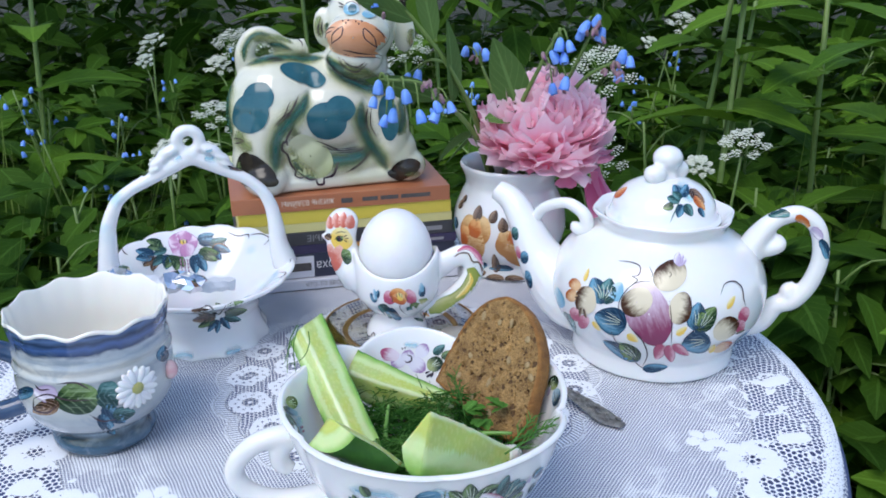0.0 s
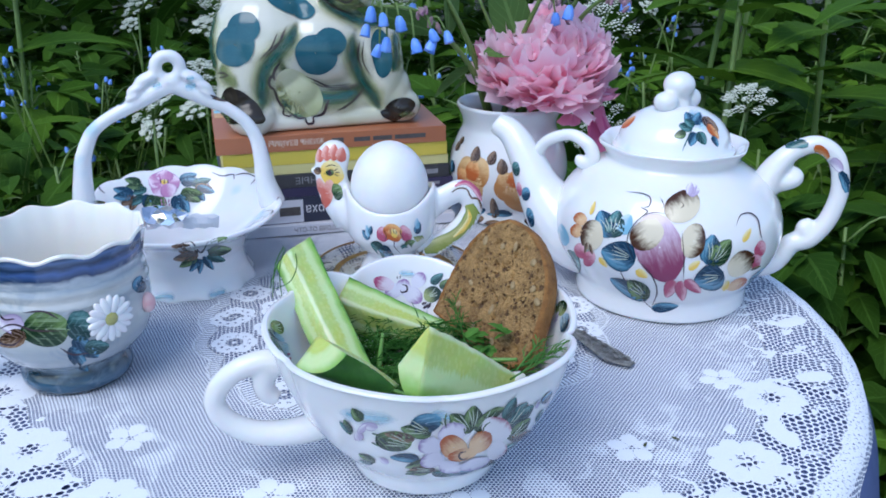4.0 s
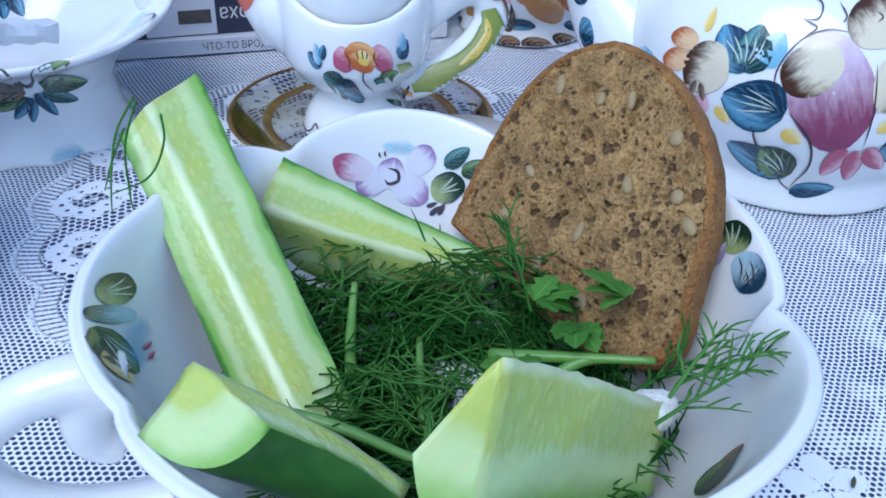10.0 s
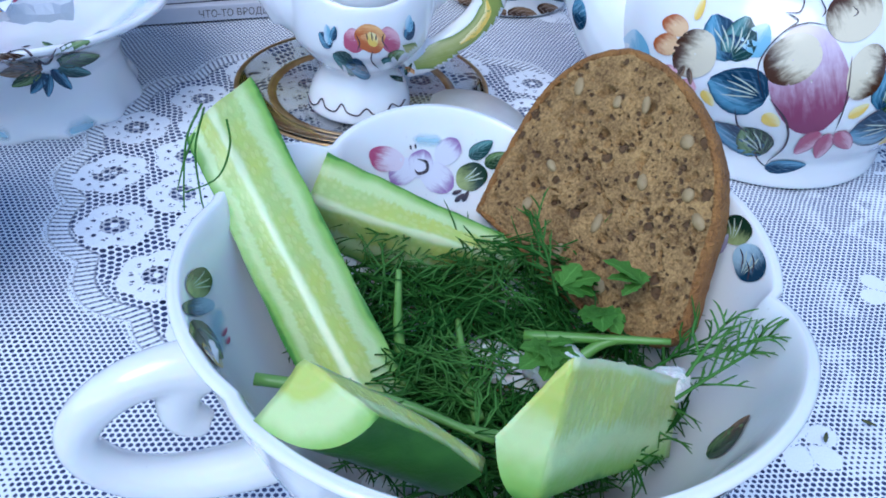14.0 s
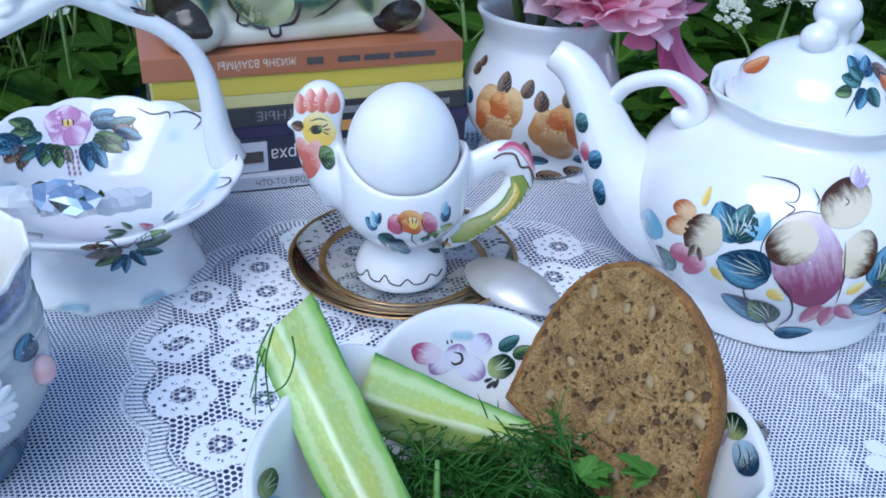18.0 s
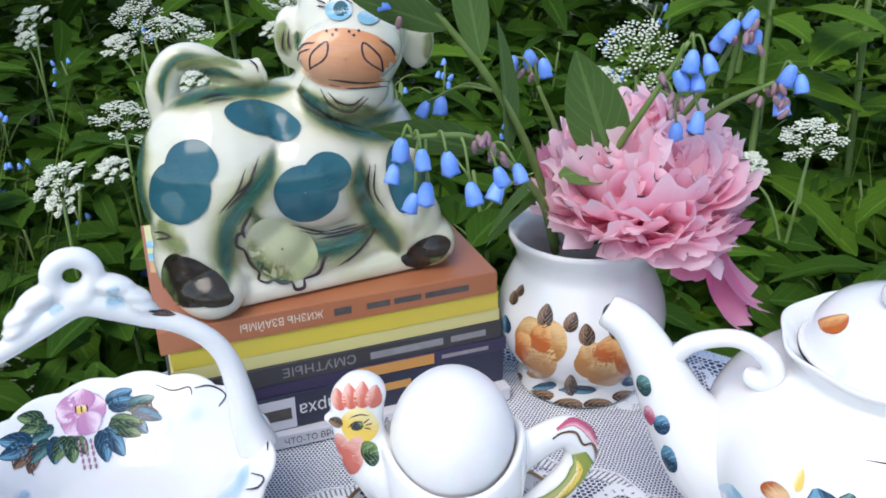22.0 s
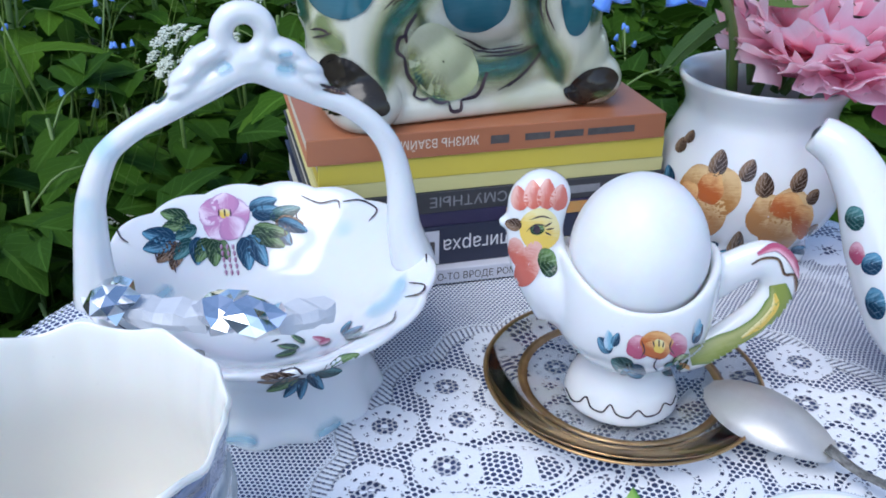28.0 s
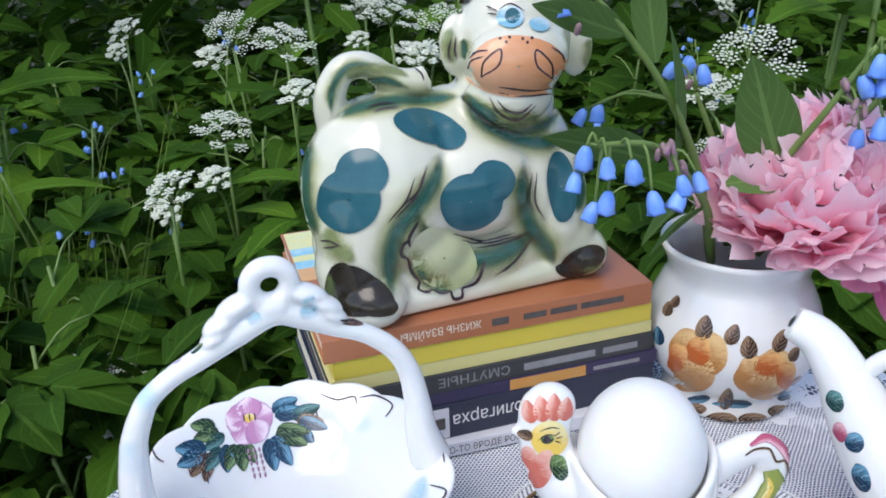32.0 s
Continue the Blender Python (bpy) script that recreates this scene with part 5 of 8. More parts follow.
def inside_cup(p, loose=0.0):
    """True where a point lies within the cup's wall, or above its rim."""
    return p.z > 0.061 or math.hypot(p.x - BOWL[0], p.y - BOWL[1]) < 0.031 + loose + 0.68 * max(0.0, p.z - 0.019)


def dill_thread(bm, p, d, ln, w, rnd, sag=0.5, root=None):
    """One curved, tapering thread of a dill leaf; returns its line."""
    bend = Vector((rnd.uniform(-1, 1), rnd.uniform(-1, 1), rnd.uniform(-1, 1))) * 0.32
    line = [p + (d * u + bend * u * u * 0.8 + Vector((0, 0, -sag * u * u * 0.6))) * ln for u in (0, 0.35, 0.7, 1.0)]
    if not inside_cup(line[-1]) or not inside_cup(line[2]):
        return None
    s = d.orthogonal().normalized()
    t = d.cross(s)
    rings = [[bm.verts.new(c + (s * math.cos(k * 2.094) + t * math.sin(k * 2.094)) * ww) for k in range(3)] for c, ww in zip(line, (w, w * 0.95, w * 0.8, w * 0.3))]
    for a, b in zip(rings, rings[1:]):
        for k in range(3):
            bm.faces.new((a[k], a[(k + 1) % 3], b[(k + 1) % 3], b[k])).smooth = True
    if root:
        bm.faces.new((root, rings[0][0], rings[0][1]))
    return line, [r[0] for r in rings]


def dill_frond(bm, at, yaw, pitch, length, rnd, bushy=1.0):
    """A feathery frond: a stem with paired branches that fork into threads."""
    d = Euler((0, -pitch, yaw)).to_matrix() @ Vector((1, 0, 0))
    made = dill_thread(bm, Vector(at), d, length, 0.00046, rnd, 0.25)
    if not made:
        return
    line, knots = made
    for i in range(6):
        u = 0.25 + 0.75 * i / 6
        k = min(int(u * 3), 2)
        p = line[k].lerp(line[k + 1], u * 3 - k)
        for sg in (-1, 1):
            if rnd.random() > bushy:
                continue
            e = (d * 1.1 + d.cross(Vector((0, 0, 1))).normalized() * sg * rnd.uniform(0.5, 1.0) + Vector((0, 0, rnd.uniform(-0.3, 0.6)))).normalized()
            ln = length * rnd.uniform(0.30, 0.60) * (1.15 - 0.5 * u)
            b = dill_thread(bm, p, e, ln, 0.00028, rnd, 0.5, knots[k])
            if b:
                for q in (1, 2):
                    e2 = (e + Vector((rnd.uniform(-1, 1), rnd.uniform(-1, 1), rnd.uniform(-0.5, 0.7))) * 0.7).normalized()
                    dill_thread(bm, b[0][q], e2, ln * rnd.uniform(0.45, 0.85), 0.00024, rnd, 0.5, b[1][q])


rnd = random.Random(11)
bm = bmesh.new()
for i in range(330):
    a, r = rnd.uniform(0, 6.28), 0.0415 * rnd.random() ** 0.42
    x, y = BOWL[0] + r * math.cos(a), BOWL[1] + r * math.sin(a)
    if math.hypot(x - 0.000, y - 0.325) < 0.009:
        continue
    dill_frond(bm, (x, y, 0.023 + 0.009 * rnd.random() + r * 0.26), rnd.uniform(0, 6.28), rnd.uniform(-0.2, 0.35), rnd.uniform(0.016, 0.028), rnd)
dill = part("chopped_dill", bm, DILL_SHADED)
tagged(dill, "heap of fresh green dill in the soup cup", "dill", kind="stuff")
for i in range(44):
    a, r = rnd.uniform(0, 6.28), 0.038 * math.sqrt(rnd.random())
    x, y = BOWL[0] + r * math.cos(a), BOWL[1] + r * math.sin(a)
    if math.hypot(x - 0.001, y - 0.320) < 0.010:
        continue
    bm = bmesh.new()
    dill_frond(bm, (x, y, 0.032 + 0.006 * rnd.random() + r * 0.18), rnd.uniform(0, 6.28), rnd.uniform(-0.1, 0.35), rnd.uniform(0.018, 0.030), rnd, 0.8)
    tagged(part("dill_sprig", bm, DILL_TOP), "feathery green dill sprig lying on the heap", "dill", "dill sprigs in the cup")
for i in range(16):
    a, r = radians(-62 + 3.6 * i + rnd.uniform(-4, 4)), rnd.uniform(0.034, 0.042)
    bm = bmesh.new()
    dill_frond(bm, (BOWL[0] + r * math.cos(a), BOWL[1] + r * math.sin(a), 0.040 + 0.007 * rnd.random()), rnd.uniform(-2.6, 1.0), rnd.uniform(-0.1, 0.45), rnd.uniform(0.014, 0.022), rnd, 0.9)
    tagged(part("dill_sprig", bm, DILL_SHADED), "dill sprig by the cup wall, in the shaded green", "dill", "dill sprigs in the cup")
for at, yaw, pt, ln in (((0.025, 0.305, 0.050), 0.35, 0.45, 0.019), ((0.028, 0.309, 0.052), 0.75, 0.6, 0.017), ((0.030, 0.312, 0.052), 0.2, 0.4, 0.018), ((0.010, 0.340, 0.046), 2.0, 0.9, 0.018)):
    bm = bmesh.new()
    dill_frond(bm, at, yaw, pt, ln, rnd, 0.75)
    tagged(part("dill_sprig", bm, DILL_TOP), "feathery dill sprig reaching over the cup rim", "dill", "dill sprigs in the cup")
hang = bmesh.new()
for line in (((-0.0655, 0.3605, 0.0812), (-0.0684, 0.3555, 0.0760), (-0.0690, 0.3500, 0.0690), (-0.0692, 0.3478, 0.0634)), ((-0.0606, 0.3590, 0.0785), (-0.0600, 0.3560, 0.0740), (-0.0625, 0.3517, 0.0690), (-0.0695, 0.3500, 0.0662)),
             ((-0.0650, 0.3600, 0.0806), (-0.0668, 0.3545, 0.0740), (-0.0660, 0.3500, 0.0660), (-0.0655, 0.3490, 0.0630)), ((-0.0668, 0.3560, 0.0770), (-0.0690, 0.3530, 0.0720), (-0.0705, 0.3500, 0.0670))):
    tube(line, [0.00026, 0.00024, 0.00014], 5, 14, 1.0, hang)
tagged(part("dill_sprig", hang, DILL_TOP), "few dark dill threads hanging from the cucumber tip", "dill", "dill sprigs in the cup")
bm = bmesh.new()
for i in range(60):
    a, r = rnd.uniform(0, 6.28), 0.036 * math.sqrt(rnd.random())
    blob((BOWL[0] + r * math.cos(a), BOWL[1] + r * math.sin(a), 0.020 + 0.008 * rnd.random() + 0.05 * r), [rnd.uniform(0.003, 0.007) for _ in range(3)], bm, None, 8, 6)
curd = part("curd_cheese", bm, CURD)
tagged(curd, "crumbly white curd cheese under the dill", "cheese", kind="stuff")
for (x, y, z), size in (((-0.0045, 0.3330, 0.0310), 0.008), ((0.0010, 0.3260, 0.0345), 0.0075), ((0.0065, 0.3210, 0.0430), 0.0065), ((0.0275, 0.3140, 0.0445), 0.0050), ((-0.0140, 0.3400, 0.0300), 0.0060)):
    bm = blob((0, 0, 0), (size, size * 0.85, size * 0.7), None, None, 24, 16)
    for v in bm.verts:
        q = v.co * 260 + Vector((x, y, z)) * 900
        v.co *= 1 + 0.22 * noise.noise(q) + 0.12 * noise.noise(q * 3)
    lump = part("curd_lump", bm, CURD)
    lump.matrix_basis = pose(x, y, z)
    tagged(lump, "crumbly lump of white curd cheese in the dill", "cheese", "curd lumps in the cup")


STALK = plain("herb_stalk", (0.10, 0.24, 0.035), (0.18, 0.34, 0.08), rough=0.35, scale=90)
PARSLEY = leafy("parsley_leaf", (0.045, 0.16, 0.018), (0.14, 0.32, 0.06), vein=0.3, through=0.35)
for a, m, z in (((-0.0540, 0.3158, 0.0470), (-0.0300, 0.3120, 0.0450), (-0.0100, 0.3000, 0.0455)), ((0.0010, 0.3295, 0.0440), (0.0150, 0.3245, 0.0475), (0.0290, 0.3205, 0.0500)), ((-0.0250, 0.3300, 0.0390), (-0.0252, 0.3380, 0.0420), (-0.0246, 0.3480, 0.0470)),
                ((-0.0110, 0.3100, 0.0400), (-0.0120, 0.3220, 0.0400), (-0.0118, 0.3390, 0.0400)), ((0.0100, 0.3215, 0.0440), (0.0170, 0.3235, 0.0475), (0.0260, 0.3220, 0.0490)), ((-0.0150, 0.3040, 0.0440), (-0.0050, 0.3020, 0.0440), (0.0050, 0.3040, 0.0430))):
    st = part("herb_stalk", tube([a, m, z], [0.0013, 0.0011, 0.0007], 7, 14), STALK)
    tagged(st, "thin green herb stalk lying on the dill", "herb", "herb stalks in the cup")
for k, (x, y, z, yaw) in enumerate(((0.0100, 0.3384, 0.0500, 0.3), (0.0260, 0.3340, 0.0540, 2.4), (0.0172, 0.3310, 0.0500, -1.9), (0.0055, 0.3215, 0.0470, -2.6), (0.0040, 0.3225, 0.0475, -1.1))):
    pl = thing("parsley_sprig", (x, y, z), "flat green parsley leaf lying on the dill", "herb", "parsley in the cup")
    for off, ln in ((-1.1, 0.0055), (-0.5, 0.0075), (0.0, 0.0095), (0.55, 0.0075), (1.15, 0.0055)):
        lf = bmesh.new()
        leaf_into(lf, aim((0, 0, 0), yaw + off, 0.25 + 0.2 * math.sin(k + off * 3), 0.3 * math.sin(k)), ln, ln * 0.62, 0.25, 0.25, 7, 0.22, 1.2)
        part("leaflet", lf, PARSLEY, pl)

# ---- plants ----
def stem_to(bm, pts, r0, r1, n=6, steps=10):
    tube(pts, [r0, r1], n, steps, 1.0, bm)


def herb_plant(seed, height, leaves, size, lobes=3):
    """A leafy herb: bending stem, compound leaves in threes, toothed."""
    rnd = random.Random(seed)
    st, lf = bmesh.new(), bmesh.new()
    bend = Vector((rnd.uniform(-0.12, 0.12), rnd.uniform(-0.12, 0.12), 0))
    pts = [Vector((0, 0, 0)), Vector((0, 0, height * 0.5)) + bend * 0.4, Vector((0, 0, height)) + bend]
    stem_to(st, pts, 0.004, 0.0018)
    line = spline(pts, 40)
    for i in range(leaves):
        u = 0.35 + 0.65 * (i + rnd.random()) / leaves
        p = line[min(40, int(u * 40))]
        yaw = i * 2.4 + rnd.uniform(-0.5, 0.5)
        pit = rnd.uniform(0.0, 0.6)
        d = Euler((0, -pit, yaw)).to_matrix() @ Vector((1, 0, 0))
        reach = size * rnd.uniform(0.5, 1.0) * (1.25 - 0.5 * u)
        q = p + d * reach
        stem_to(st, [p, p + d * reach * 0.5 + Vector((0, 0, 0.01)), q], 0.0014, 0.0009, 4, 5)
        ln = size * rnd.uniform(0.75, 1.1) * (1.2 - 0.45 * u)
        for k in range(lobes):
            off = (k - (lobes - 1) / 2) * 0.85
            leaf_into(lf, aim(q, yaw + off, pit * 0.4 + rnd.uniform(-0.35, 0.2), rnd.uniform(-0.4, 0.4)), ln * (1 if k == lobes // 2 else 0.8), ln * 0.46, 0.25, rnd.uniform(0.1, 0.45), 7, 0.10)
    return st, lf


def plant_thing(name, label, cat, group, st, lf, leafmat, extra=()):
    t = thing(name, (0, 0, -0.62), label, cat, group)
    part("stem", st, STEM, t)
    part("foliage", lf, leafmat, t)
    for nm, b, m in extra:
        part(nm, b, m, t)
    return t


herbs = []
for i in range(6):
    st, lf = herb_plant(40 + i, 0.54 + 0.05 * (i % 3), 15, 0.10 if i % 2 else 0.085, 5 if i % 3 == 0 else 3)
    herbs.append(plant_thing("herb_plant", "leafy green garden herb growing behind the table", "plant", "herbs behind the table", st, lf, (LEAF_MID, LEAF_DARK)[i % 2]))
rnd = random.Random(5)
count = 0
for row in range(12):
    y = 0.82 + 0.13 * row + 0.012 * row * row
    half = 0.55 + 0.5 * y
    nx = int(half * 2 / (0.095 + 0.012 * row))
    for k in range(nx):
        x = -half + 2 * half * (k + rnd.random() * 0.9) / nx
        yy = y + rnd.uniform(-0.07, 0.07)
        if math.hypot(x - TABLE[0], yy - TABLE[1]) < 0.37:
            continue
        s = rnd.uniform(0.85, 1.15)
        src = herbs[rnd.randrange(6)]
        m = pose(x, yy, -0.62 - 0.06 * rnd.random() - 0.05 * (row < 2), rnd.uniform(-6, 6), rnd.uniform(-6, 6), rnd.uniform(0, 360))
        if count < 6:
            herbs[count].matrix_basis = m
        else:
            copy_thing(src, m)
        count += 1
for sx in (-1, 1):
    for k in range(26):
        x = TABLE[0] + sx * rnd.uniform(0.42, 1.1)
        copy_thing(herbs[rnd.randrange(6)], pose(x, rnd.uniform(0.15, 0.85), -0.66 - 0.1 * rnd.random(), rnd.uniform(-6, 6), rnd.uniform(-6, 6), rnd.uniform(0, 360)))


def umbel_head(bm, st, at, size, rnd):
    """A flat head of rays, each with a little cluster of florets."""
    at = Vector(at)
    tilt = Euler((rnd.uniform(0.25, 0.75), rnd.uniform(-0.35, 0.35), 0)).to_matrix()
    for i in range(15):
        a, r = i * 2.4, size * math.sqrt((i + 0.5) / 15)
        tip = at + tilt @ Vector((r * math.cos(a), r * math.sin(a), 0.45 * size - 0.75 * r * r / size))
        stem_to(st, [at - Vector((0, 0, size * 0.5)), (at + tip) / 2 - Vector((0, 0, 0.004)), tip], 0.0006, 0.0004, 3, 3)
        for j in range(18):
            b, q = j * 2.4, 0.0064 * math.sqrt((j + 0.5) / 18) * size / 0.027
            c = tip + tilt @ Vector((q * math.cos(b), q * math.sin(b), 0.003 - 40 * q * q + rnd.uniform(-0.0012, 0.0012)))
            bmesh.ops.create_icosphere(bm, subdivisions=1, radius=rnd.uniform(0.0008, 0.0014), matrix=Matrix.Translation(c) @ Matrix.Diagonal((1.3, 1.3, 0.7, 1)))


def umbel_plant(seed, height, size):
    rnd = random.Random(seed)
    st, fl, lf = bmesh.new(), bmesh.new(), bmesh.new()
    top = Vector((rnd.uniform(-0.04, 0.04), rnd.uniform(-0.04, 0.04), height))
    stem_to(st, [(0, 0, 0), (top.x * 0.3, top.y * 0.3, height * 0.5), top - Vector((0, 0, size * 0.5))], 0.0035, 0.0014)
    umbel_head(fl, st, top, size, rnd)
    a = rnd.uniform(0, 6.28)
    s = top + Vector((0.05 * math.cos(a), 0.05 * math.sin(a), -0.035))
    stem_to(st, [top - Vector((0, 0, 0.14)), (top + s) / 2 - Vector((0, 0, 0.05)), s - Vector((0, 0, size * 0.3))], 0.0018, 0.001)
    fl2 = bmesh.new()
    umbel_head(fl2, st, s, size * 0.6, rnd)
    for i in range(6):
        y = rnd.uniform(0, 6.28)
        for k in (-0.8, 0, 0.8):
            leaf_into(lf, aim((0.02 * math.cos(y), 0.02 * math.sin(y), height * rnd.uniform(0.45, 0.8)), y + k, 0.3), 0.075, 0.035, 0.2, 0.4, 7, 0.1)
    return st, lf, fl, fl2


umbels = []
for i in range(3):
    st, lf, fl, fl2 = umbel_plant(70 + i, 0.66, 0.025 + 0.004 * i)
    umbels.append(plant_thing("goutweed", "goutweed plant with flat white flower heads", "plant", "goutweed behind the table", st, lf, LEAF_MID, (("flower_head", smooth(fl), UMBEL), ("side_flower_head", smooth(fl2), UMBEL))))
spots = [(-0.326, 1.0, 0.0), (-0.28, 1.10, 0.01), (0.192, 0.90, 0.10), (0.293, 0.95, 0.02), (-0.199, 1.06, 0.10), (-0.27, 1.30, 0.07), (-0.42, 0.95, -0.14), (-0.10, 1.15, 0.11), (-0.02, 1.3, 0.07),
         (0.36, 1.5, 0.08), (-0.15, 1.5, 0.06), (0.21, 1.0, -0.02), (-0.5, 1.5, 0.05), (-0.34, 0.86, -0.12)]
for i, (x, y, z) in enumerate(spots):
    m = pose(x, y, z - 0.66, 0, 0, (i * 77) % 70 - 35)
    if i < 3:
        umbels[i].matrix_basis = m
    else:
        copy_thing(umbels[i % 3], m)

# dense undergrowth between the plants
rnd = random.Random(21)
bm = bmesh.new()
for i in range(7000):
    y = 0.80 + 2.2 * rnd.random() ** 1.6
    x = rnd.uniform(-1, 1) * (0.6 + 0.5 * y)
    if math.hypot(x - TABLE[0], y - TABLE[1]) < 0.33:
        continue
    top = -0.10 + 0.06 * noise.noise(Vector((x * 3, y * 3, 0))) + 0.02 * y
    z = top - 0.40 * rnd.random() ** 1.5
    ln = rnd.uniform(0.04, 0.09)
    leaf_into(bm, aim((x, y, z), rnd.uniform(0, 6.28), rnd.uniform(-0.5, 0.5), rnd.uniform(-0.6, 0.6)), ln, ln * rnd.uniform(0.4, 0.55), 0.25, rnd.uniform(0.1, 0.5), 4)
for i in range(2200):
    sx = rnd.choice((-1, 1))
    x, y = TABLE[0] + sx * rnd.uniform(0.36, 1.0), rnd.uniform(0.1, 0.85)
    ln = rnd.uniform(0.05, 0.09)
    leaf_into(bm, aim((x, y, -0.18 - 0.35 * rnd.random()), rnd.uniform(0, 6.28), rnd.uniform(-0.5, 0.5), rnd.uniform(-0.6, 0.6)), ln, ln * 0.5, 0.25, rnd.uniform(0.1, 0.5), 4)
for i in range(5200):
    y = rnd.uniform(1.9, 3.2)
    x, ln = rnd.uniform(-1, 1) * (0.7 + 0.6 * y), rnd.uniform(0.07, 0.13)
    z = -0.35 + (0.75 + 0.35 * (y - 1.9)) * rnd.random() + 0.10 * noise.noise(Vector((x * 2, y, 0)))
    leaf_into(bm, aim((x, y, z), rnd.uniform(0, 6.28), rnd.uniform(-0.6, 0.5), rnd.uniform(-0.6, 0.6)), ln, ln * rnd.uniform(0.35, 0.55), 0.25, rnd.uniform(0.1, 0.5), 4)
under_growth = part("undergrowth", bm, LEAF_DARK)
tagged(under_growth, "dense dark green undergrowth around the table", "foliage", kind="stuff")


# ---- painting on glaze ----
class Brush:
    """Lays thin painted shapes on a surface, drawn on a sheet seen from one standpoint (1000 sheet units = 0.637 of the distance)."""

    def __init__(self, stand, targets, lift=0.00022):
        from mathutils.bvhtree import BVHTree
        bpy.context.view_layer.update()
        self.m, self.lift, self.count = pose(*stand), lift, 0
        verts, polys = [], []
        for ob in targets:
            base = len(verts)
            verts += [ob.matrix_world @ v.co for v in ob.data.vertices]
            polys += [[base + i for i in p.vertices] for p in ob.data.polygons]
        self.tree = BVHTree.FromPolygons(verts, polys)
        self.verts, self.faces, self.kinds, self.mats, self.kind = [], [], [], [], "stroke"

    def at(self, u, v):
        way = (self.m.to_3x3() @ Vector(((u - 784) / 1569, (441 - v) / 1569, -1))).normalized()
        place, normal, _, _ = self.tree.ray_cast(self.m.translation, way)
        if place is None:
            return None
        return place + normal * (self.lift + 0.000004 * self.count)

    def sheet(self, rows, mat):
        """rows of (u, v, s, t)."""
        self.count += 1
        grid = []
        for row in rows:
            line = []
            for u, v, s, t in row:
                p = self.at(u, v)
                if p is None:
                    line.append(None)
                else:
                    line.append(len(self.verts))
                    self.verts.append((p, (s, t)))
            grid.append(line)
        for a, b in zip(grid, grid[1:]):
            for k in range(len(a) - 1):
                q = (a[k], a[k + 1], b[k + 1], b[k])
                if None in q or max((self.verts[i][0] - self.verts[q[0]][0]).length for i in q) > 0.009:
                    continue
                self.faces.append(q)
                self.mats.append(mat)
                self.kinds.append((self.kind, self.count))

    def petal(self, u, v, length, width, deg, mat, bend=0.0, fat=0.75):
        self.kind = "leaf"
        a = radians(deg)
        length, width = length * 1.1, width * 1.22
        rows = []
        for i in range(8):
            s = i / 7
            b = a + bend * (s - 0.3)
            cu, cv = u + length * s * math.cos(b), v - length * s * math.sin(b)
            w = width * 0.5 * max(0.03, math.sin(math.pi * min(0.985, s ** fat * 0.95 + 0.035)) ** 0.62)
            rows.append([(cu + w * t * -math.sin(b), cv - w * t * math.cos(b), s, 0.5 + 0.5 * t) for t in (-1, -0.5, 0, 0.5, 1)])
        self.sheet(rows, mat)

    def spot(self, u, v, ru, rv, mat, turn=0.0, wobble=0.0):
        self.kind = "petal"
        c, s = math.cos(radians(turn)), math.sin(radians(turn))
        rows = []
        n = 5 + int(max(ru, rv) / 7)
        for r in [0.03 + 0.97 * i / n for i in range(n + 1)]:
            line = []
            for k in range(29):
                a = 2 * math.pi * k / 28
                rr = r * (1 + wobble * noise.noise(Vector((math.cos(a) * 1.3 + u, math.sin(a) * 1.3 + v, 0))))
                x, y = ru * rr * math.cos(a), rv * rr * math.sin(a)
                line.append((u + x * c - y * s, v - x * s - y * c, 0.5 + 0.5 * math.cos(a) * r, 0.5 + 0.45 * math.sin(a) * r))
            rows.append(line)
        self.sheet(rows, mat)

    def line(self, pts, width, mat, ends=0.15):
        self.kind = "line" if width < 6 else "band"
        n, m = 7 * len(pts), 4 + 2 * int(width / 9)
        path = spline([(u, v, 0) for u, v in pts], n)
        rows = []
        for i, p in enumerate(path):
            d = (path[min(i + 1, n)] - path[max(i - 1, 0)]).normalized()
            s = i / n
            w = width * 0.5 * (ends + (1 - ends) * min(1, 4 * s, 4 * (1 - s)))
            rows.append([(p.x - d.y * w * t, p.y + d.x * w * t, s, 0.5 + 0.5 * t) for t in [2 * j / m - 1 for j in range(m + 1)]])
        self.sheet(rows, mat)

    def flower(self, u, v, reach, n, mat, wide=0.8, turn=0.0, squash=1.0):
        for k in range(n):
            a = 360 * k / n + turn
            e = reach * (1 - (1 - squash) * abs(math.sin(radians(a))))
            self.petal(u, v, e, reach * wide, a, mat, 0.0, 1.25)

    def fill(self, bm, inverse, slots):
        """Add the shapes to a bmesh; slots collects the materials in use."""
        uv = bm.loops.layers.uv.verify()
        vs = [bm.verts.new(inverse @ p) for p, _ in self.verts]
        for q, mat in zip(self.faces, self.mats):
            if mat not in slots:
                slots.append(mat)
            f = bm.faces.new([vs[i] for i in q])
            f.smooth, f.material_index = True, slots.index(mat)
            for lp, i in zip(f.loops, q):
                lp[uv].uv = self.verts[i][1]
        bmesh.ops.delete(bm, geom=[v for v in bm.verts if not v.link_faces], context="VERTS")

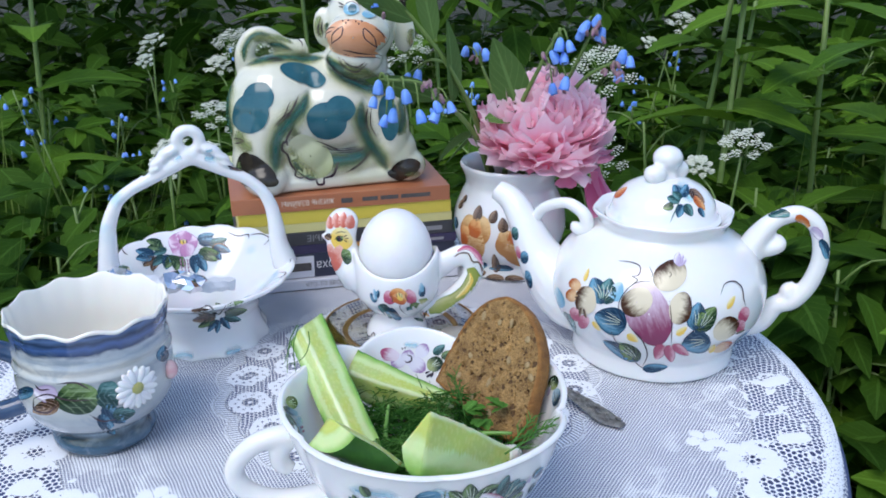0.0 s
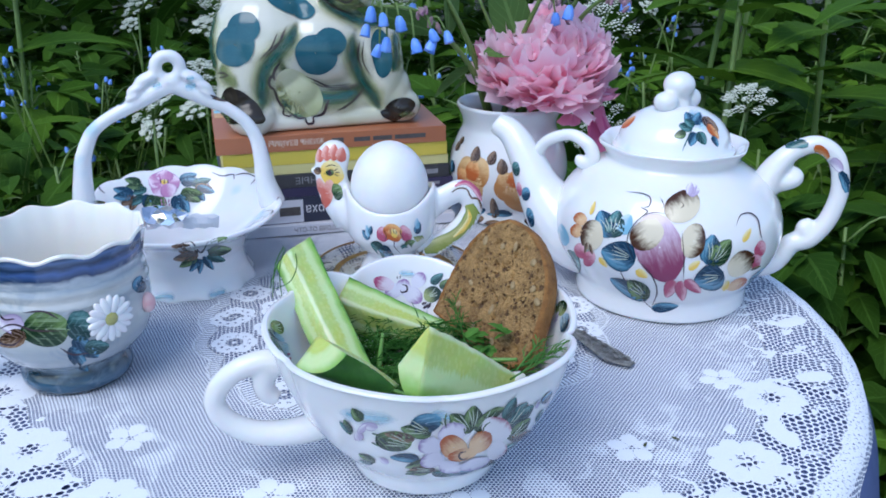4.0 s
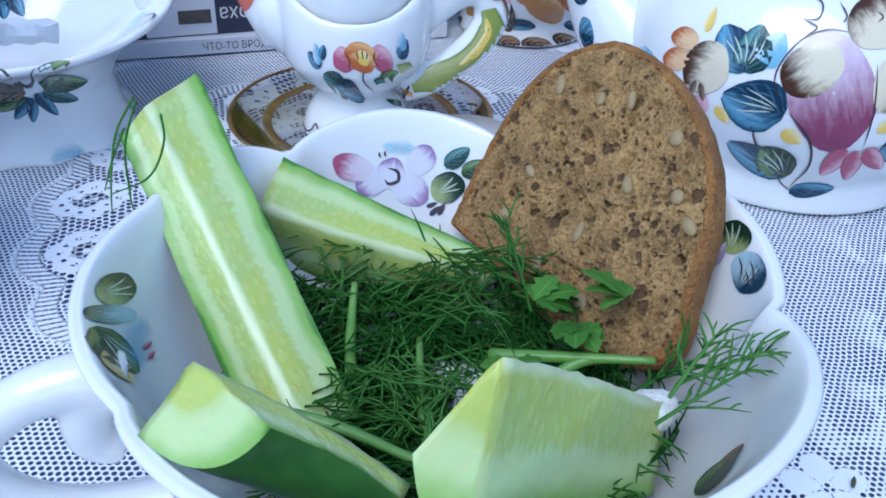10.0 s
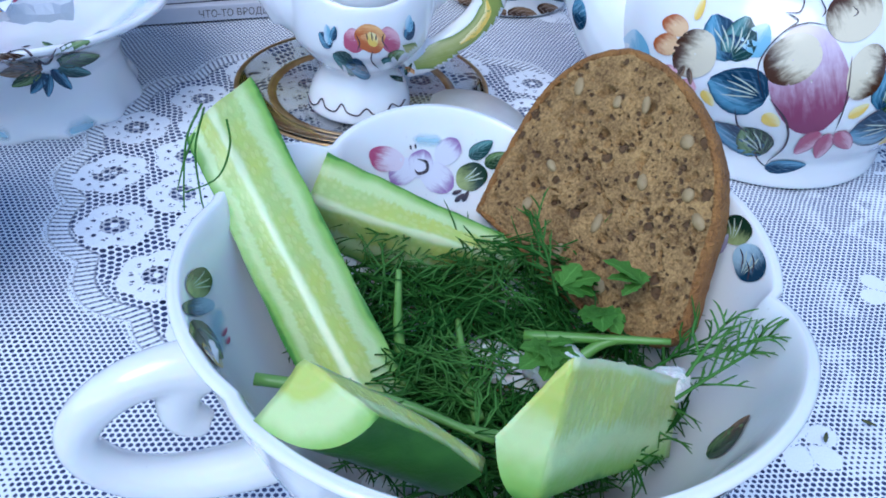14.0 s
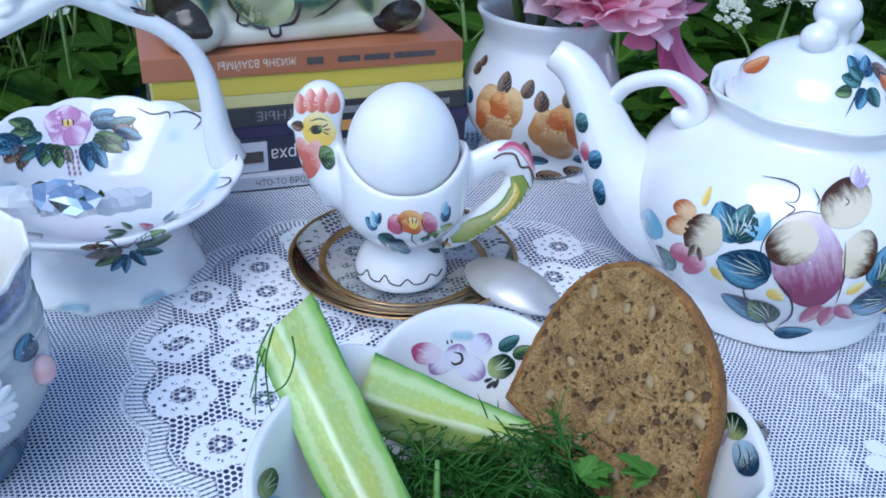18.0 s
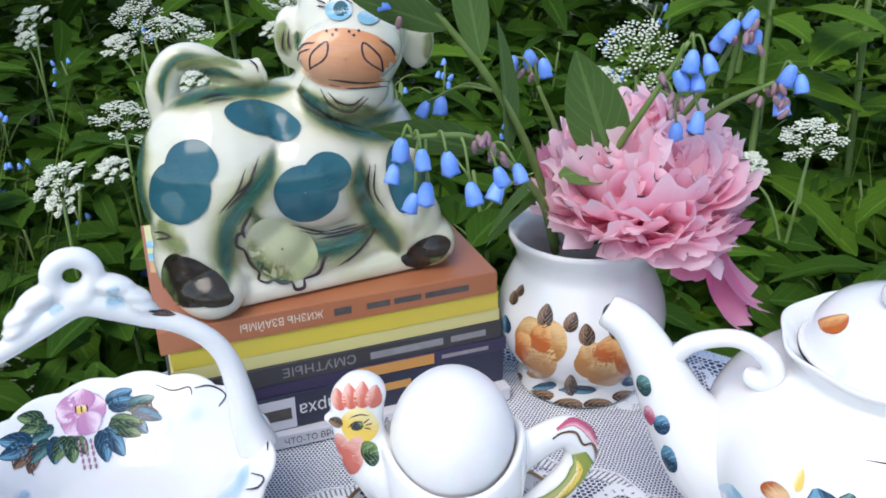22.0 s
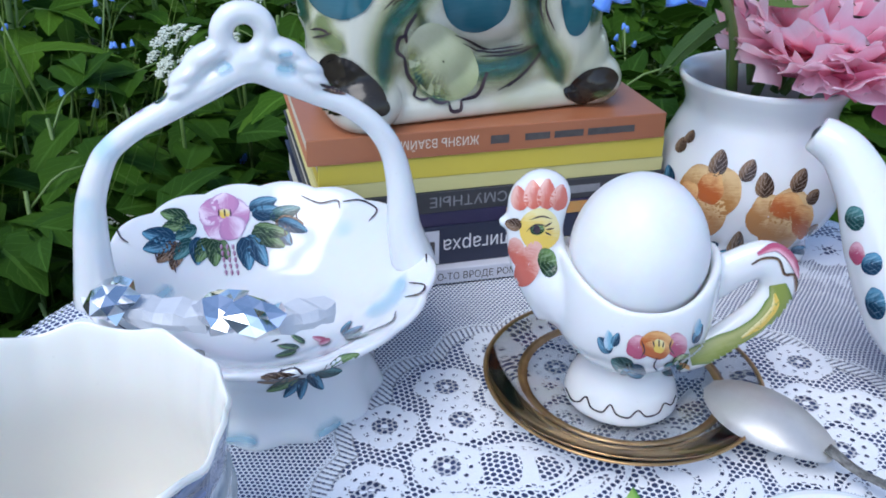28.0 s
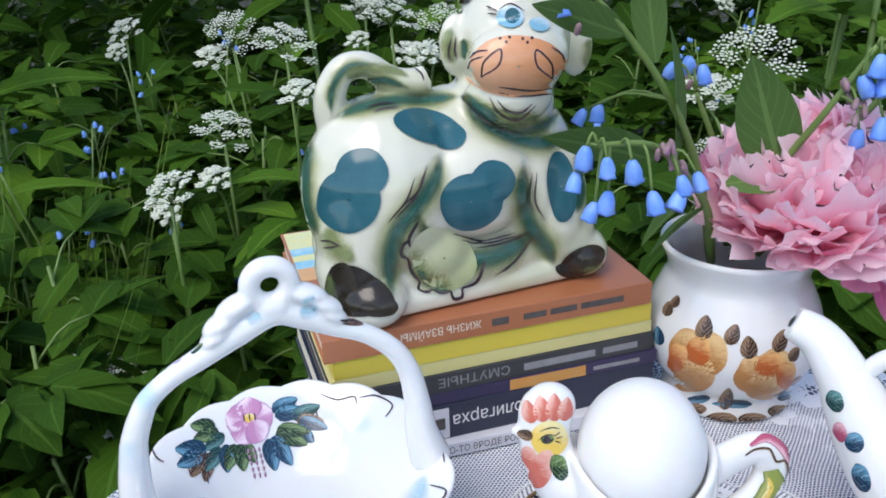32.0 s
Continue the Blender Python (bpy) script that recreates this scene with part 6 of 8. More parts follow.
    def done(self, parent):
        """One mesh for every painted petal, leaf or band; the thin lines stay together."""
        inv = parent.matrix_world.inverted()
        for key in dict.fromkeys(self.kinds):
            left = [i for i, k in enumerate(self.kinds) if k == key]
            while left:
                # one connected patch at a time, where a shape is cut by an edge
                pick, reach = [], set(self.faces[left[0]])
                grown = True
                while grown:
                    take = [i for i in left if reach.intersection(self.faces[i])]
                    grown = bool(take)
                    pick += take
                    left = [i for i in left if i not in take]
                    for i in take:
                        reach.update(self.faces[i])
                if len(pick) < 3:
                    continue
                bm, slots, made = bmesh.new(), [], {}
                uv = bm.loops.layers.uv.verify()
                for i in pick:
                    for v in self.faces[i]:
                        if v not in made:
                            made[v] = bm.verts.new(inv @ self.verts[v][0])
                    if self.mats[i] not in slots:
                        slots.append(self.mats[i])
                    f = bm.faces.new([made[v] for v in self.faces[i]])
                    f.smooth, f.material_index = True, slots.index(self.mats[i])
                    for lp, v in zip(f.loops, self.faces[i]):
                        lp[uv].uv = self.verts[v][1]
                part("painted_" + key[0], bm, slots, parent)


def airbrush(name, colour, strength=0.9):
    """Sprayed glaze that thins out to both sides and towards its ends."""
    m, nt, bs = nodes_of(name)
    uv = nt.nodes.new("ShaderNodeTexCoord").outputs["UV"]
    sep = nt.nodes.new("ShaderNodeSeparateXYZ")
    link(nt, uv, sep.inputs[0])
    across = math_node(nt, "MULTIPLY", math_node(nt, "ABSOLUTE", math_node(nt, "SUBTRACT", sep.outputs[1], 0.5)), 2.0)
    along = math_node(nt, "MULTIPLY", math_node(nt, "ABSOLUTE", math_node(nt, "SUBTRACT", sep.outputs[0], 0.5)), 2.0)
    a = math_node(nt, "SUBTRACT", 1.0, ramp(nt, across, 0.10, 1.0, True))
    b = math_node(nt, "SUBTRACT", 1.0, ramp(nt, along, 0.6, 1.0, True))
    n = ramp(nt, noise_tex(nt, coords(nt), 160, 4), -1.2, 0.5)
    cover = math_node(nt, "MULTIPLY", math_node(nt, "MULTIPLY", math_node(nt, "MULTIPLY", a, b), n), strength)
    bs.inputs["Base Color"].default_value = (*colour, 1)
    bs.inputs["Specular IOR Level"].default_value = 0.4
    bs.inputs["Roughness"].default_value = 0.14
    bs.inputs["Coat Weight"].default_value = 0.5
    clear = nt.nodes.new("ShaderNodeBsdfTransparent")
    mx = nt.nodes.new("ShaderNodeMixShader")
    link(nt, cover, mx.inputs[0])
    link(nt, clear.outputs[0], mx.inputs[1])
    link(nt, bs.outputs[0], mx.inputs[2])
    link(nt, mx.outputs[0], nt.nodes["Material Output"].inputs[0])
    return m


BLUE_P = paint("blue_stroke", (0.006, 0.032, 0.070), (0.110, 0.285, 0.410), (0.010, 0.045, 0.085), veins=0.12)
TEAL_P = paint("teal_stroke", (0.008, 0.042, 0.040), (0.090, 0.230, 0.225), (0.010, 0.040, 0.042), veins=0.22)
GREEN_P = paint("green_stroke", (0.010, 0.034, 0.012), (0.150, 0.245, 0.080), (0.010, 0.030, 0.018), veins=0.28)
PALEBLUE_P = paint("pale_blue_stroke", (0.20, 0.42, 0.55), (0.50, 0.63, 0.70))
PINK_P = paint("pink_stroke", (0.42, 0.080, 0.145), (0.72, 0.42, 0.47), (0.27, 0.050, 0.10))
LILAC_P = paint("lilac_stroke", (0.47, 0.40, 0.55), (0.78, 0.76, 0.80), (0.30, 0.22, 0.38))
MAUVE_P = paint("mauve_stroke", (0.52, 0.24, 0.42), (0.80, 0.66, 0.76), (0.40, 0.20, 0.36))
PLUM_P = paint("plum_stroke", (0.44, 0.29, 0.40), (0.235, 0.055, 0.130), (0.20, 0.05, 0.11), 0.12)
ORANGE_P = paint("orange_stroke", (0.46, 0.115, 0.025), (0.75, 0.43, 0.17), (0.36, 0.10, 0.03))
FRUIT_P = roundel("brown_fruit", (0.66, 0.59, 0.43), (0.055, 0.021, 0.010), 0.02, 0.80, 0.42, 0.60)
PLUMSKIN_P = roundel("plum_skin", (0.66, 0.55, 0.66), (0.22, 0.040, 0.100), -0.62, 0.58, 0.10, 0.75)
WHITEPETAL_P = roundel("lilac_white_petal", (0.66, 0.63, 0.72), (0.22, 0.14, 0.33), 0.42, 1.00, 0.66, 0.24)
BLUSHPETAL_P = roundel("blush_white_petal", (0.74, 0.71, 0.74), (0.36, 0.09, 0.14), 0.50, 1.00, 0.56, 0.40)
AMBER_P = roundel("amber_petal", (0.70, 0.46, 0.25), (0.36, 0.085, 0.018), 0.05, 0.80, 0.50, 0.42)
ROSYPETAL_P = roundel("rosy_petal", (0.72, 0.62, 0.70), (0.40, 0.07, 0.16), -0.05, 0.75, 0.35, 0.65)
VIOLETPETAL_P = roundel("violet_petal", (0.70, 0.69, 0.78), (0.30, 0.17, 0.37), 0.22, 0.92, 0.45, 0.5)
LEAFDAB_P = roundel("shaded_leaf_dab", (0.34, 0.40, 0.16), (0.010, 0.030, 0.016), -0.35, 0.45, 0.35, 0.65)
BLUEDAB_P = roundel("shaded_blue_dab", (0.40, 0.55, 0.64), (0.010, 0.045, 0.085), -0.25, 0.60, 0.35, 0.65)
SCRATCH_P = paint("pale_scratch", (0.42, 0.50, 0.40), (0.55, 0.60, 0.48), two_tone=False)
BROWN_P = paint("brown_stroke", (0.040, 0.019, 0.009), (0.21, 0.12, 0.06), veins=0.5)
ROSE_P = paint("rose_stroke", (0.44, 0.20, 0.06), (0.73, 0.50, 0.24), (0.34, 0.14, 0.04), 0.45)
YELLOW_P = paint("yellow_stroke", (0.75, 0.52, 0.10), (0.80, 0.70, 0.35))
YGREEN_P = paint("yellow_green_stroke", (0.260, 0.310, 0.062), (0.422, 0.422, 0.174), (0.124, 0.205, 0.043))
RED_P = paint("red_stroke", (0.55, 0.14, 0.10), (0.72, 0.42, 0.35))
LINE_P = paint("dark_line", (0.025, 0.02, 0.03), (0.08, 0.05, 0.06), two_tone=False)
SKY_SPRAY = airbrush("sky_blue_spray", (0.27, 0.58, 0.74), 0.45)
GREEN_SPRAY = airbrush("green_spray", (0.030, 0.12, 0.095), 0.85)
OLIVE_SPRAY = airbrush("olive_spray", (0.20, 0.28, 0.11), 0.55)
YELLOW_SPRAY = airbrush("yellow_olive_spray", (0.47, 0.47, 0.20), 0.55)
SPOT_P = paint("teal_spot", (0.016, 0.085, 0.115), (0.030, 0.125, 0.155), (0.014, 0.07, 0.10), 0.9, two_tone=False)
UDDER_P = paint("udder_cream", (0.56, 0.56, 0.38), (0.42, 0.46, 0.24), None, 0.4, two_tone=False)
HOOF_P = paint("hoof_black", (0.012, 0.010, 0.010), (0.035, 0.028, 0.018), None, 0.4, two_tone=False)
MUZZLE_P = paint("muzzle_orange", (0.72, 0.40, 0.24), (0.62, 0.25, 0.10), None, 0.5, two_tone=False)

STAND_A = (0.0, 0.0, 0.256, 69.0, 0.0, 0.0)
STAND_B = (0.0162, 0.0517, 0.1735, 66.33, 0.55, 0.07)
STAND_C = (-0.0366, 0.2117, 0.1608, 52.31, -4.83, -5.55)
STAND_G = (-0.0853, 0.2572, 0.2804, 64.52, 1.85, -4.97)
STAND_E = (-0.0544, 0.2445, 0.2546, 65.22, 0.98, -5.68)
STAND_F = (-0.0931, 0.2428, 0.2064, 62.49, -0.99, -0.02)

# teapot: plum, brown fruits and leaves
b = Brush(STAND_B, [pot_body])
for u, v, ln, w, d, m in ((980, 284, 40, 18, 100, PALEBLUE_P), (985, 292, 46, 22, -62, TEAL_P), (1085, 250, 40, 26, 62, PALEBLUE_P), (1068, 258, 50, 40, 112, BLUE_P), (1070, 258, 50, 32, 76, TEAL_P), (1116, 302, 62, 52, 166, BLUE_P),
                          (1142, 382, 76, 28, 152, BLUE_P), (1142, 383, 50, 32, 136, GREEN_P), (1150, 402, 48, 17, 7, BLUE_P), (1262, 308, 56, 36, 82, BLUE_P), (1266, 308, 58, 34, 52, GREEN_P), (1293, 330, 56, 46, 192, BLUE_P), (1342, 352, 50, 15, 42, BLUE_P)):
    b.petal(u, v, ln, w, d, m)
# pale scratches fan over the leaves
for u, v, reach, around in ((1116, 300, 50, (150, 160, 170, 182)), (1068, 256, 40, (122, 108, 92, 76, 62)), (1142, 382, 44, (150, 140, 128)), (1262, 308, 44, (92, 80)), (1266, 308, 46, (64, 52, 42)), (1292, 330, 44, (178, 190, 202))):
    for k, deg in enumerate(around):
        ca, sa, near = math.cos(radians(deg)), math.sin(radians(deg)), 0.22 + 0.06 * (k % 2)
        b.line(((u + near * reach * ca, v - near * reach * sa), (u + 0.62 * reach * ca + 2, v - 0.62 * reach * sa), (u + reach * ca, v - reach * sa)), 1.7, SCRATCH_P)
for u, v, ru, rv, m, t in ((1009, 226, 13, 13, AMBER_P, 150), (1002, 250, 12, 14, AMBER_P, 160), (1010, 290, 11, 16, PINK_P, 20), (1027, 304, 11, 17, PINK_P, -15), (1031, 256, 22, 32, FRUIT_P, 170), (1164, 274, 70, 48, PLUMSKIN_P, -72),
                           (1364, 278, 11, 18, PINK_P, -15), (1355, 303, 11, 15, PINK_P, -20), (1318, 350, 22, 11, AMBER_P, 28), (1326, 306, 32, 22, FRUIT_P, 45),
                           (1138, 250, 37, 29, FRUIT_P, 218), (1231, 260, 24, 36, FRUIT_P, -12), (1209, 193, 30, 38, FRUIT_P, 118)):
    b.spot(u, v, ru, rv, m, t, 0.08)
for d in (35, 62, 88):
    b.petal(1222, 170, 22, 13, d - 10, LILAC_P)
for u, v, ln, w, d, m in ((1192, 340, 36, 22, 250, PINK_P), (1204, 342, 38, 20, 280, PINK_P), (1214, 340, 38, 18, 322, PINK_P), (1022, 272, 20, 5, -100, BROWN_P), (1027, 274, 20, 5, -75, BROWN_P), (1345, 320, 20, 5, 20, BROWN_P),
                          (1028, 216, 26, 7, 70, YELLOW_P), (1118, 322, 24, 14, -30, YELLOW_P), (1330, 262, 28, 10, 60, YELLOW_P), (1222, 318, 26, 12, 40, YELLOW_P), (1046, 300, 22, 9, -50, YELLOW_P), (1290, 362, 22, 10, 60, YELLOW_P)):
    b.petal(u, v, ln, w, d, m)
for pts, w in ((((1100, 168), (1130, 170), (1146, 178), (1142, 194), (1126, 196)), 2.0), (((1126, 196), (1140, 204), (1128, 214)), 2.0), (((1315, 232), (1325, 210), (1345, 206), (1360, 220), (1364, 245), (1368, 258)), 2.4), (((1120, 300), (1148, 330), (1160, 365), (1150, 398)), 2.8), (((1115, 305), (1100, 260), (1120, 222), (1150, 206), (1180, 208)), 1.6),
               (((1211, 340), (1212, 295), (1208, 240)), 2.0), (((1085, 318), (1095, 340), (1110, 350)), 1.8), (((1152, 402), (1140, 392), (1130, 378)), 1.8), (((1235, 330), (1252, 312), (1262, 306)), 1.8), (((1165, 176), (1172, 190), (1168, 198)), 1.8), (((1205, 184), (1212, 190), (1206, 196)), 1.6)):
    b.line(pts, w, LINE_P)
b.done(teapot)
b = Brush(STAND_A, [pot_lid])
b.line(((1192, 330), (1210, 336), (1226, 362)), 30, SKY_SPRAY)
for u, v, ln, w, d, m in ((1203, 356, 21, 14, 165, TEAL_P), (1204, 350, 23, 15, 118, BLUE_P), (1208, 350, 22, 14, 72, BLUE_P), (1206, 362, 22, 14, -105, BLUE_P), (1212, 362, 22, 14, -58, TEAL_P), (1192, 364, 18, 12, 195, GREEN_P), (1206, 352, 18, 11, 145, TEAL_P),
                          (1220, 336, 32, 14, -42, BROWN_P), (1228, 348, 28, 11, -52, ORANGE_P), (1236, 368, 18, 8, -60, BLUE_P)):
    b.petal(u, v, ln, w, d, m)
b.line(((1204, 354), (1194, 375), (1186, 394)), 2.0, TEAL_P)
b.petal(1088, 350, 26, 9, 40, ORANGE_P)
b.done(pot_lid)
b = Brush(STAND_A, [pot_handle])
for pts, m in ((((1360, 381), (1380, 378), (1398, 380)), TEAL_P), (((1408, 384), (1420, 390), (1432, 402)), ORANGE_P), (((1436, 404), (1446, 412), (1454, 424)), LILAC_P), (((1452, 424), (1460, 440), (1464, 458)), BLUE_P)):
    b.line(pts, 15, m, 0.5)
b.done(pot_handle)
pot_spout = next(o for o in teapot.children if o.name.startswith("spout") and "opening" not in o.name)
b = Brush(STAND_E, [pot_spout, pot_body])
for u, v, ru, rv, m in ((1140, 682, 12, 20, TEAL_P), (1150, 735, 9, 18, PINK_P), (1172, 752, 14, 18, BLUE_P), (1185, 812, 12, 26, BLUE_P)):
    b.spot(u, v, ru, rv, m, 20, 0.1)
b.done(teapot)

# soup cup outside and inside
b = Brush(STAND_B, [bowl_body])
b.line(((470, 560), (530, 570), (600, 575)), 44, SKY_SPRAY)
b.line(((660, 560), (690, 566), (720, 575)), 34, SKY_SPRAY)
b.spot(655, 582, 34, 22, BLUE_P, 10, 0.08)
b.spot(592, 622, 38, 23, GREEN_P, -8, 0.08)
for u, v, ln, w, d, m in ((668, 606, 60, 26, 168, GREEN_P), (634, 618, 58, 17, 168, BROWN_P), (648, 660, 54, 17, 178, BLUE_P), (664, 666, 40, 15, 200, GREEN_P), (684, 686, 48, 17, 178, BROWN_P), (676, 690, 40, 12, 188, GREEN_P), (650, 690, 22, 4, 180, GREEN_P), (646, 696, 20, 4, 180, GREEN_P),
                          (754, 600, 56, 32, 142, GREEN_P), (756, 596, 48, 36, 92, GREEN_P), (762, 600, 64, 26, 48, GREEN_P), (778, 572, 44, 18, 28, GREEN_P), (826, 598, 66, 28, 52, TEAL_P), (822, 578, 50, 22, 66, TEAL_P), (836, 590, 58, 26, 40, TEAL_P), (834, 622, 58, 24, 44, GREEN_P), (840, 626, 44, 18, 20, BROWN_P), (826, 654, 34, 15, 38, TEAL_P), (812, 672, 32, 12, 30, BLUE_P),
                          (904, 548, 30, 13, 52, BLUE_P), (890, 556, 18, 7, 70, LILAC_P), (893, 588, 28, 8, 60, TEAL_P), (878, 566, 14, 6, 90, TEAL_P), (524, 578, 32, 18, 132, GREEN_P), (506, 610, 34, 12, 118, GREEN_P), (504, 606, 30, 9, 135, TEAL_P), (556, 592, 32, 16, 172, LILAC_P), (526, 622, 20, 15, 120, LILAC_P), (520, 606, 22, 12, 60, LILAC_P),
                          (562, 672, 36, 11, 152, GREEN_P), (558, 676, 26, 8, 165, TEAL_P), (588, 672, 22, 9, 150, LILAC_P), (770, 688, 60, 12, 14, GREEN_P), (782, 682, 36, 13, 26, BROWN_P), (680, 694, 46, 13, -4, TEAL_P), (722, 696, 44, 11, 6, BLUE_P)):
    b.petal(u, v, ln, w, d, m)
for u, v, reach, around in ((668, 604, 56, (146, 156, 167, 178)), (632, 632, 58, (150, 160, 170, 178)), (754, 600, 52, (150, 140, 128)), (757, 596, 46, (108, 96, 82)), (762, 600, 58, (58, 46)), (828, 598, 58, (62, 50)), (836, 622, 50, (52, 42, 30)), (682, 686, 38, (172, 182))):
    for k, deg in enumerate(around):
        ca, sa, near = math.cos(radians(deg)), math.sin(radians(deg)), 0.16 + 0.08 * (k % 2)
        b.line(((u + near * reach * ca, v - near * reach * sa), (u + 0.6 * reach * ca + 1.5, v - 0.6 * reach * sa), (u + reach * ca, v - reach * sa)), 2.0, SCRATCH_P)
for u, v, ru, rv, m, t in ((712, 603, 24, 30, WHITEPETAL_P, 110), (668, 631, 25, 20, WHITEPETAL_P, 175), (676, 662, 26, 17, WHITEPETAL_P, 195), (716, 679, 15, 26, WHITEPETAL_P, 262), (768, 674, 15, 32, WHITEPETAL_P, 285), (812, 645, 23, 22, BLUSHPETAL_P, -20), (806, 596, 27, 34, BLUSHPETAL_P, 60),
                           (718, 634, 32, 25, AMBER_P, 140), (774, 623, 27, 22, AMBER_P, 50), (738, 651, 31, 14, AMBER_P, 190)):
    b.spot(u, v, ru, rv, m, t, 0.10)
b.line(((752, 656), (740, 662), (731, 655), (734, 646), (746, 644)), 4.0, LINE_P)
for pts in (((700, 592), (696, 575), (698, 556)), ((704, 580), (712, 572)), ((692, 584), (684, 576)), ((740, 604), (736, 590)), ((776, 602), (780, 588), (792, 578)), ((546, 604), (560, 608)), ((548, 624), (562, 632))):
    b.line(pts, 3.2, GREEN_P)
b.done(bowl)
b = Brush(STAND_C, [bowl_body])
for u, v, ru, rv, m, t in ((700, 300, 32, 24, VIOLETPETAL_P, 215), (668, 275, 36, 25, ROSYPETAL_P, 165), (788, 262, 30, 24, VIOLETPETAL_P, 50), (765, 312, 38, 28, VIOLETPETAL_P, -40), (735, 285, 28, 24, VIOLETPETAL_P, 90), (833, 312, 32, 27, LEAFDAB_P, 20), (285, 518, 34, 27, LEAFDAB_P, 60), (280, 566, 38, 18, BLUEDAB_P, 190), (1352, 425, 30, 34, LEAFDAB_P, 70), (1380, 490, 40, 34, BLUEDAB_P, -60)):
    b.spot(u, v, ru, rv, m, t, 0.1)
for u, v, ln, w, d, m in ((262, 598, 90, 40, -48, GREEN_P), (285, 640, 60, 22, -50, YELLOW_P), (830, 275, 50, 26, 35, TEAL_P), (860, 290, 46, 26, 25, GREEN_P), (1315, 470, 40, 14, 60, LILAC_P), (1300, 880, 90, 34, 40, GREEN_P), (1330, 850, 70, 20, 42, BROWN_P), (800, 360, 22, 8, 40, LINE_P), (815, 360, 22, 8, 60, LINE_P), (795, 345, 18, 7, 20, LINE_P), (330, 625, 20, 8, 60, PINK_P), (340, 640, 16, 7, 70, PINK_P)):
    b.petal(u, v, ln, w, d, m)
for u, v, reach, around in ((812, 322, 44, (10, 25, 42)), (262, 530, 50, (8, 26, 46)), (266, 600, 78, (-36, -46, -56)), (1345, 450, 50, (100, 84, 66)), (1362, 520, 56, (76, 60, 44))):
    for deg in around:
        ca, sa = math.cos(radians(deg)), math.sin(radians(deg))
        b.line(((u + 0.2 * reach * ca, v - 0.2 * reach * sa), (u + 0.6 * reach * ca + 2, v - 0.6 * reach * sa), (u + reach * ca, v - reach * sa)), 2.4, SCRATCH_P)
b.line(((330, 560), (318, 610), (330, 668)), 46, SKY_SPRAY)
b.line(((715, 236), (750, 240), (780, 240)), 34, SKY_SPRAY)
b.line(((728, 276), (745, 282), (746, 298), (730, 304), (722, 296)), 6, LINE_P)
b.line(((714, 248), (716, 258)), 4, LINE_P)
b.line(((724, 246), (725, 256)), 4, LINE_P)
for u, v in ((1362, 480), (1385, 490), (1375, 505)):
    b.line(((u, v - 20), (u + 6, v), (u + 2, v + 22)), 3, LINE_P)
b.done(bowl)

# egg cup rooster
b = Brush(STAND_F, [eggcup_body])
for u, v, ln, w, d in ((912, 420, 38, 24, 100), (932, 418, 44, 26, 92), (952, 418, 46, 26, 86), (970, 420, 40, 24, 78)):
    b.petal(u, v, ln, w, d, RED_P)
b.spot(942, 452, 34, 36, YELLOW_P, 0, 0.05)
b.spot(924, 510, 20, 40, RED_P, -20, 0.1)
b.spot(905, 490, 14, 26, RED_P, 15, 0.1)
b.spot(956, 508, 16, 26, GREEN_P, 15, 0.1)
b.petal(912, 446, 26, 18, 168, BROWN_P)
b.spot(938, 452, 12, 9, GREEN_P, 10)
b.spot(937, 452, 6, 7, LINE_P)
for p in (((920, 455), (935, 444), (955, 446)), ((950, 448), (962, 440)), ((952, 452), (966, 450)), ((950, 456), (962, 462)), ((925, 436), (945, 430), (962, 434))):
    b.line(p, 2.6, LINE_P)
for u, v, ru, rv, m in ((1108, 652, 20, 20, PINK_P), (1172, 648, 18, 20, PINK_P), (1138, 644, 28, 18, ORANGE_P), (1138, 655, 24, 16, ORANGE_P), (1142, 650, 10, 12, YELLOW_P)):
    b.spot(u, v, ru, rv, m, 0, 0.15)
for u, v, ln, w, d, m in ((1100, 690, 38, 24, 155, TEAL_P), (1120, 694, 34, 20, 170, BLUE_P), (1148, 692, 36, 20, 15, TEAL_P), (1165, 688, 34, 20, 40, GREEN_P), (1062, 660, 30, 18, 130, BLUE_P), (1060, 656, 30, 14, 95, PALEBLUE_P), (1066, 650, 22, 12, 70, BLUE_P), (1200, 645, 32, 12, 65, BLUE_P), (1205, 632, 26, 10, 80, PALEBLUE_P), (1168, 690, 34, 26, -10, ORANGE_P)):
    b.petal(u, v, ln, w, d, m)
for p in (((1132, 640), (1134, 652)), ((1142, 638), (1142, 652)), ((1150, 642), (1148, 652)), ((1140, 668), (1134, 682), (1142, 692)), ((1112, 640), (1118, 656), (1112, 668)), ((1164, 638), (1160, 652), (1168, 664))):
    b.line(p, 2.4, LINE_P)
pts = [(988, 718), (998, 738), (1010, 742), (1022, 734), (1030, 752), (1048, 760), (1062, 748), (1072, 764), (1092, 770), (1108, 758), (1122, 768), (1142, 762), (1152, 746), (1164, 748), (1172, 732)]
b.line(pts, 2.8, LINE_P, 0.8)
b.line(((1345, 545), (1348, 575), (1325, 612), (1285, 640), (1240, 655), (1196, 668)), 46, YGREEN_P, 0.6)
b.line(((1340, 560), (1340, 582), (1318, 610), (1284, 634)), 12, YELLOW_P, 0.3)
b.line(((1300, 512), (1320, 502), (1345, 504), (1356, 528), (1372, 530), (1376, 555), (1368, 580)), 5, BROWN_P, 0.6)
b.line(((1310, 495), (1340, 484), (1366, 502), (1380, 535)), 14, PINK_P, 0.4)
b.done(eggcup)

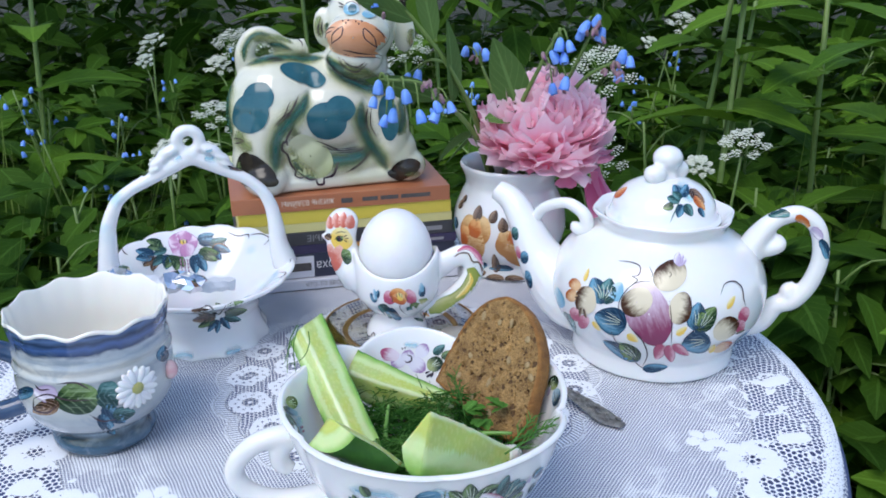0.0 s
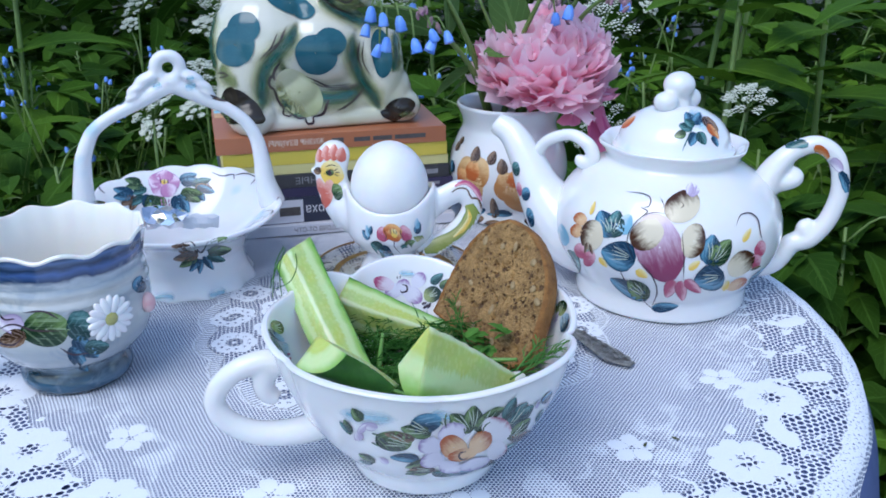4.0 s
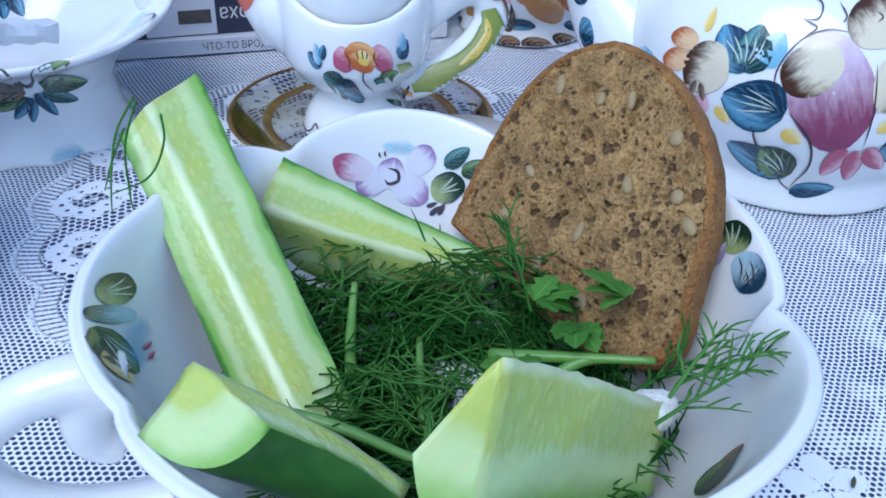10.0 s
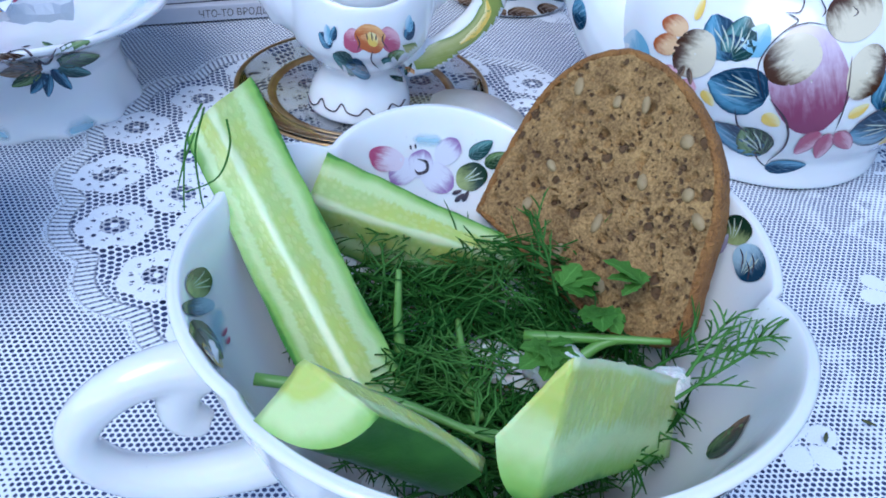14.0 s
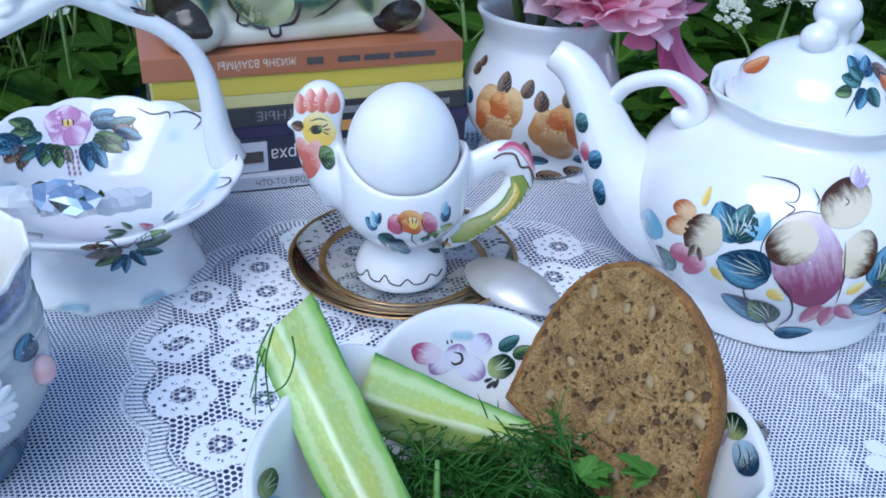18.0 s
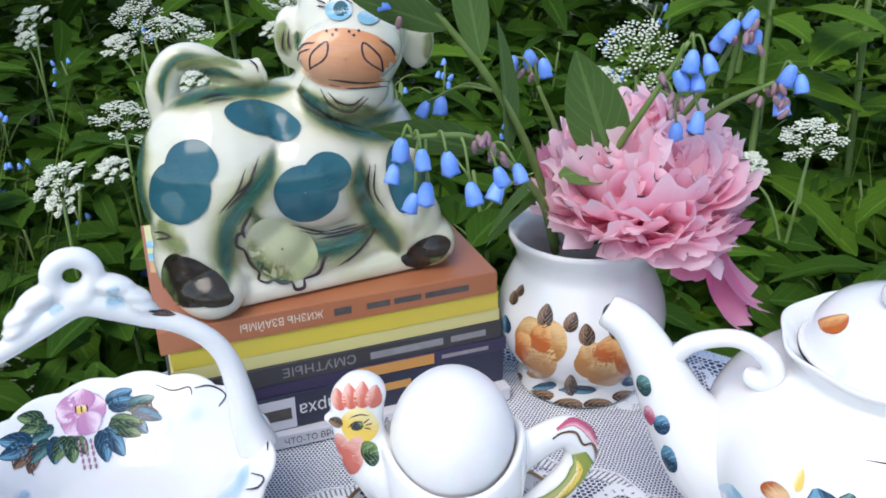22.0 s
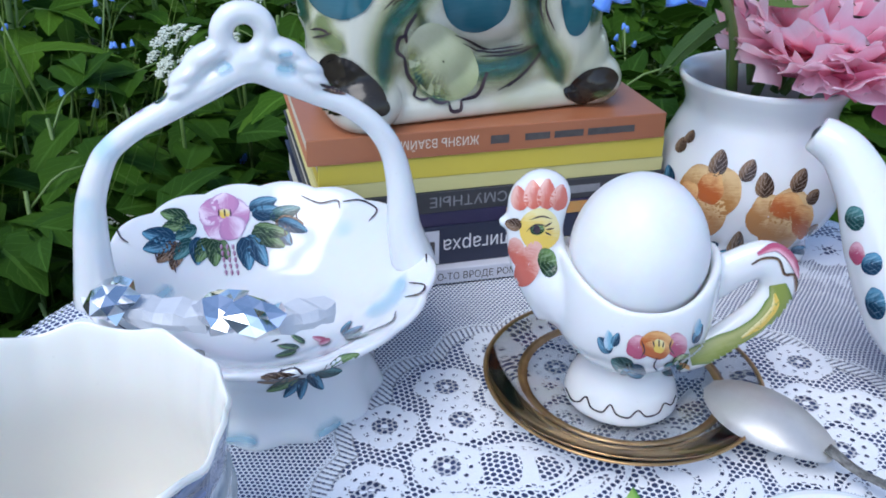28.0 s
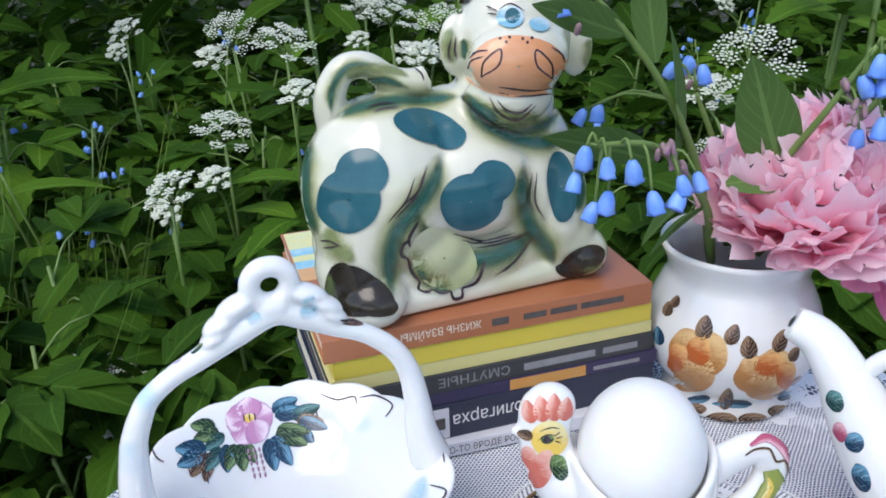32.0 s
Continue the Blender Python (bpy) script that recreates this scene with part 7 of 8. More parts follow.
# basket dish
b = Brush(STAND_F, [basket_body])
for u, v, ln, w, d, m in ((345, 425, 42, 22, 170, GREEN_P), (350, 432, 44, 22, 192, GREEN_P), (360, 440, 40, 20, 210, TEAL_P), (450, 410, 46, 22, 20, BLUE_P), (455, 418, 50, 24, 5, BLUE_P), (485, 425, 50, 22, 18, TEAL_P), (495, 432, 44, 22, -5, BROWN_P), (492, 440, 40, 22, -45, BLUE_P), (500, 430, 48, 20, -20, BLUE_P), (325, 460, 52, 26, 172, BLUE_P), (325, 465, 52, 26, 195, BLUE_P),
                          (328, 468, 44, 22, 225, BROWN_P), (332, 468, 44, 22, 255, BROWN_P), (352, 462, 42, 22, 230, TEAL_P), (362, 458, 44, 24, 270, BLUE_P), (380, 460, 42, 24, 245, GREEN_P), (388, 460, 44, 24, 275, GREEN_P), (396, 462, 36, 20, 300, GREEN_P), (440, 458, 52, 26, -80, BLUE_P), (448, 455, 56, 26, -58, BLUE_P), (455, 448, 56, 24, -25, GREEN_P), (458, 442, 54, 22, -10, GREEN_P)):
    b.petal(u, v, ln, w, d, m)
b.flower(408, 424, 42, 5, MAUVE_P, 1.0, 18, 0.9)
b.spot(408, 418, 10, 8, YELLOW_P)
for x in (398, 408, 418):
    b.line(((x, 410), (x + 1, 424)), 3, LINE_P)
for i in range(5):
    for x in (402, 412, 422):
        b.petal(x + i * 2, 470 + i * 11, 9, 4, -85, PLUM_P)
for u, v in ((325, 510), (322, 520), (290, 500), (520, 470), (510, 458), (530, 430)):
    b.line(((u, v - 14), (u + 3, v)), 2.4, LINE_P)
for p in (((540, 388), (570, 400), (600, 396), (605, 410)), ((610, 398), (640, 396), (668, 412), (655, 432)), ((735, 495), (750, 490), (752, 505)), ((225, 440), (232, 460), (245, 470)), ((715, 565), (740, 560), (748, 545), (722, 540)), ((640, 630), (690, 610), (700, 590)),
          ((225, 610), (260, 630), (295, 630), (330, 652), (370, 656), (372, 670))):
    b.line(p, 3, LINE_P, 0.5)
for u, v, ln, w, d, m in ((535, 650, 34, 9, 175, GREEN_P), (530, 656, 34, 8, 195, GREEN_P), (585, 640, 26, 9, 165, PINK_P), (588, 636, 20, 8, 205, PINK_P), (610, 630, 34, 9, 25, BLUE_P), (612, 634, 36, 8, 8, TEAL_P), (606, 626, 26, 8, 50, BLUE_P), (545, 642, 26, 8, 150, GREEN_P)):
    b.petal(u, v, ln, w, d, m)
for p, w in ((((250, 600), (300, 560), (320, 540)), 40), (((640, 600), (690, 570), (720, 520)), 40), (((190, 590), (200, 560)), 30)):
    b.line(p, w, SKY_SPRAY)
b.done(basket)
b = Brush(STAND_A, [basket_body])
for u, v, ln, w, d, m in ((382, 556, 40, 12, 172, BROWN_P), (382, 560, 38, 12, 190, BROWN_P), (380, 564, 30, 11, 208, GREEN_P), (384, 566, 24, 10, 232, BLUE_P), (396, 552, 36, 13, 28, GREEN_P), (398, 556, 36, 13, 12, GREEN_P), (396, 562, 28, 11, -8, TEAL_P), (390, 562, 24, 10, -50, BLUE_P), (386, 566, 22, 9, -95, BLUE_P)):
    b.petal(u, v, ln, w, d, m)
b.line(((350, 548), (370, 542), (386, 556), (400, 540)), 2.5, LINE_P)
b.line(((300, 632), (330, 628), (345, 634)), 20, SKY_SPRAY)
b.line(((395, 628), (415, 622), (430, 615)), 26, SKY_SPRAY)
b.done(basket)
bask_handle = next(o for o in basket.children if o.name.startswith("handle"))
b = Brush(STAND_F, [bask_handle])
for p, w in ((((395, 190), (415, 180), (425, 172)), 34), (((495, 175), (515, 182), (535, 172)), 40), (((500, 160), (530, 155)), 22)):
    b.line(p, w, SKY_SPRAY)
for u, v, ln, w, d, m in ((572, 206, 34, 5, -20, LINE_P), (576, 214, 36, 6, -14, BROWN_P), (590, 212, 26, 5, -24, LINE_P), (295, 240, 26, 8, 40, GREEN_P), (262, 256, 20, 6, 35, LILAC_P), (232, 272, 18, 5, 45, BROWN_P), (205, 300, 18, 4, 60, LILAC_P)):
    b.petal(u, v, ln, w, d, m)
b.done(bask_handle)

# mug
b = Brush(STAND_A, [mug_body])
b.spot(138, 706, 40, 28, GREEN_P, 0, 0.1)
b.spot(192, 700, 22, 26, TEAL_P, 0, 0.15)
for u, v, ln, w, d, m in ((102, 700, 40, 26, 170, LILAC_P), (105, 715, 44, 24, 195, BROWN_P), (180, 722, 44, 24, -30, BLUE_P), (175, 735, 40, 20, -50, BLUE_P), (60, 690, 36, 18, 200, BLUE_P), (285, 640, 26, 18, 80, BLUE_P), (200, 735, 36, 20, 10, TEAL_P)):
    b.petal(u, v, ln, w, d, m)
for p in (((60, 705), (85, 698), (120, 708), (165, 708)), ((60, 705), (62, 725), (85, 730), (100, 718)), ((100, 680), (135, 678), (160, 690)), ((62, 680), (72, 690), (92, 688)), ((160, 735), (180, 745), (205, 742))):
    b.line(p, 3, LINE_P)
b.done(mug)

# vase
b = Brush(STAND_E, [vase_body])
for u, v, ru, rv in ((940, 602, 28, 40), (970, 605, 32, 42), (955, 640, 32, 32), (1050, 640, 34, 34), (1085, 632, 36, 36), (1070, 660, 36, 22)):
    b.spot(u, v, ru, rv, ROSE_P, 0, 0.15)
for u, v, ru, rv in ((958, 598, 20, 26), (1078, 622, 26, 22), (925, 610, 14, 26), (1105, 640, 18, 24)):
    b.spot(u, v, ru, rv, ORANGE_P, 0, 0.2)
for u, v, ln, w, d in ((962, 580, 46, 32, 80), (1005, 588, 40, 30, 70), (1040, 612, 42, 34, 95), (1085, 600, 44, 30, 70), (1110, 615, 30, 22, 60), (908, 540, 28, 18, 80), (918, 525, 24, 16, 70), (1010, 700, 40, 28, 90), (1120, 665, 30, 22, 60), (925, 665, 26, 18, 200)):
    b.petal(u, v, ln * 0.85, w * 0.72, d, BROWN_P)
for u, v, ln, w, d in ((985, 680, 40, 12, 190), (1055, 690, 60, 12, 180), (1100, 680, 40, 12, 15), (900, 590, 30, 12, 100), (1145, 690, 34, 16, 80)):
    b.petal(u, v, ln, w, d, BLUE_P)
for u, v in ((955, 700), (1005, 716), (1058, 716), (1108, 702)):
    b.spot(u, v, 26, 11, BROWN_P, 0, 0.05)
b.done(vase)

# cow: the paint is part of the one mesh
b = Brush(STAND_G, [cow])
S, G, O, L = SPOT_P, GREEN_SPRAY, OLIVE_SPRAY, LINE_P
CONTOURS = ((((428, 320), (416, 390), (420, 450), (445, 505)), 26), (((450, 300), (510, 276), (570, 262), (640, 256), (692, 250)), 30), (((652, 345), (642, 400), (608, 452), (574, 500), (566, 560), (576, 618)), 40),
            (((612, 465), (640, 508), (690, 530), (745, 528), (790, 506), (816, 480)), 42), (((800, 350), (797, 420), (815, 470), (846, 506), (862, 540)), 36), (((690, 250), (722, 292), (780, 320), (840, 328), (884, 300)), 32),
            (((500, 266), (508, 240), (545, 226), (600, 240)), 16), (((458, 292), (458, 245), (485, 208), (540, 200)), 16), (((690, 240), (722, 276), (775, 302), (830, 300), (872, 262)), 22), (((760, 58), (800, 66), (840, 60)), 22),
            (((690, 150), (694, 190)), 14), (((893, 330), (902, 400), (894, 450)), 20))
# pale yellow-olive first, olive over it, deep teal last along the contour
for k, shade in ((2.6, YELLOW_SPRAY), (1.7, O), (1.0, G)):
    for p, w in CONTOURS:
        b.line(p, w * k, shade)
for p, w in ((((668, 130), (662, 165), (676, 198)), 44), (((912, 140), (914, 165), (905, 195)), 40), (((455, 480), (470, 520), (510, 548)), 60), (((480, 230), (500, 215), (560, 208), (600, 222)), 30), (((740, 280), (780, 292), (830, 285)), 44)):
    b.line(p, w, YELLOW_SPRAY)
    b.line(p, w * 0.7, O)
b.lift = 0.0006
b.spot(662, 532, 60, 50, UDDER_P, -30, 0.06)
b.line(((606, 510), (628, 560), (690, 584)), 64, YELLOW_SPRAY)
b.line(((608, 520), (632, 566), (690, 588)), 40, O)
b.line(((614, 545), (640, 576), (680, 586)), 18, G)
b.spot(512, 394, 46, 44, S, 0, 0.06)
b.spot(492, 440, 55, 56, S, 0, 0.06)
b.spot(628, 308, 60, 30, S, -10, 0.10)
b.spot(664, 322, 32, 26, S, -10, 0.06)
b.spot(742, 402, 42, 36, S, 25, 0.06)
b.spot(706, 436, 55, 48, S, 12, 0.06)
b.spot(866, 402, 26, 60, S, 8, 0.08)
b.spot(522, 592, 62, 30, HOOF_P, -34, 0.06)
b.spot(482, 586, 26, 40, HOOF_P, 0, 0.06)
b.spot(540, 618, 40, 20, HOOF_P, -8, 0.06)
b.spot(506, 614, 52, 24, HOOF_P, -6, 0.05)
b.line(((462, 560), (468, 600), (490, 634)), 22, O)
b.spot(908, 524, 40, 22, HOOF_P, 24, 0.05)
b.spot(884, 540, 24, 13, HOOF_P, 0, 0.05)
b.line(((905, 540), (930, 538), (948, 526)), 16, O)
b.spot(782, 206, 86, 52, MUZZLE_P, 0, 0.05)
b.spot(768, 120, 23, 21, PALEBLUE_P, 0)
b.spot(772, 118, 13, 15, S, 0)
b.spot(818, 132, 18, 14, PALEBLUE_P, 0)
for u, t in ((736, 1), (826, -1)):
    b.line(((u - 16 * t, 222), (u - 12 * t, 198), (u + 14 * t, 178), (u + 12 * t, 204), (u - 16 * t, 222)), 3.5, L, 0.8)
for p in (((748, 246), (790, 254), (850, 246)), ((750, 238), (800, 242), (846, 238)), ((735, 256), (752, 282), (785, 292), (815, 268)), ((748, 262), (766, 278), (790, 280), (808, 266)), ((748, 106), (768, 96), (792, 108)), ((728, 100), (746, 108)), ((730, 112), (746, 114)),
          ((560, 476), (590, 440), (604, 400)), ((572, 470), (606, 432), (620, 392)), ((580, 452), (612, 420), (626, 376)), ((690, 498), (740, 502), (800, 482)), ((678, 488), (735, 496), (790, 480)), ((720, 512), (770, 500), (812, 478)), ((812, 382), (808, 420), (820, 450)), ((822, 380), (820, 425), (836, 456)),
          ((754, 556), (790, 528), (816, 490)), ((770, 548), (796, 520), (820, 486)), ((446, 508), (462, 510), (478, 518)), ((450, 520), (466, 520), (480, 516)), ((722, 190), (704, 196), (698, 212)), ((730, 180), (712, 182), (700, 192)), ((838, 172), (856, 182), (862, 196)), ((668, 150), (664, 175), (668, 188)), ((676, 150), (674, 172), (678, 184)),
          ((570, 268), (540, 272), (520, 280)), ((580, 276), (550, 280), (532, 288)), ((692, 256), (735, 296), (790, 312)), ((604, 206), (616, 214), (620, 226))):
    b.line(p, 3.2, L, 0.3)
for p in (((612, 474), (598, 500), (600, 515)), ((600, 505), (588, 512), (586, 528), (598, 534)), ((598, 534), (606, 552), (622, 570)), ((622, 570), (620, 584), (634, 590), (644, 584)), ((644, 584), (660, 590), (676, 586)), ((676, 586), (682, 598), (696, 594), (696, 580)), ((696, 580), (722, 566), (734, 534))):
    b.line(p, 5.5, L, 0.6)
for u, v in ((750, 160), (760, 166), (766, 158), (788, 160), (796, 166), (804, 158)):
    b.spot(u, v, 2.6, 2.6, L)
for p in (((752, 82), (762, 62), (784, 56)), ((776, 84), (792, 60), (812, 56)), ((806, 84), (820, 64), (842, 66))):
    b.line(p, 12, S, 0.3)
b.spot(690, 66, 16, 26, HOOF_P, 12)
b.spot(890, 70, 12, 22, HOOF_P, -12)
slots = [cow.data.materials[0]]
full = bmesh.new()
full.from_mesh(cow.data)
b.fill(full, cow.matrix_world.inverted(), slots)
full.to_mesh(cow.data)
full.free()
for m in slots[1:]:
    cow.data.materials.append(m)


# ---- printing on the books ----
def lettering(text, book, x, z, height, ink, upside=True, width=None):
    """Raised printing on a book's spine."""
    cu = bpy.data.curves.new("print", "FONT")
    cu.body, cu.size, cu.extrude = text, height * 1.4, 0.00004
    tmp = new("print", cu)
    me = bpy.data.meshes.new_from_object(tmp.evaluated_get(bpy.context.evaluated_depsgraph_get()))
    bpy.data.objects.remove(tmp)
    bm = bmesh.new()
    bm.from_mesh(me)
    bpy.data.meshes.remove(me)
    xs = [v.co.x for v in bm.verts]
    k = (width or (max(xs) - min(xs))) / (max(xs) - min(xs))
    for v in bm.verts:
        px, py = (v.co.x - min(xs)) * k, v.co.y
        v.co = Vector((x - px, -0.00068 - v.co.z, z - py)) if upside else Vector((x + px, -0.00068 - v.co.z, z + py))
    bmesh.ops.recalc_face_normals(bm, faces=bm.faces)
    return part("title", bm, ink, book)


def bar(book, x0, x1, z, h, ink, name="printed_bar"):
    return part(name, box((x1 - x0, 0.0002, h), ((x0 + x1) / 2, -0.00068, z), 0), ink, book)


lettering("ЖИЗНЬ ВЗАЙМЫ", book_brown, 0.0705, 0.0078, 0.0038, INK_CREAM, True, 0.0365)
bar(book_brown, 0.0905, 0.1015, 0.0054, 0.0030, INK_DARK)
bar(book_brown, 0.1035, 0.1165, 0.0054, 0.0030, INK_DARK)
bar(book_brown, 0.1185, 0.1400, 0.0054, 0.0030, INK_DARK)
bar(book_brown, 0.0755, 0.0835, 0.0054, 0.0036, INK_DARK, "emblem")
lettering("СМУТНЫЕ", book_black, 0.082, 0.0072, 0.0046, INK_GREY, True, 0.034)
bar(book_black, 0.089, 0.125, 0.0046, 0.0036, INK_GREY)
bar(book_black, 0.129, 0.147, 0.0046, 0.0032, INK_GREY)
bar(book_purple, 0.080, 0.118, 0.0031, 0.0054, INK_ORANGE, "orange_panel")
bar(book_purple, 0.122, 0.146, 0.0031, 0.0020, INK_GREY)
bar(book_navy, 0.022, 0.052, 0.0086, 0.0160, WHITEC, "pale_panel")
part("printed_bar", box((0.014, 0.0002, 0.006), (0.043, -0.0009, 0.0086), 0), INK_DARK, book_navy)
lettering("олигарха", book_navy, 0.088, 0.0120, 0.0066, INK_WHITE, True, 0.034)
bar(book_navy, 0.092, 0.108, 0.0110, 0.004, INK_ORANGE)
lettering("ЧТО-ТО ВРОДЕ РОМАНА", book_white, 0.046, 0.0018, 0.0034, INK_DARK, False, 0.050)
# picture printed on the top book's cover
SKY_INK = plain("sky_blue_print", (0.10, 0.42, 0.62), (0.45, 0.65, 0.70), rough=0.4, scale=130)
SUN_INK = plain("yellow_print", (0.72, 0.66, 0.25), (0.60, 0.66, 0.40), rough=0.4, scale=130)
SAND_INK = plain("sand_print", (0.66, 0.40, 0.18), (0.60, 0.34, 0.16), rough=0.4, scale=130)
for y0, y1, ink in ((0.060, 0.074, SAND_INK), (0.074, 0.083, SKY_INK), (0.083, 0.090, SUN_INK), (0.090, 0.099, SKY_INK), (0.099, 0.121, SUN_INK)):
    part("cover_picture", box((0.052, y1 - y0, 0.0002), (0.0275, (y0 + y1) / 2, 0.0111), 0), ink, book_brown)


# ---- flowers in the vase ----
def petal_mesh(seed, ln, w):
    """A ruffled peony petal, cupped, with a torn tip."""
    rnd = random.Random(seed)
    bm = bmesh.new()
    uv = bm.loops.layers.uv.verify()
    rows, bow = [], rnd.uniform(0.9, 1.7)
    for i in range(9):
        s = i / 8
        row = []
        for k in range(9):
            t = k / 4 - 1
            ww = w * 0.5 * (0.22 + 0.78 * math.sin(math.pi * min(1, 0.08 + s * 0.66)) ** 0.8)
            reach = s * (1 - 0.14 * t * t * s) + ((rnd.uniform(-0.11, 0.05) - 0.05 * (k % 2)) if i == 8 else 0)
            turn = bow * reach
            x, z = ln * math.sin(turn) / bow, ln * (1 - math.cos(turn)) / bow
            z += 0.22 * w * t * t * (1 - 0.4 * s) + 0.07 * w * math.sin(t * 6 + seed) * s * s
            row.append(bm.verts.new((x, ww * t, z)))
        rows.append(row)
    for i, (a, b) in enumerate(zip(rows, rows[1:])):
        for k in range(8):
            f = bm.faces.new((a[k], b[k], b[k + 1], a[k + 1]))
            f.smooth = True
            for lp, (s, t) in zip(f.loops, ((i, k), (i + 1, k), (i + 1, k + 1), (i, k + 1))):
                lp[uv].uv = (s / 8, t / 8)
    me = bpy.data.meshes.new("petal")
    bm.to_mesh(me)
    bm.free()
    return me


def petal_mat(name, root, mid, tip):
    m, nt, bs = nodes_of(name)
    sep = nt.nodes.new("ShaderNodeSeparateXYZ")
    link(nt, nt.nodes.new("ShaderNodeTexCoord").outputs["UV"], sep.inputs[0])
    info = nt.nodes.new("ShaderNodeObjectInfo")
    stretch = coords(nt, "UV", (2, 40, 1))
    st = noise_tex(nt, stretch, 1.0, 3)
    f = math_node(nt, "ADD", sep.outputs[0], math_node(nt, "MULTIPLY", math_node(nt, "SUBTRACT", st, 0.5), 0.35))
    col = mix_col(nt, ramp(nt, f, 0.1, 0.6), root, mid)
    col = mix_col(nt, ramp(nt, f, 0.55, 1.0), col, tip)
    col = mix_col(nt, math_node(nt, "MULTIPLY", math_node(nt, "POWER", info.outputs["Random"], 1.5), 0.65), col, tip)
    link(nt, col, bs.inputs["Base Color"])
    bs.inputs["Roughness"].default_value = 0.7
    bs.inputs["Specular IOR Level"].default_value = 0.25
    bump(nt, bs, st, 0.3, 0.0006)
    tr = nt.nodes.new("ShaderNodeBsdfTranslucent")
    link(nt, col, tr.inputs[0])
    mx = nt.nodes.new("ShaderNodeMixShader")
    mx.inputs[0].default_value = 0.55
    link(nt, bs.outputs[0], mx.inputs[1])
    link(nt, tr.outputs[0], mx.inputs[2])
    link(nt, mx.outputs[0], nt.nodes["Material Output"].inputs[0])
    return m


PETAL = petal_mat("peony_pink", (0.99, 0.22, 0.40), (0.99, 0.48, 0.63), (0.99, 0.80, 0.87))
PETAL_LOW = petal_mat("peony_magenta", (0.80, 0.13, 0.32), (0.86, 0.25, 0.44), (0.90, 0.45, 0.60))
peony = thing("peony", (0.060, 0.622, 0.085), "large pink double peony bloom with ruffled petals", "flower")
kinds = [petal_mesh(s, 0.0415, w) for s, w in ((1, 0.026), (2, 0.034), (3, 0.021), (4, 0.029), (5, 0.018))]
for me in kinds:
    me.materials.append(PETAL)
low = [petal_mesh(s, 0.046, w) for s, w in ((7, 0.034), (8, 0.030))]
for me in low:
    me.materials.append(PETAL_LOW)
rnd = random.Random(3)
core = Vector((0.0100, -0.010, 0.0200))
for i in range(210):
    h = 1 - 1.72 * (i + 0.5) / 210
    a = i * 2.39996
    d = Vector((math.cos(a) * math.sqrt(1 - h * h), math.sin(a) * math.sqrt(1 - h * h), h))
    d = (d + Vector((rnd.uniform(-1, 1), rnd.uniform(-1, 1), rnd.uniform(-1, 1))) * 0.20).normalized()
    # over the vase the low petals lie on the rim; beside it they hang free
    free = d.x * 0.85 - d.y * 0.55
    d.z = max(d.z, -0.26 - 0.55 * max(0.0, free))
    d.normalize()
    q = d.to_track_quat("X", "Z").to_matrix().to_4x4()
    inner = h > 0.1
    ob = new("petal", kinds[(2, 4, 0)[i % 3] if inner else i % 5])
    ob.parent = peony
    sc = rnd.uniform(0.70, 1.08) * (1.06 if inner else 1.0)
    ob.matrix_basis = Matrix.Translation(core + Vector((d.x * 0.012, d.y * 0.012, d.z * 0.009))) @ q @ pose(0, 0, 0, rnd.uniform(-85, 85) if inner else rnd.uniform(-40, 40), rnd.uniform(-24, 10) if inner else rnd.uniform(-10, 18), 0) @ Matrix.Diagonal((sc, sc, sc, 1))
# broad outer petals that stand round the ball and show their faces
for i in range(64):
    a = i * 2.39996
    up = radians(rnd.uniform(-28, 48))
    n = Vector((math.cos(a) * math.cos(up), math.sin(a) * math.cos(up), math.sin(up)))
    lift = (Vector((0, 0, 1)) - n * n.z + Vector((rnd.uniform(-0.7, 0.7), rnd.uniform(-0.7, 0.7), 0))).normalized()
    out = (lift + n * rnd.uniform(0.35, 1.3)).normalized()
    side = n.cross(out).normalized()
    face = out.cross(side) * (1 if i % 3 else -1)
    side = face.cross(out)
    ob = new("petal", kinds[(1, 3, 0)[i % 3]])
    ob.parent = peony
    sc = rnd.uniform(0.50, 0.85)
    ob.matrix_basis = Matrix.Translation(core + n * 0.027 - out * 0.010) @ Matrix((out, side, face)).transposed().to_4x4() @ Matrix.Diagonal((sc, sc, sc, 1))
for yaw, pit, at, sc in ((-20, -35, (0.02, -0.01, 0.012), 1), (-60, -20, (0.0, -0.012, 0.008), 1), (-128, -6, (-0.004, -0.006, 0.002), 0.62), (-160, -4, (-0.006, 0.002, 0.003), 0.62), (-96, -8, (0.0, -0.004, 0.001), 0.6), (-15, -80, (0.044, -0.014, -0.002), 1), (-40, -82, (0.041, -0.016, -0.008), 0.95), (-110, -42, (0.028, -0.030, -0.002), 0.45), (150, 20, (-0.012, 0, 0.012), 0.9)):
    ob = new("petal", low[yaw % 2])
    ob.parent = peony
    ob.matrix_basis = Matrix.Translation(at) @ Euler((0, -radians(pit), radians(yaw))).to_matrix().to_4x4() @ Matrix.Diagonal((sc, sc, sc, 1))
part("stem", tube([(0.012, 0, 0.016), (0.004, 0, -0.02), (-0.002, 0.002, -0.068)], [0.003, 0.0028, 0.0026], 8, 12), STEM, peony)


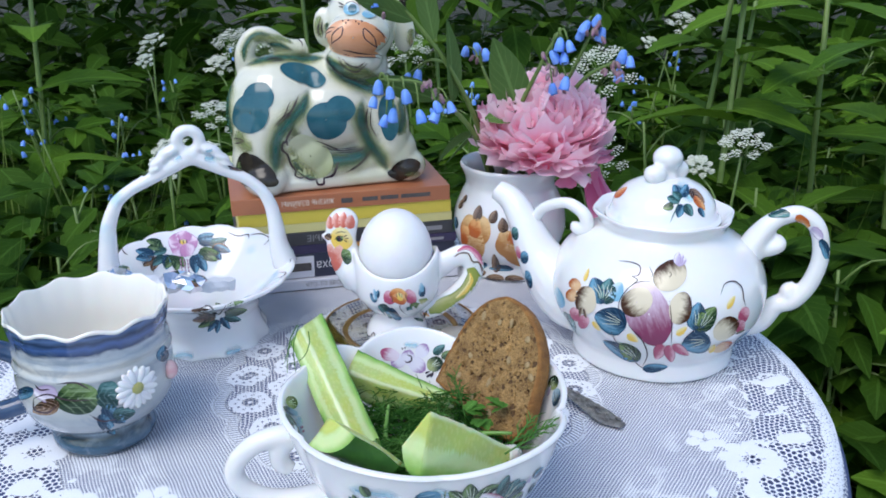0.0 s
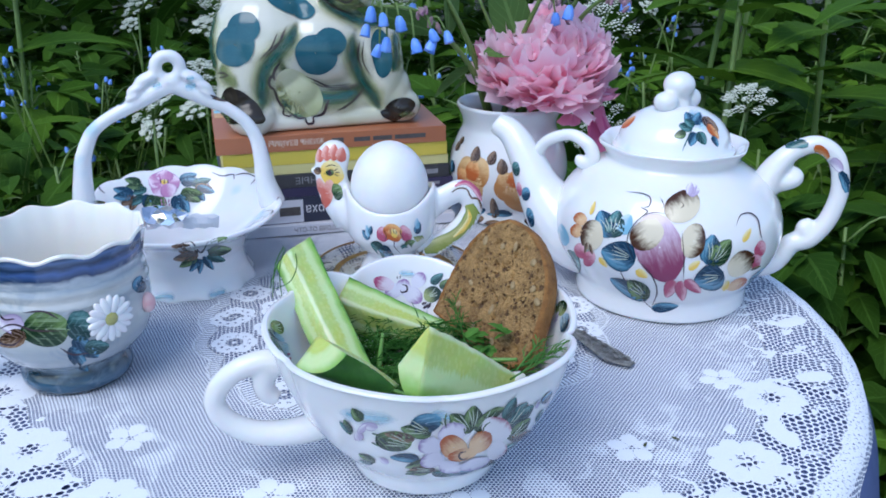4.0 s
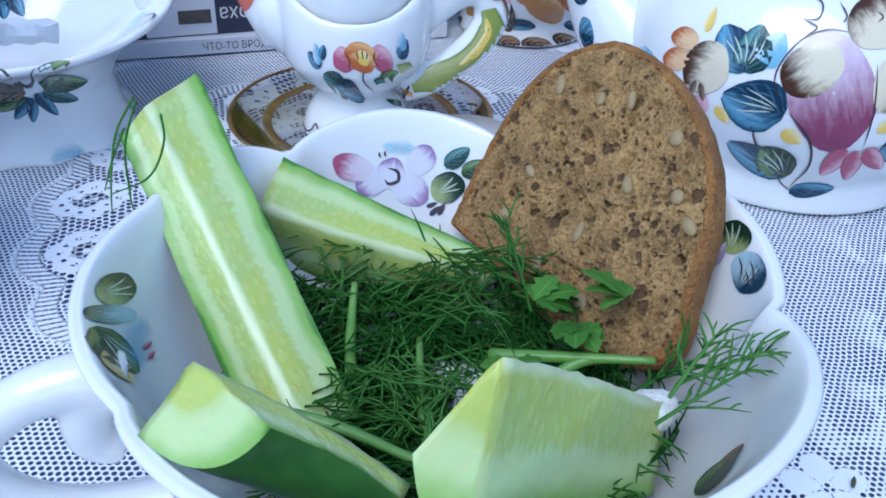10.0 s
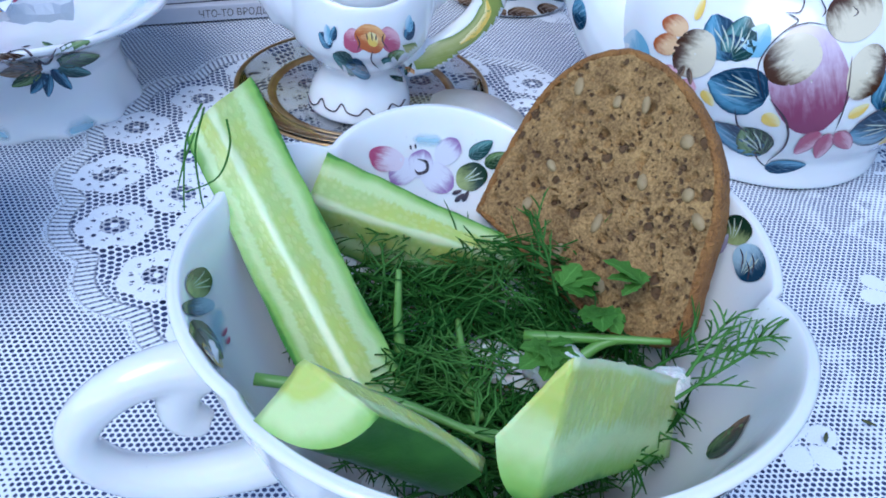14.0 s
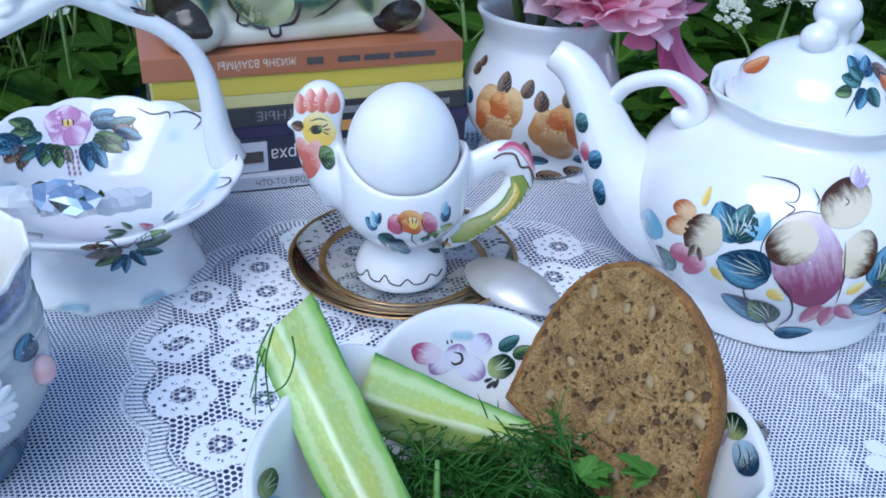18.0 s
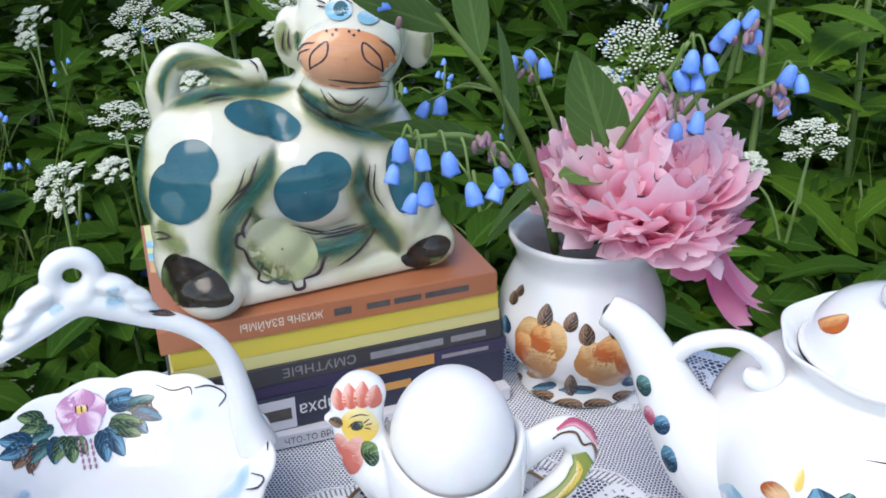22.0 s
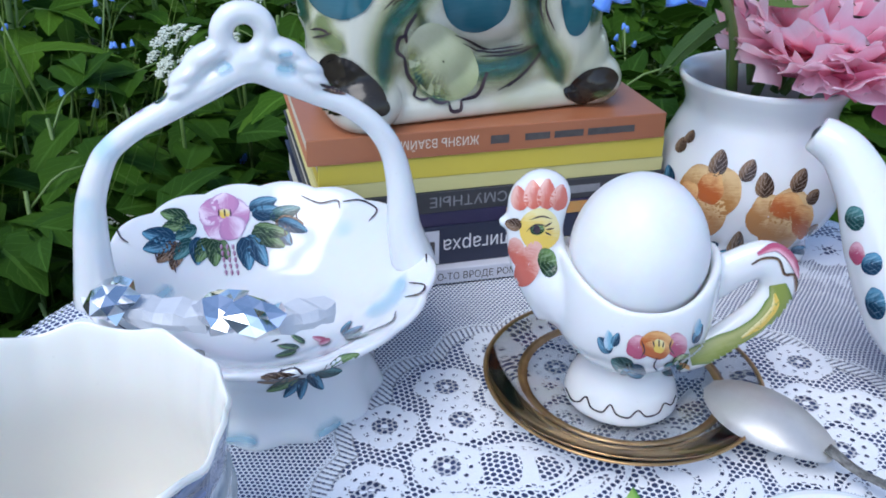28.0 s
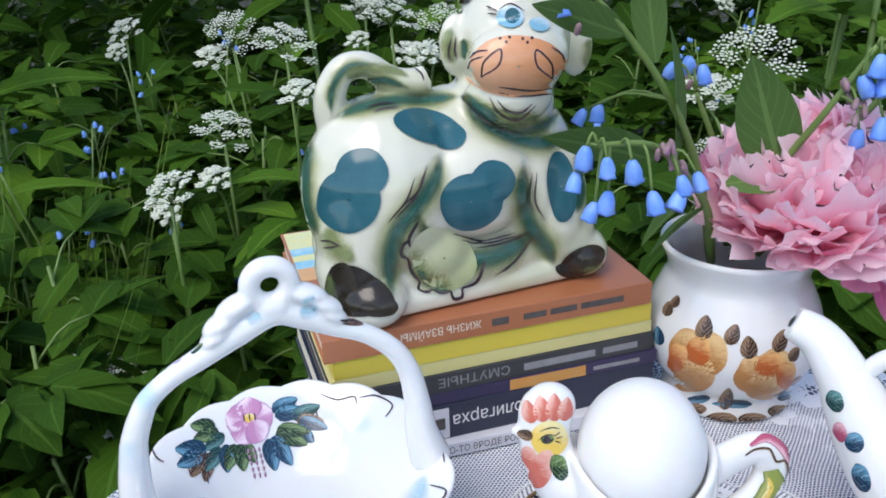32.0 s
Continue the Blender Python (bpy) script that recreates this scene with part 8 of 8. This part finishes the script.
def bell(size, mat):
    bm = lathe([(0.0006, 0.001), (0.0022, 0.0), (0.0032, -0.002), (0.0040, -0.0048), (0.0043, -0.0072), (0.0042, -0.0090), (0.0047, -0.0105), (0.0038, -0.0098), (0.0035, -0.0070), (0.0024, -0.002)], 10, lambda a, r, z: (r * (1 + 0.10 * (z < -0.008) * math.cos(5 * a)), z))
    bmesh.ops.scale(bm, vec=(size,) * 3, verts=bm.verts)
    me = bpy.data.meshes.new("bell")
    bm.to_mesh(me)
    bm.free()
    me.materials.append(mat)
    return me


BELLS = [bell(0.78, BLUEBELL), bell(0.68, BLUEBELL)]


def bud_mesh():
    bm = blob((0, 0, -0.002), (0.0014, 0.0014, 0.003), None, None, 8, 6)
    me = bpy.data.meshes.new("bud")
    bm.to_mesh(me)
    bm.free()
    me.materials.append(BUD)
    return me


BUDS = bud_mesh()


def comfrey_spray(base, way, tips, buds, leaves, label):
    """A cut stem in the vase: stem line, drooping blue bells on short stalks, buds and hairy leaves. All in world places."""
    t = thing("comfrey_spray", base, label, "flower", "comfrey in the vase")
    o = Vector(base)
    st = bmesh.new()
    pts = [Vector(p) - o for p in way]
    stem_to(st, [Vector((0, 0, 0))] + pts, 0.0022, 0.0010, 7, 20)
    line = spline([Vector((0, 0, 0))] + pts, 40)
    rnd = random.Random(len(tips) * 7 + len(leaves))
    for i, p in enumerate(tips):
        p = Vector(p) - o
        near = min(line, key=lambda q: (q - p - Vector((0, 0, 0.012))).length)
        stem_to(st, [near, (near + p) / 2 + Vector((0, 0, 0.005)), p], 0.0007, 0.0006, 5, 6)
        ob = new("bell", BELLS[i % 2])
        ob.parent = t
        ob.matrix_basis = Matrix.Translation(p) @ pose(0, 0, 0, rnd.uniform(-28, 28), rnd.uniform(-28, 28), rnd.uniform(0, 360))
    for p in buds:
        p = Vector(p) - o
        for _ in range(4):
            q = p + Vector([rnd.uniform(-0.004, 0.004) for _ in range(3)])
            ob = new("bud", BUDS)
            ob.parent = t
            ob.matrix_basis = Matrix.Translation(q) @ pose(0, 0, 0, rnd.uniform(-40, 40), rnd.uniform(-40, 40), 0)
        near = min(line, key=lambda q: (q - p).length)
        stem_to(st, [near, p], 0.0008, 0.0006, 5, 4)
    part("stem", st, STEM, t)
    for a, z, w, roll in leaves:
        a, z = Vector(a) - o, Vector(z) - o
        d = z - a
        lf = bmesh.new()
        yaw, pit = math.atan2(d.y, d.x), math.asin(d.z / d.length)
        leaf_into(lf, aim(a, yaw, pit, radians(roll)), d.length, w, 0.22, 0.10, 10)
        part("leaf", lf, LEAF_COMFREY, t, "")
    return t


comfrey_spray((0.034, 0.622, 0.075), ((0.022, 0.600, 0.110), (0.004, 0.580, 0.135), (-0.014, 0.565, 0.152), (-0.036, 0.556, 0.156)),
              ((-0.0403, 0.556, 0.1552), (-0.0335, 0.552, 0.1520), (-0.0241, 0.553, 0.1500), (-0.0432, 0.558, 0.1449), (-0.0314, 0.556, 0.1375), (-0.0361, 0.557, 0.1331), (-0.0152, 0.556, 0.1366), (-0.0049, 0.556, 0.1422), (-0.0033, 0.558, 0.1364), (0.004, 0.565, 0.140)),
              ((-0.010, 0.562, 0.152), (-0.004, 0.566, 0.146)),
              (((-0.004, 0.596, 0.1352), (-0.0508, 0.590, 0.153), 0.020, 60), ((0.022, 0.600, 0.112), (-0.0052, 0.596, 0.0946), 0.024, 30), ((0.006, 0.600, 0.132), (0.0073, 0.604, 0.1878), 0.022, 80)),
              "comfrey stem with drooping sky-blue bells leaning over the vase rim")
comfrey_spray((0.045, 0.625, 0.075), ((0.050, 0.605, 0.120), (0.062, 0.588, 0.155), (0.074, 0.580, 0.182)),
              ((0.0753, 0.578, 0.1784), (0.0800, 0.576, 0.1770), (0.070, 0.580, 0.1700), (0.0712, 0.578, 0.1494), (0.0802, 0.578, 0.1537), (0.0780, 0.580, 0.1690)), ((0.068, 0.582, 0.165), (0.072, 0.580, 0.158)),
              (((0.053, 0.600, 0.1233), (0.0342, 0.602, 0.1766), 0.026, 85), ((0.029, 0.600, 0.1215), (0.068, 0.592, 0.1297), 0.016, 40)), "upright comfrey stem with blue bells before the peony")
comfrey_spray((0.055, 0.630, 0.075), ((0.070, 0.622, 0.120), (0.085, 0.600, 0.150), (0.097, 0.586, 0.184)),
              ((0.0931, 0.582, 0.1884), (0.0994, 0.580, 0.1925), (0.103, 0.584, 0.184), (0.090, 0.586, 0.183)), ((0.096, 0.582, 0.186), (0.099, 0.582, 0.182)), (), "thin comfrey stem with a cluster of buds and bells")
comfrey_spray((0.058, 0.628, 0.075), ((0.082, 0.612, 0.125), (0.095, 0.595, 0.150), (0.113, 0.582, 0.164)),
              ((0.1165, 0.578, 0.1708), (0.1205, 0.578, 0.167), (0.1143, 0.580, 0.1587)), ((0.112, 0.580, 0.160), (0.108, 0.582, 0.160), (0.116, 0.578, 0.157)), (), "side comfrey stem with few bells")
comfrey_spray((0.036, 0.630, 0.075), ((0.022, 0.612, 0.120), (0.002, 0.598, 0.160), (-0.020, 0.590, 0.190), (-0.034, 0.588, 0.205)),
              ((-0.045, 0.588, 0.205), (-0.040, 0.592, 0.199), (-0.0176, 0.640, 0.148), (-0.0242, 0.640, 0.1456)), ((-0.036, 0.590, 0.196),),
              (((-0.020, 0.590, 0.188), (-0.056, 0.586, 0.204), 0.016, 60), ((-0.006, 0.594, 0.176), (-0.016, 0.590, 0.225), 0.014, 70)), "tall comfrey stem with narrow leaves rising before the cow")
comfrey_spray((0.048, 0.640, 0.075), ((0.040, 0.645, 0.120), (0.028, 0.645, 0.150)), ((0.0233, 0.645, 0.1658), (0.0167, 0.645, 0.1635), (0.030, 0.645, 0.162)), ((0.024, 0.645, 0.158),),
              (((0.036, 0.640, 0.11), (0.000, 0.630, 0.085), 0.022, 20),), "short comfrey stem with blue bells behind")


# ---- wild comfrey and grass behind the table ----
def wild_comfrey(seed):
    rnd = random.Random(seed)
    st, lf, both = bmesh.new(), bmesh.new(), []
    for k in range(2):
        a = rnd.uniform(0, 6.28)
        top = Vector((0.09 * math.cos(a), 0.09 * math.sin(a), 0.66 + 0.07 * k))
        stem_to(st, [(0, 0, 0), (top.x * 0.2, top.y * 0.2, 0.4), top], 0.0035, 0.0012)
        for i in range(5):
            p = top + Vector((rnd.uniform(-0.018, 0.018), rnd.uniform(-0.018, 0.018), rnd.uniform(-0.03, 0.008)))
            stem_to(st, [top - Vector((0, 0, 0.03)), p], 0.0006, 0.0005, 3, 2)
            both.append(Matrix.Translation(p) @ pose(0, 0, 0, rnd.uniform(-25, 25), rnd.uniform(-25, 25), 0) @ Matrix.Diagonal((0.9, 0.9, 0.9, 1)))
        for i in range(5):
            u = 0.45 + 0.1 * i
            y = rnd.uniform(0, 6.28)
            leaf_into(lf, aim((top.x * u * u, top.y * u * u, top.z * u), y, 0.3), 0.11, 0.04, 0.22, 0.4, 6)
    return st, lf, both


wild = []
for i in range(2):
    st, lf, both = wild_comfrey(90 + i)
    wild.append(plant_thing("wild_comfrey", "wild comfrey with small blue bells in the hedge", "plant", "comfrey behind the table", st, lf, LEAF_MID))
    for m in both:
        ob = new("bell", BELLS[0])
        ob.parent = wild[-1]
        ob.matrix_basis = m
places = [(-0.52, 1.25), (-0.46, 1.2), (-0.30, 1.28), (-0.52, 1.10), (-0.40, 1.18), (0.17, 1.25), (0.03, 1.3), (-0.60, 1.45), (-0.20, 1.45), (0.30, 1.5), (-0.75, 1.6), (0.5, 1.8), (-0.42, 1.6)]
for i, (x, y) in enumerate(places):
    m = pose(x, y, -0.70 - 0.05 * (i % 3) - (0.08 if i in (3, 4) else 0), 0, 0, i * 67)
    if i < 2:
        wild[i].matrix_basis = m
    else:
        copy_thing(wild[i % 2], m)


def blade_mesh(seed):
    rnd = random.Random(seed)
    bm = bmesh.new()
    leaf_into(bm, aim((0, 0, 0), 0, 1.4, 0), rnd.uniform(0.5, 0.72), 0.0055, 0.2, rnd.uniform(0.02, 0.16), 7, 0, 0.5)
    me = bpy.data.meshes.new("blade")
    bm.to_mesh(me)
    bm.free()
    me.materials.append(GRASS)
    return me


BLADES = [blade_mesh(s) for s in range(6)]
tuft = thing("grass_tuft", (-0.47, 0.98, -0.64), "tuft of tall yellow-green meadow grass", "grass", "grass behind the table")
rnd = random.Random(4)
for i in range(26):
    ob = new("blade", BLADES[i % 6])
    ob.parent = tuft
    ob.matrix_basis = pose(rnd.uniform(-0.04, 0.04), rnd.uniform(-0.04, 0.04), 0, rnd.uniform(-9, 9), rnd.uniform(-9, 9), rnd.uniform(0, 360))
for i, (x, y) in enumerate(((-0.56, 1.05), (-0.40, 0.90), (-0.62, 0.92), (0.44, 1.15), (0.62, 1.3), (0.24, 1.3), (-0.5, 0.86), (0.52, 0.95))):
    copy_thing(tuft, pose(x, y, -0.68 - 0.04 * (i % 3), 0, 0, i * 53))


def tall_stalk(seed):
    """A tall pale stem with pairs of long saw-edged leaves."""
    rnd = random.Random(seed)
    st, lf = bmesh.new(), bmesh.new()
    stem_to(st, [(0, 0, 0), (0.01, 0, 0.4), (0.03, 0.01, 0.85)], 0.0055, 0.0035, 7)
    for i in range(7):
        z = 0.32 + 0.085 * i
        a = i * 1.6 + rnd.uniform(-0.3, 0.3)
        for k in (0, math.pi):
            leaf_into(lf, aim((0.01 + 0.02 * z, 0, z), a + k, rnd.uniform(-0.1, 0.4), rnd.uniform(-0.3, 0.3)), rnd.uniform(0.12, 0.17), 0.06, 0.2, rnd.uniform(0.25, 0.5), 15, 0.09)
    return st, lf


st, lf = tall_stalk(6)
stalk = plant_thing("nettle_stalk", "tall pale-green nettle stem with saw-edged leaves", "plant", "nettles behind the table", st, lf, LEAF_MID)
for i, (x, y, a) in enumerate(((0.34, 1.08, 20), (0.52, 1.16, 130), (0.60, 1.00, 200), (0.31, 1.20, 300), (0.70, 1.3, 60), (0.46, 1.5, 10), (-0.20, 1.55, 80), (0.66, 0.80, 250), (0.02, 1.6, 150), (-0.62, 1.3, 20))):
    m = pose(x, y, -0.66 - 0.03 * (i % 3), 4 * (i % 3) - 4, 3 - 3 * (i % 2), a)
    if i == 0:
        stalk.matrix_basis = m
    else:
        copy_thing(stalk, m)
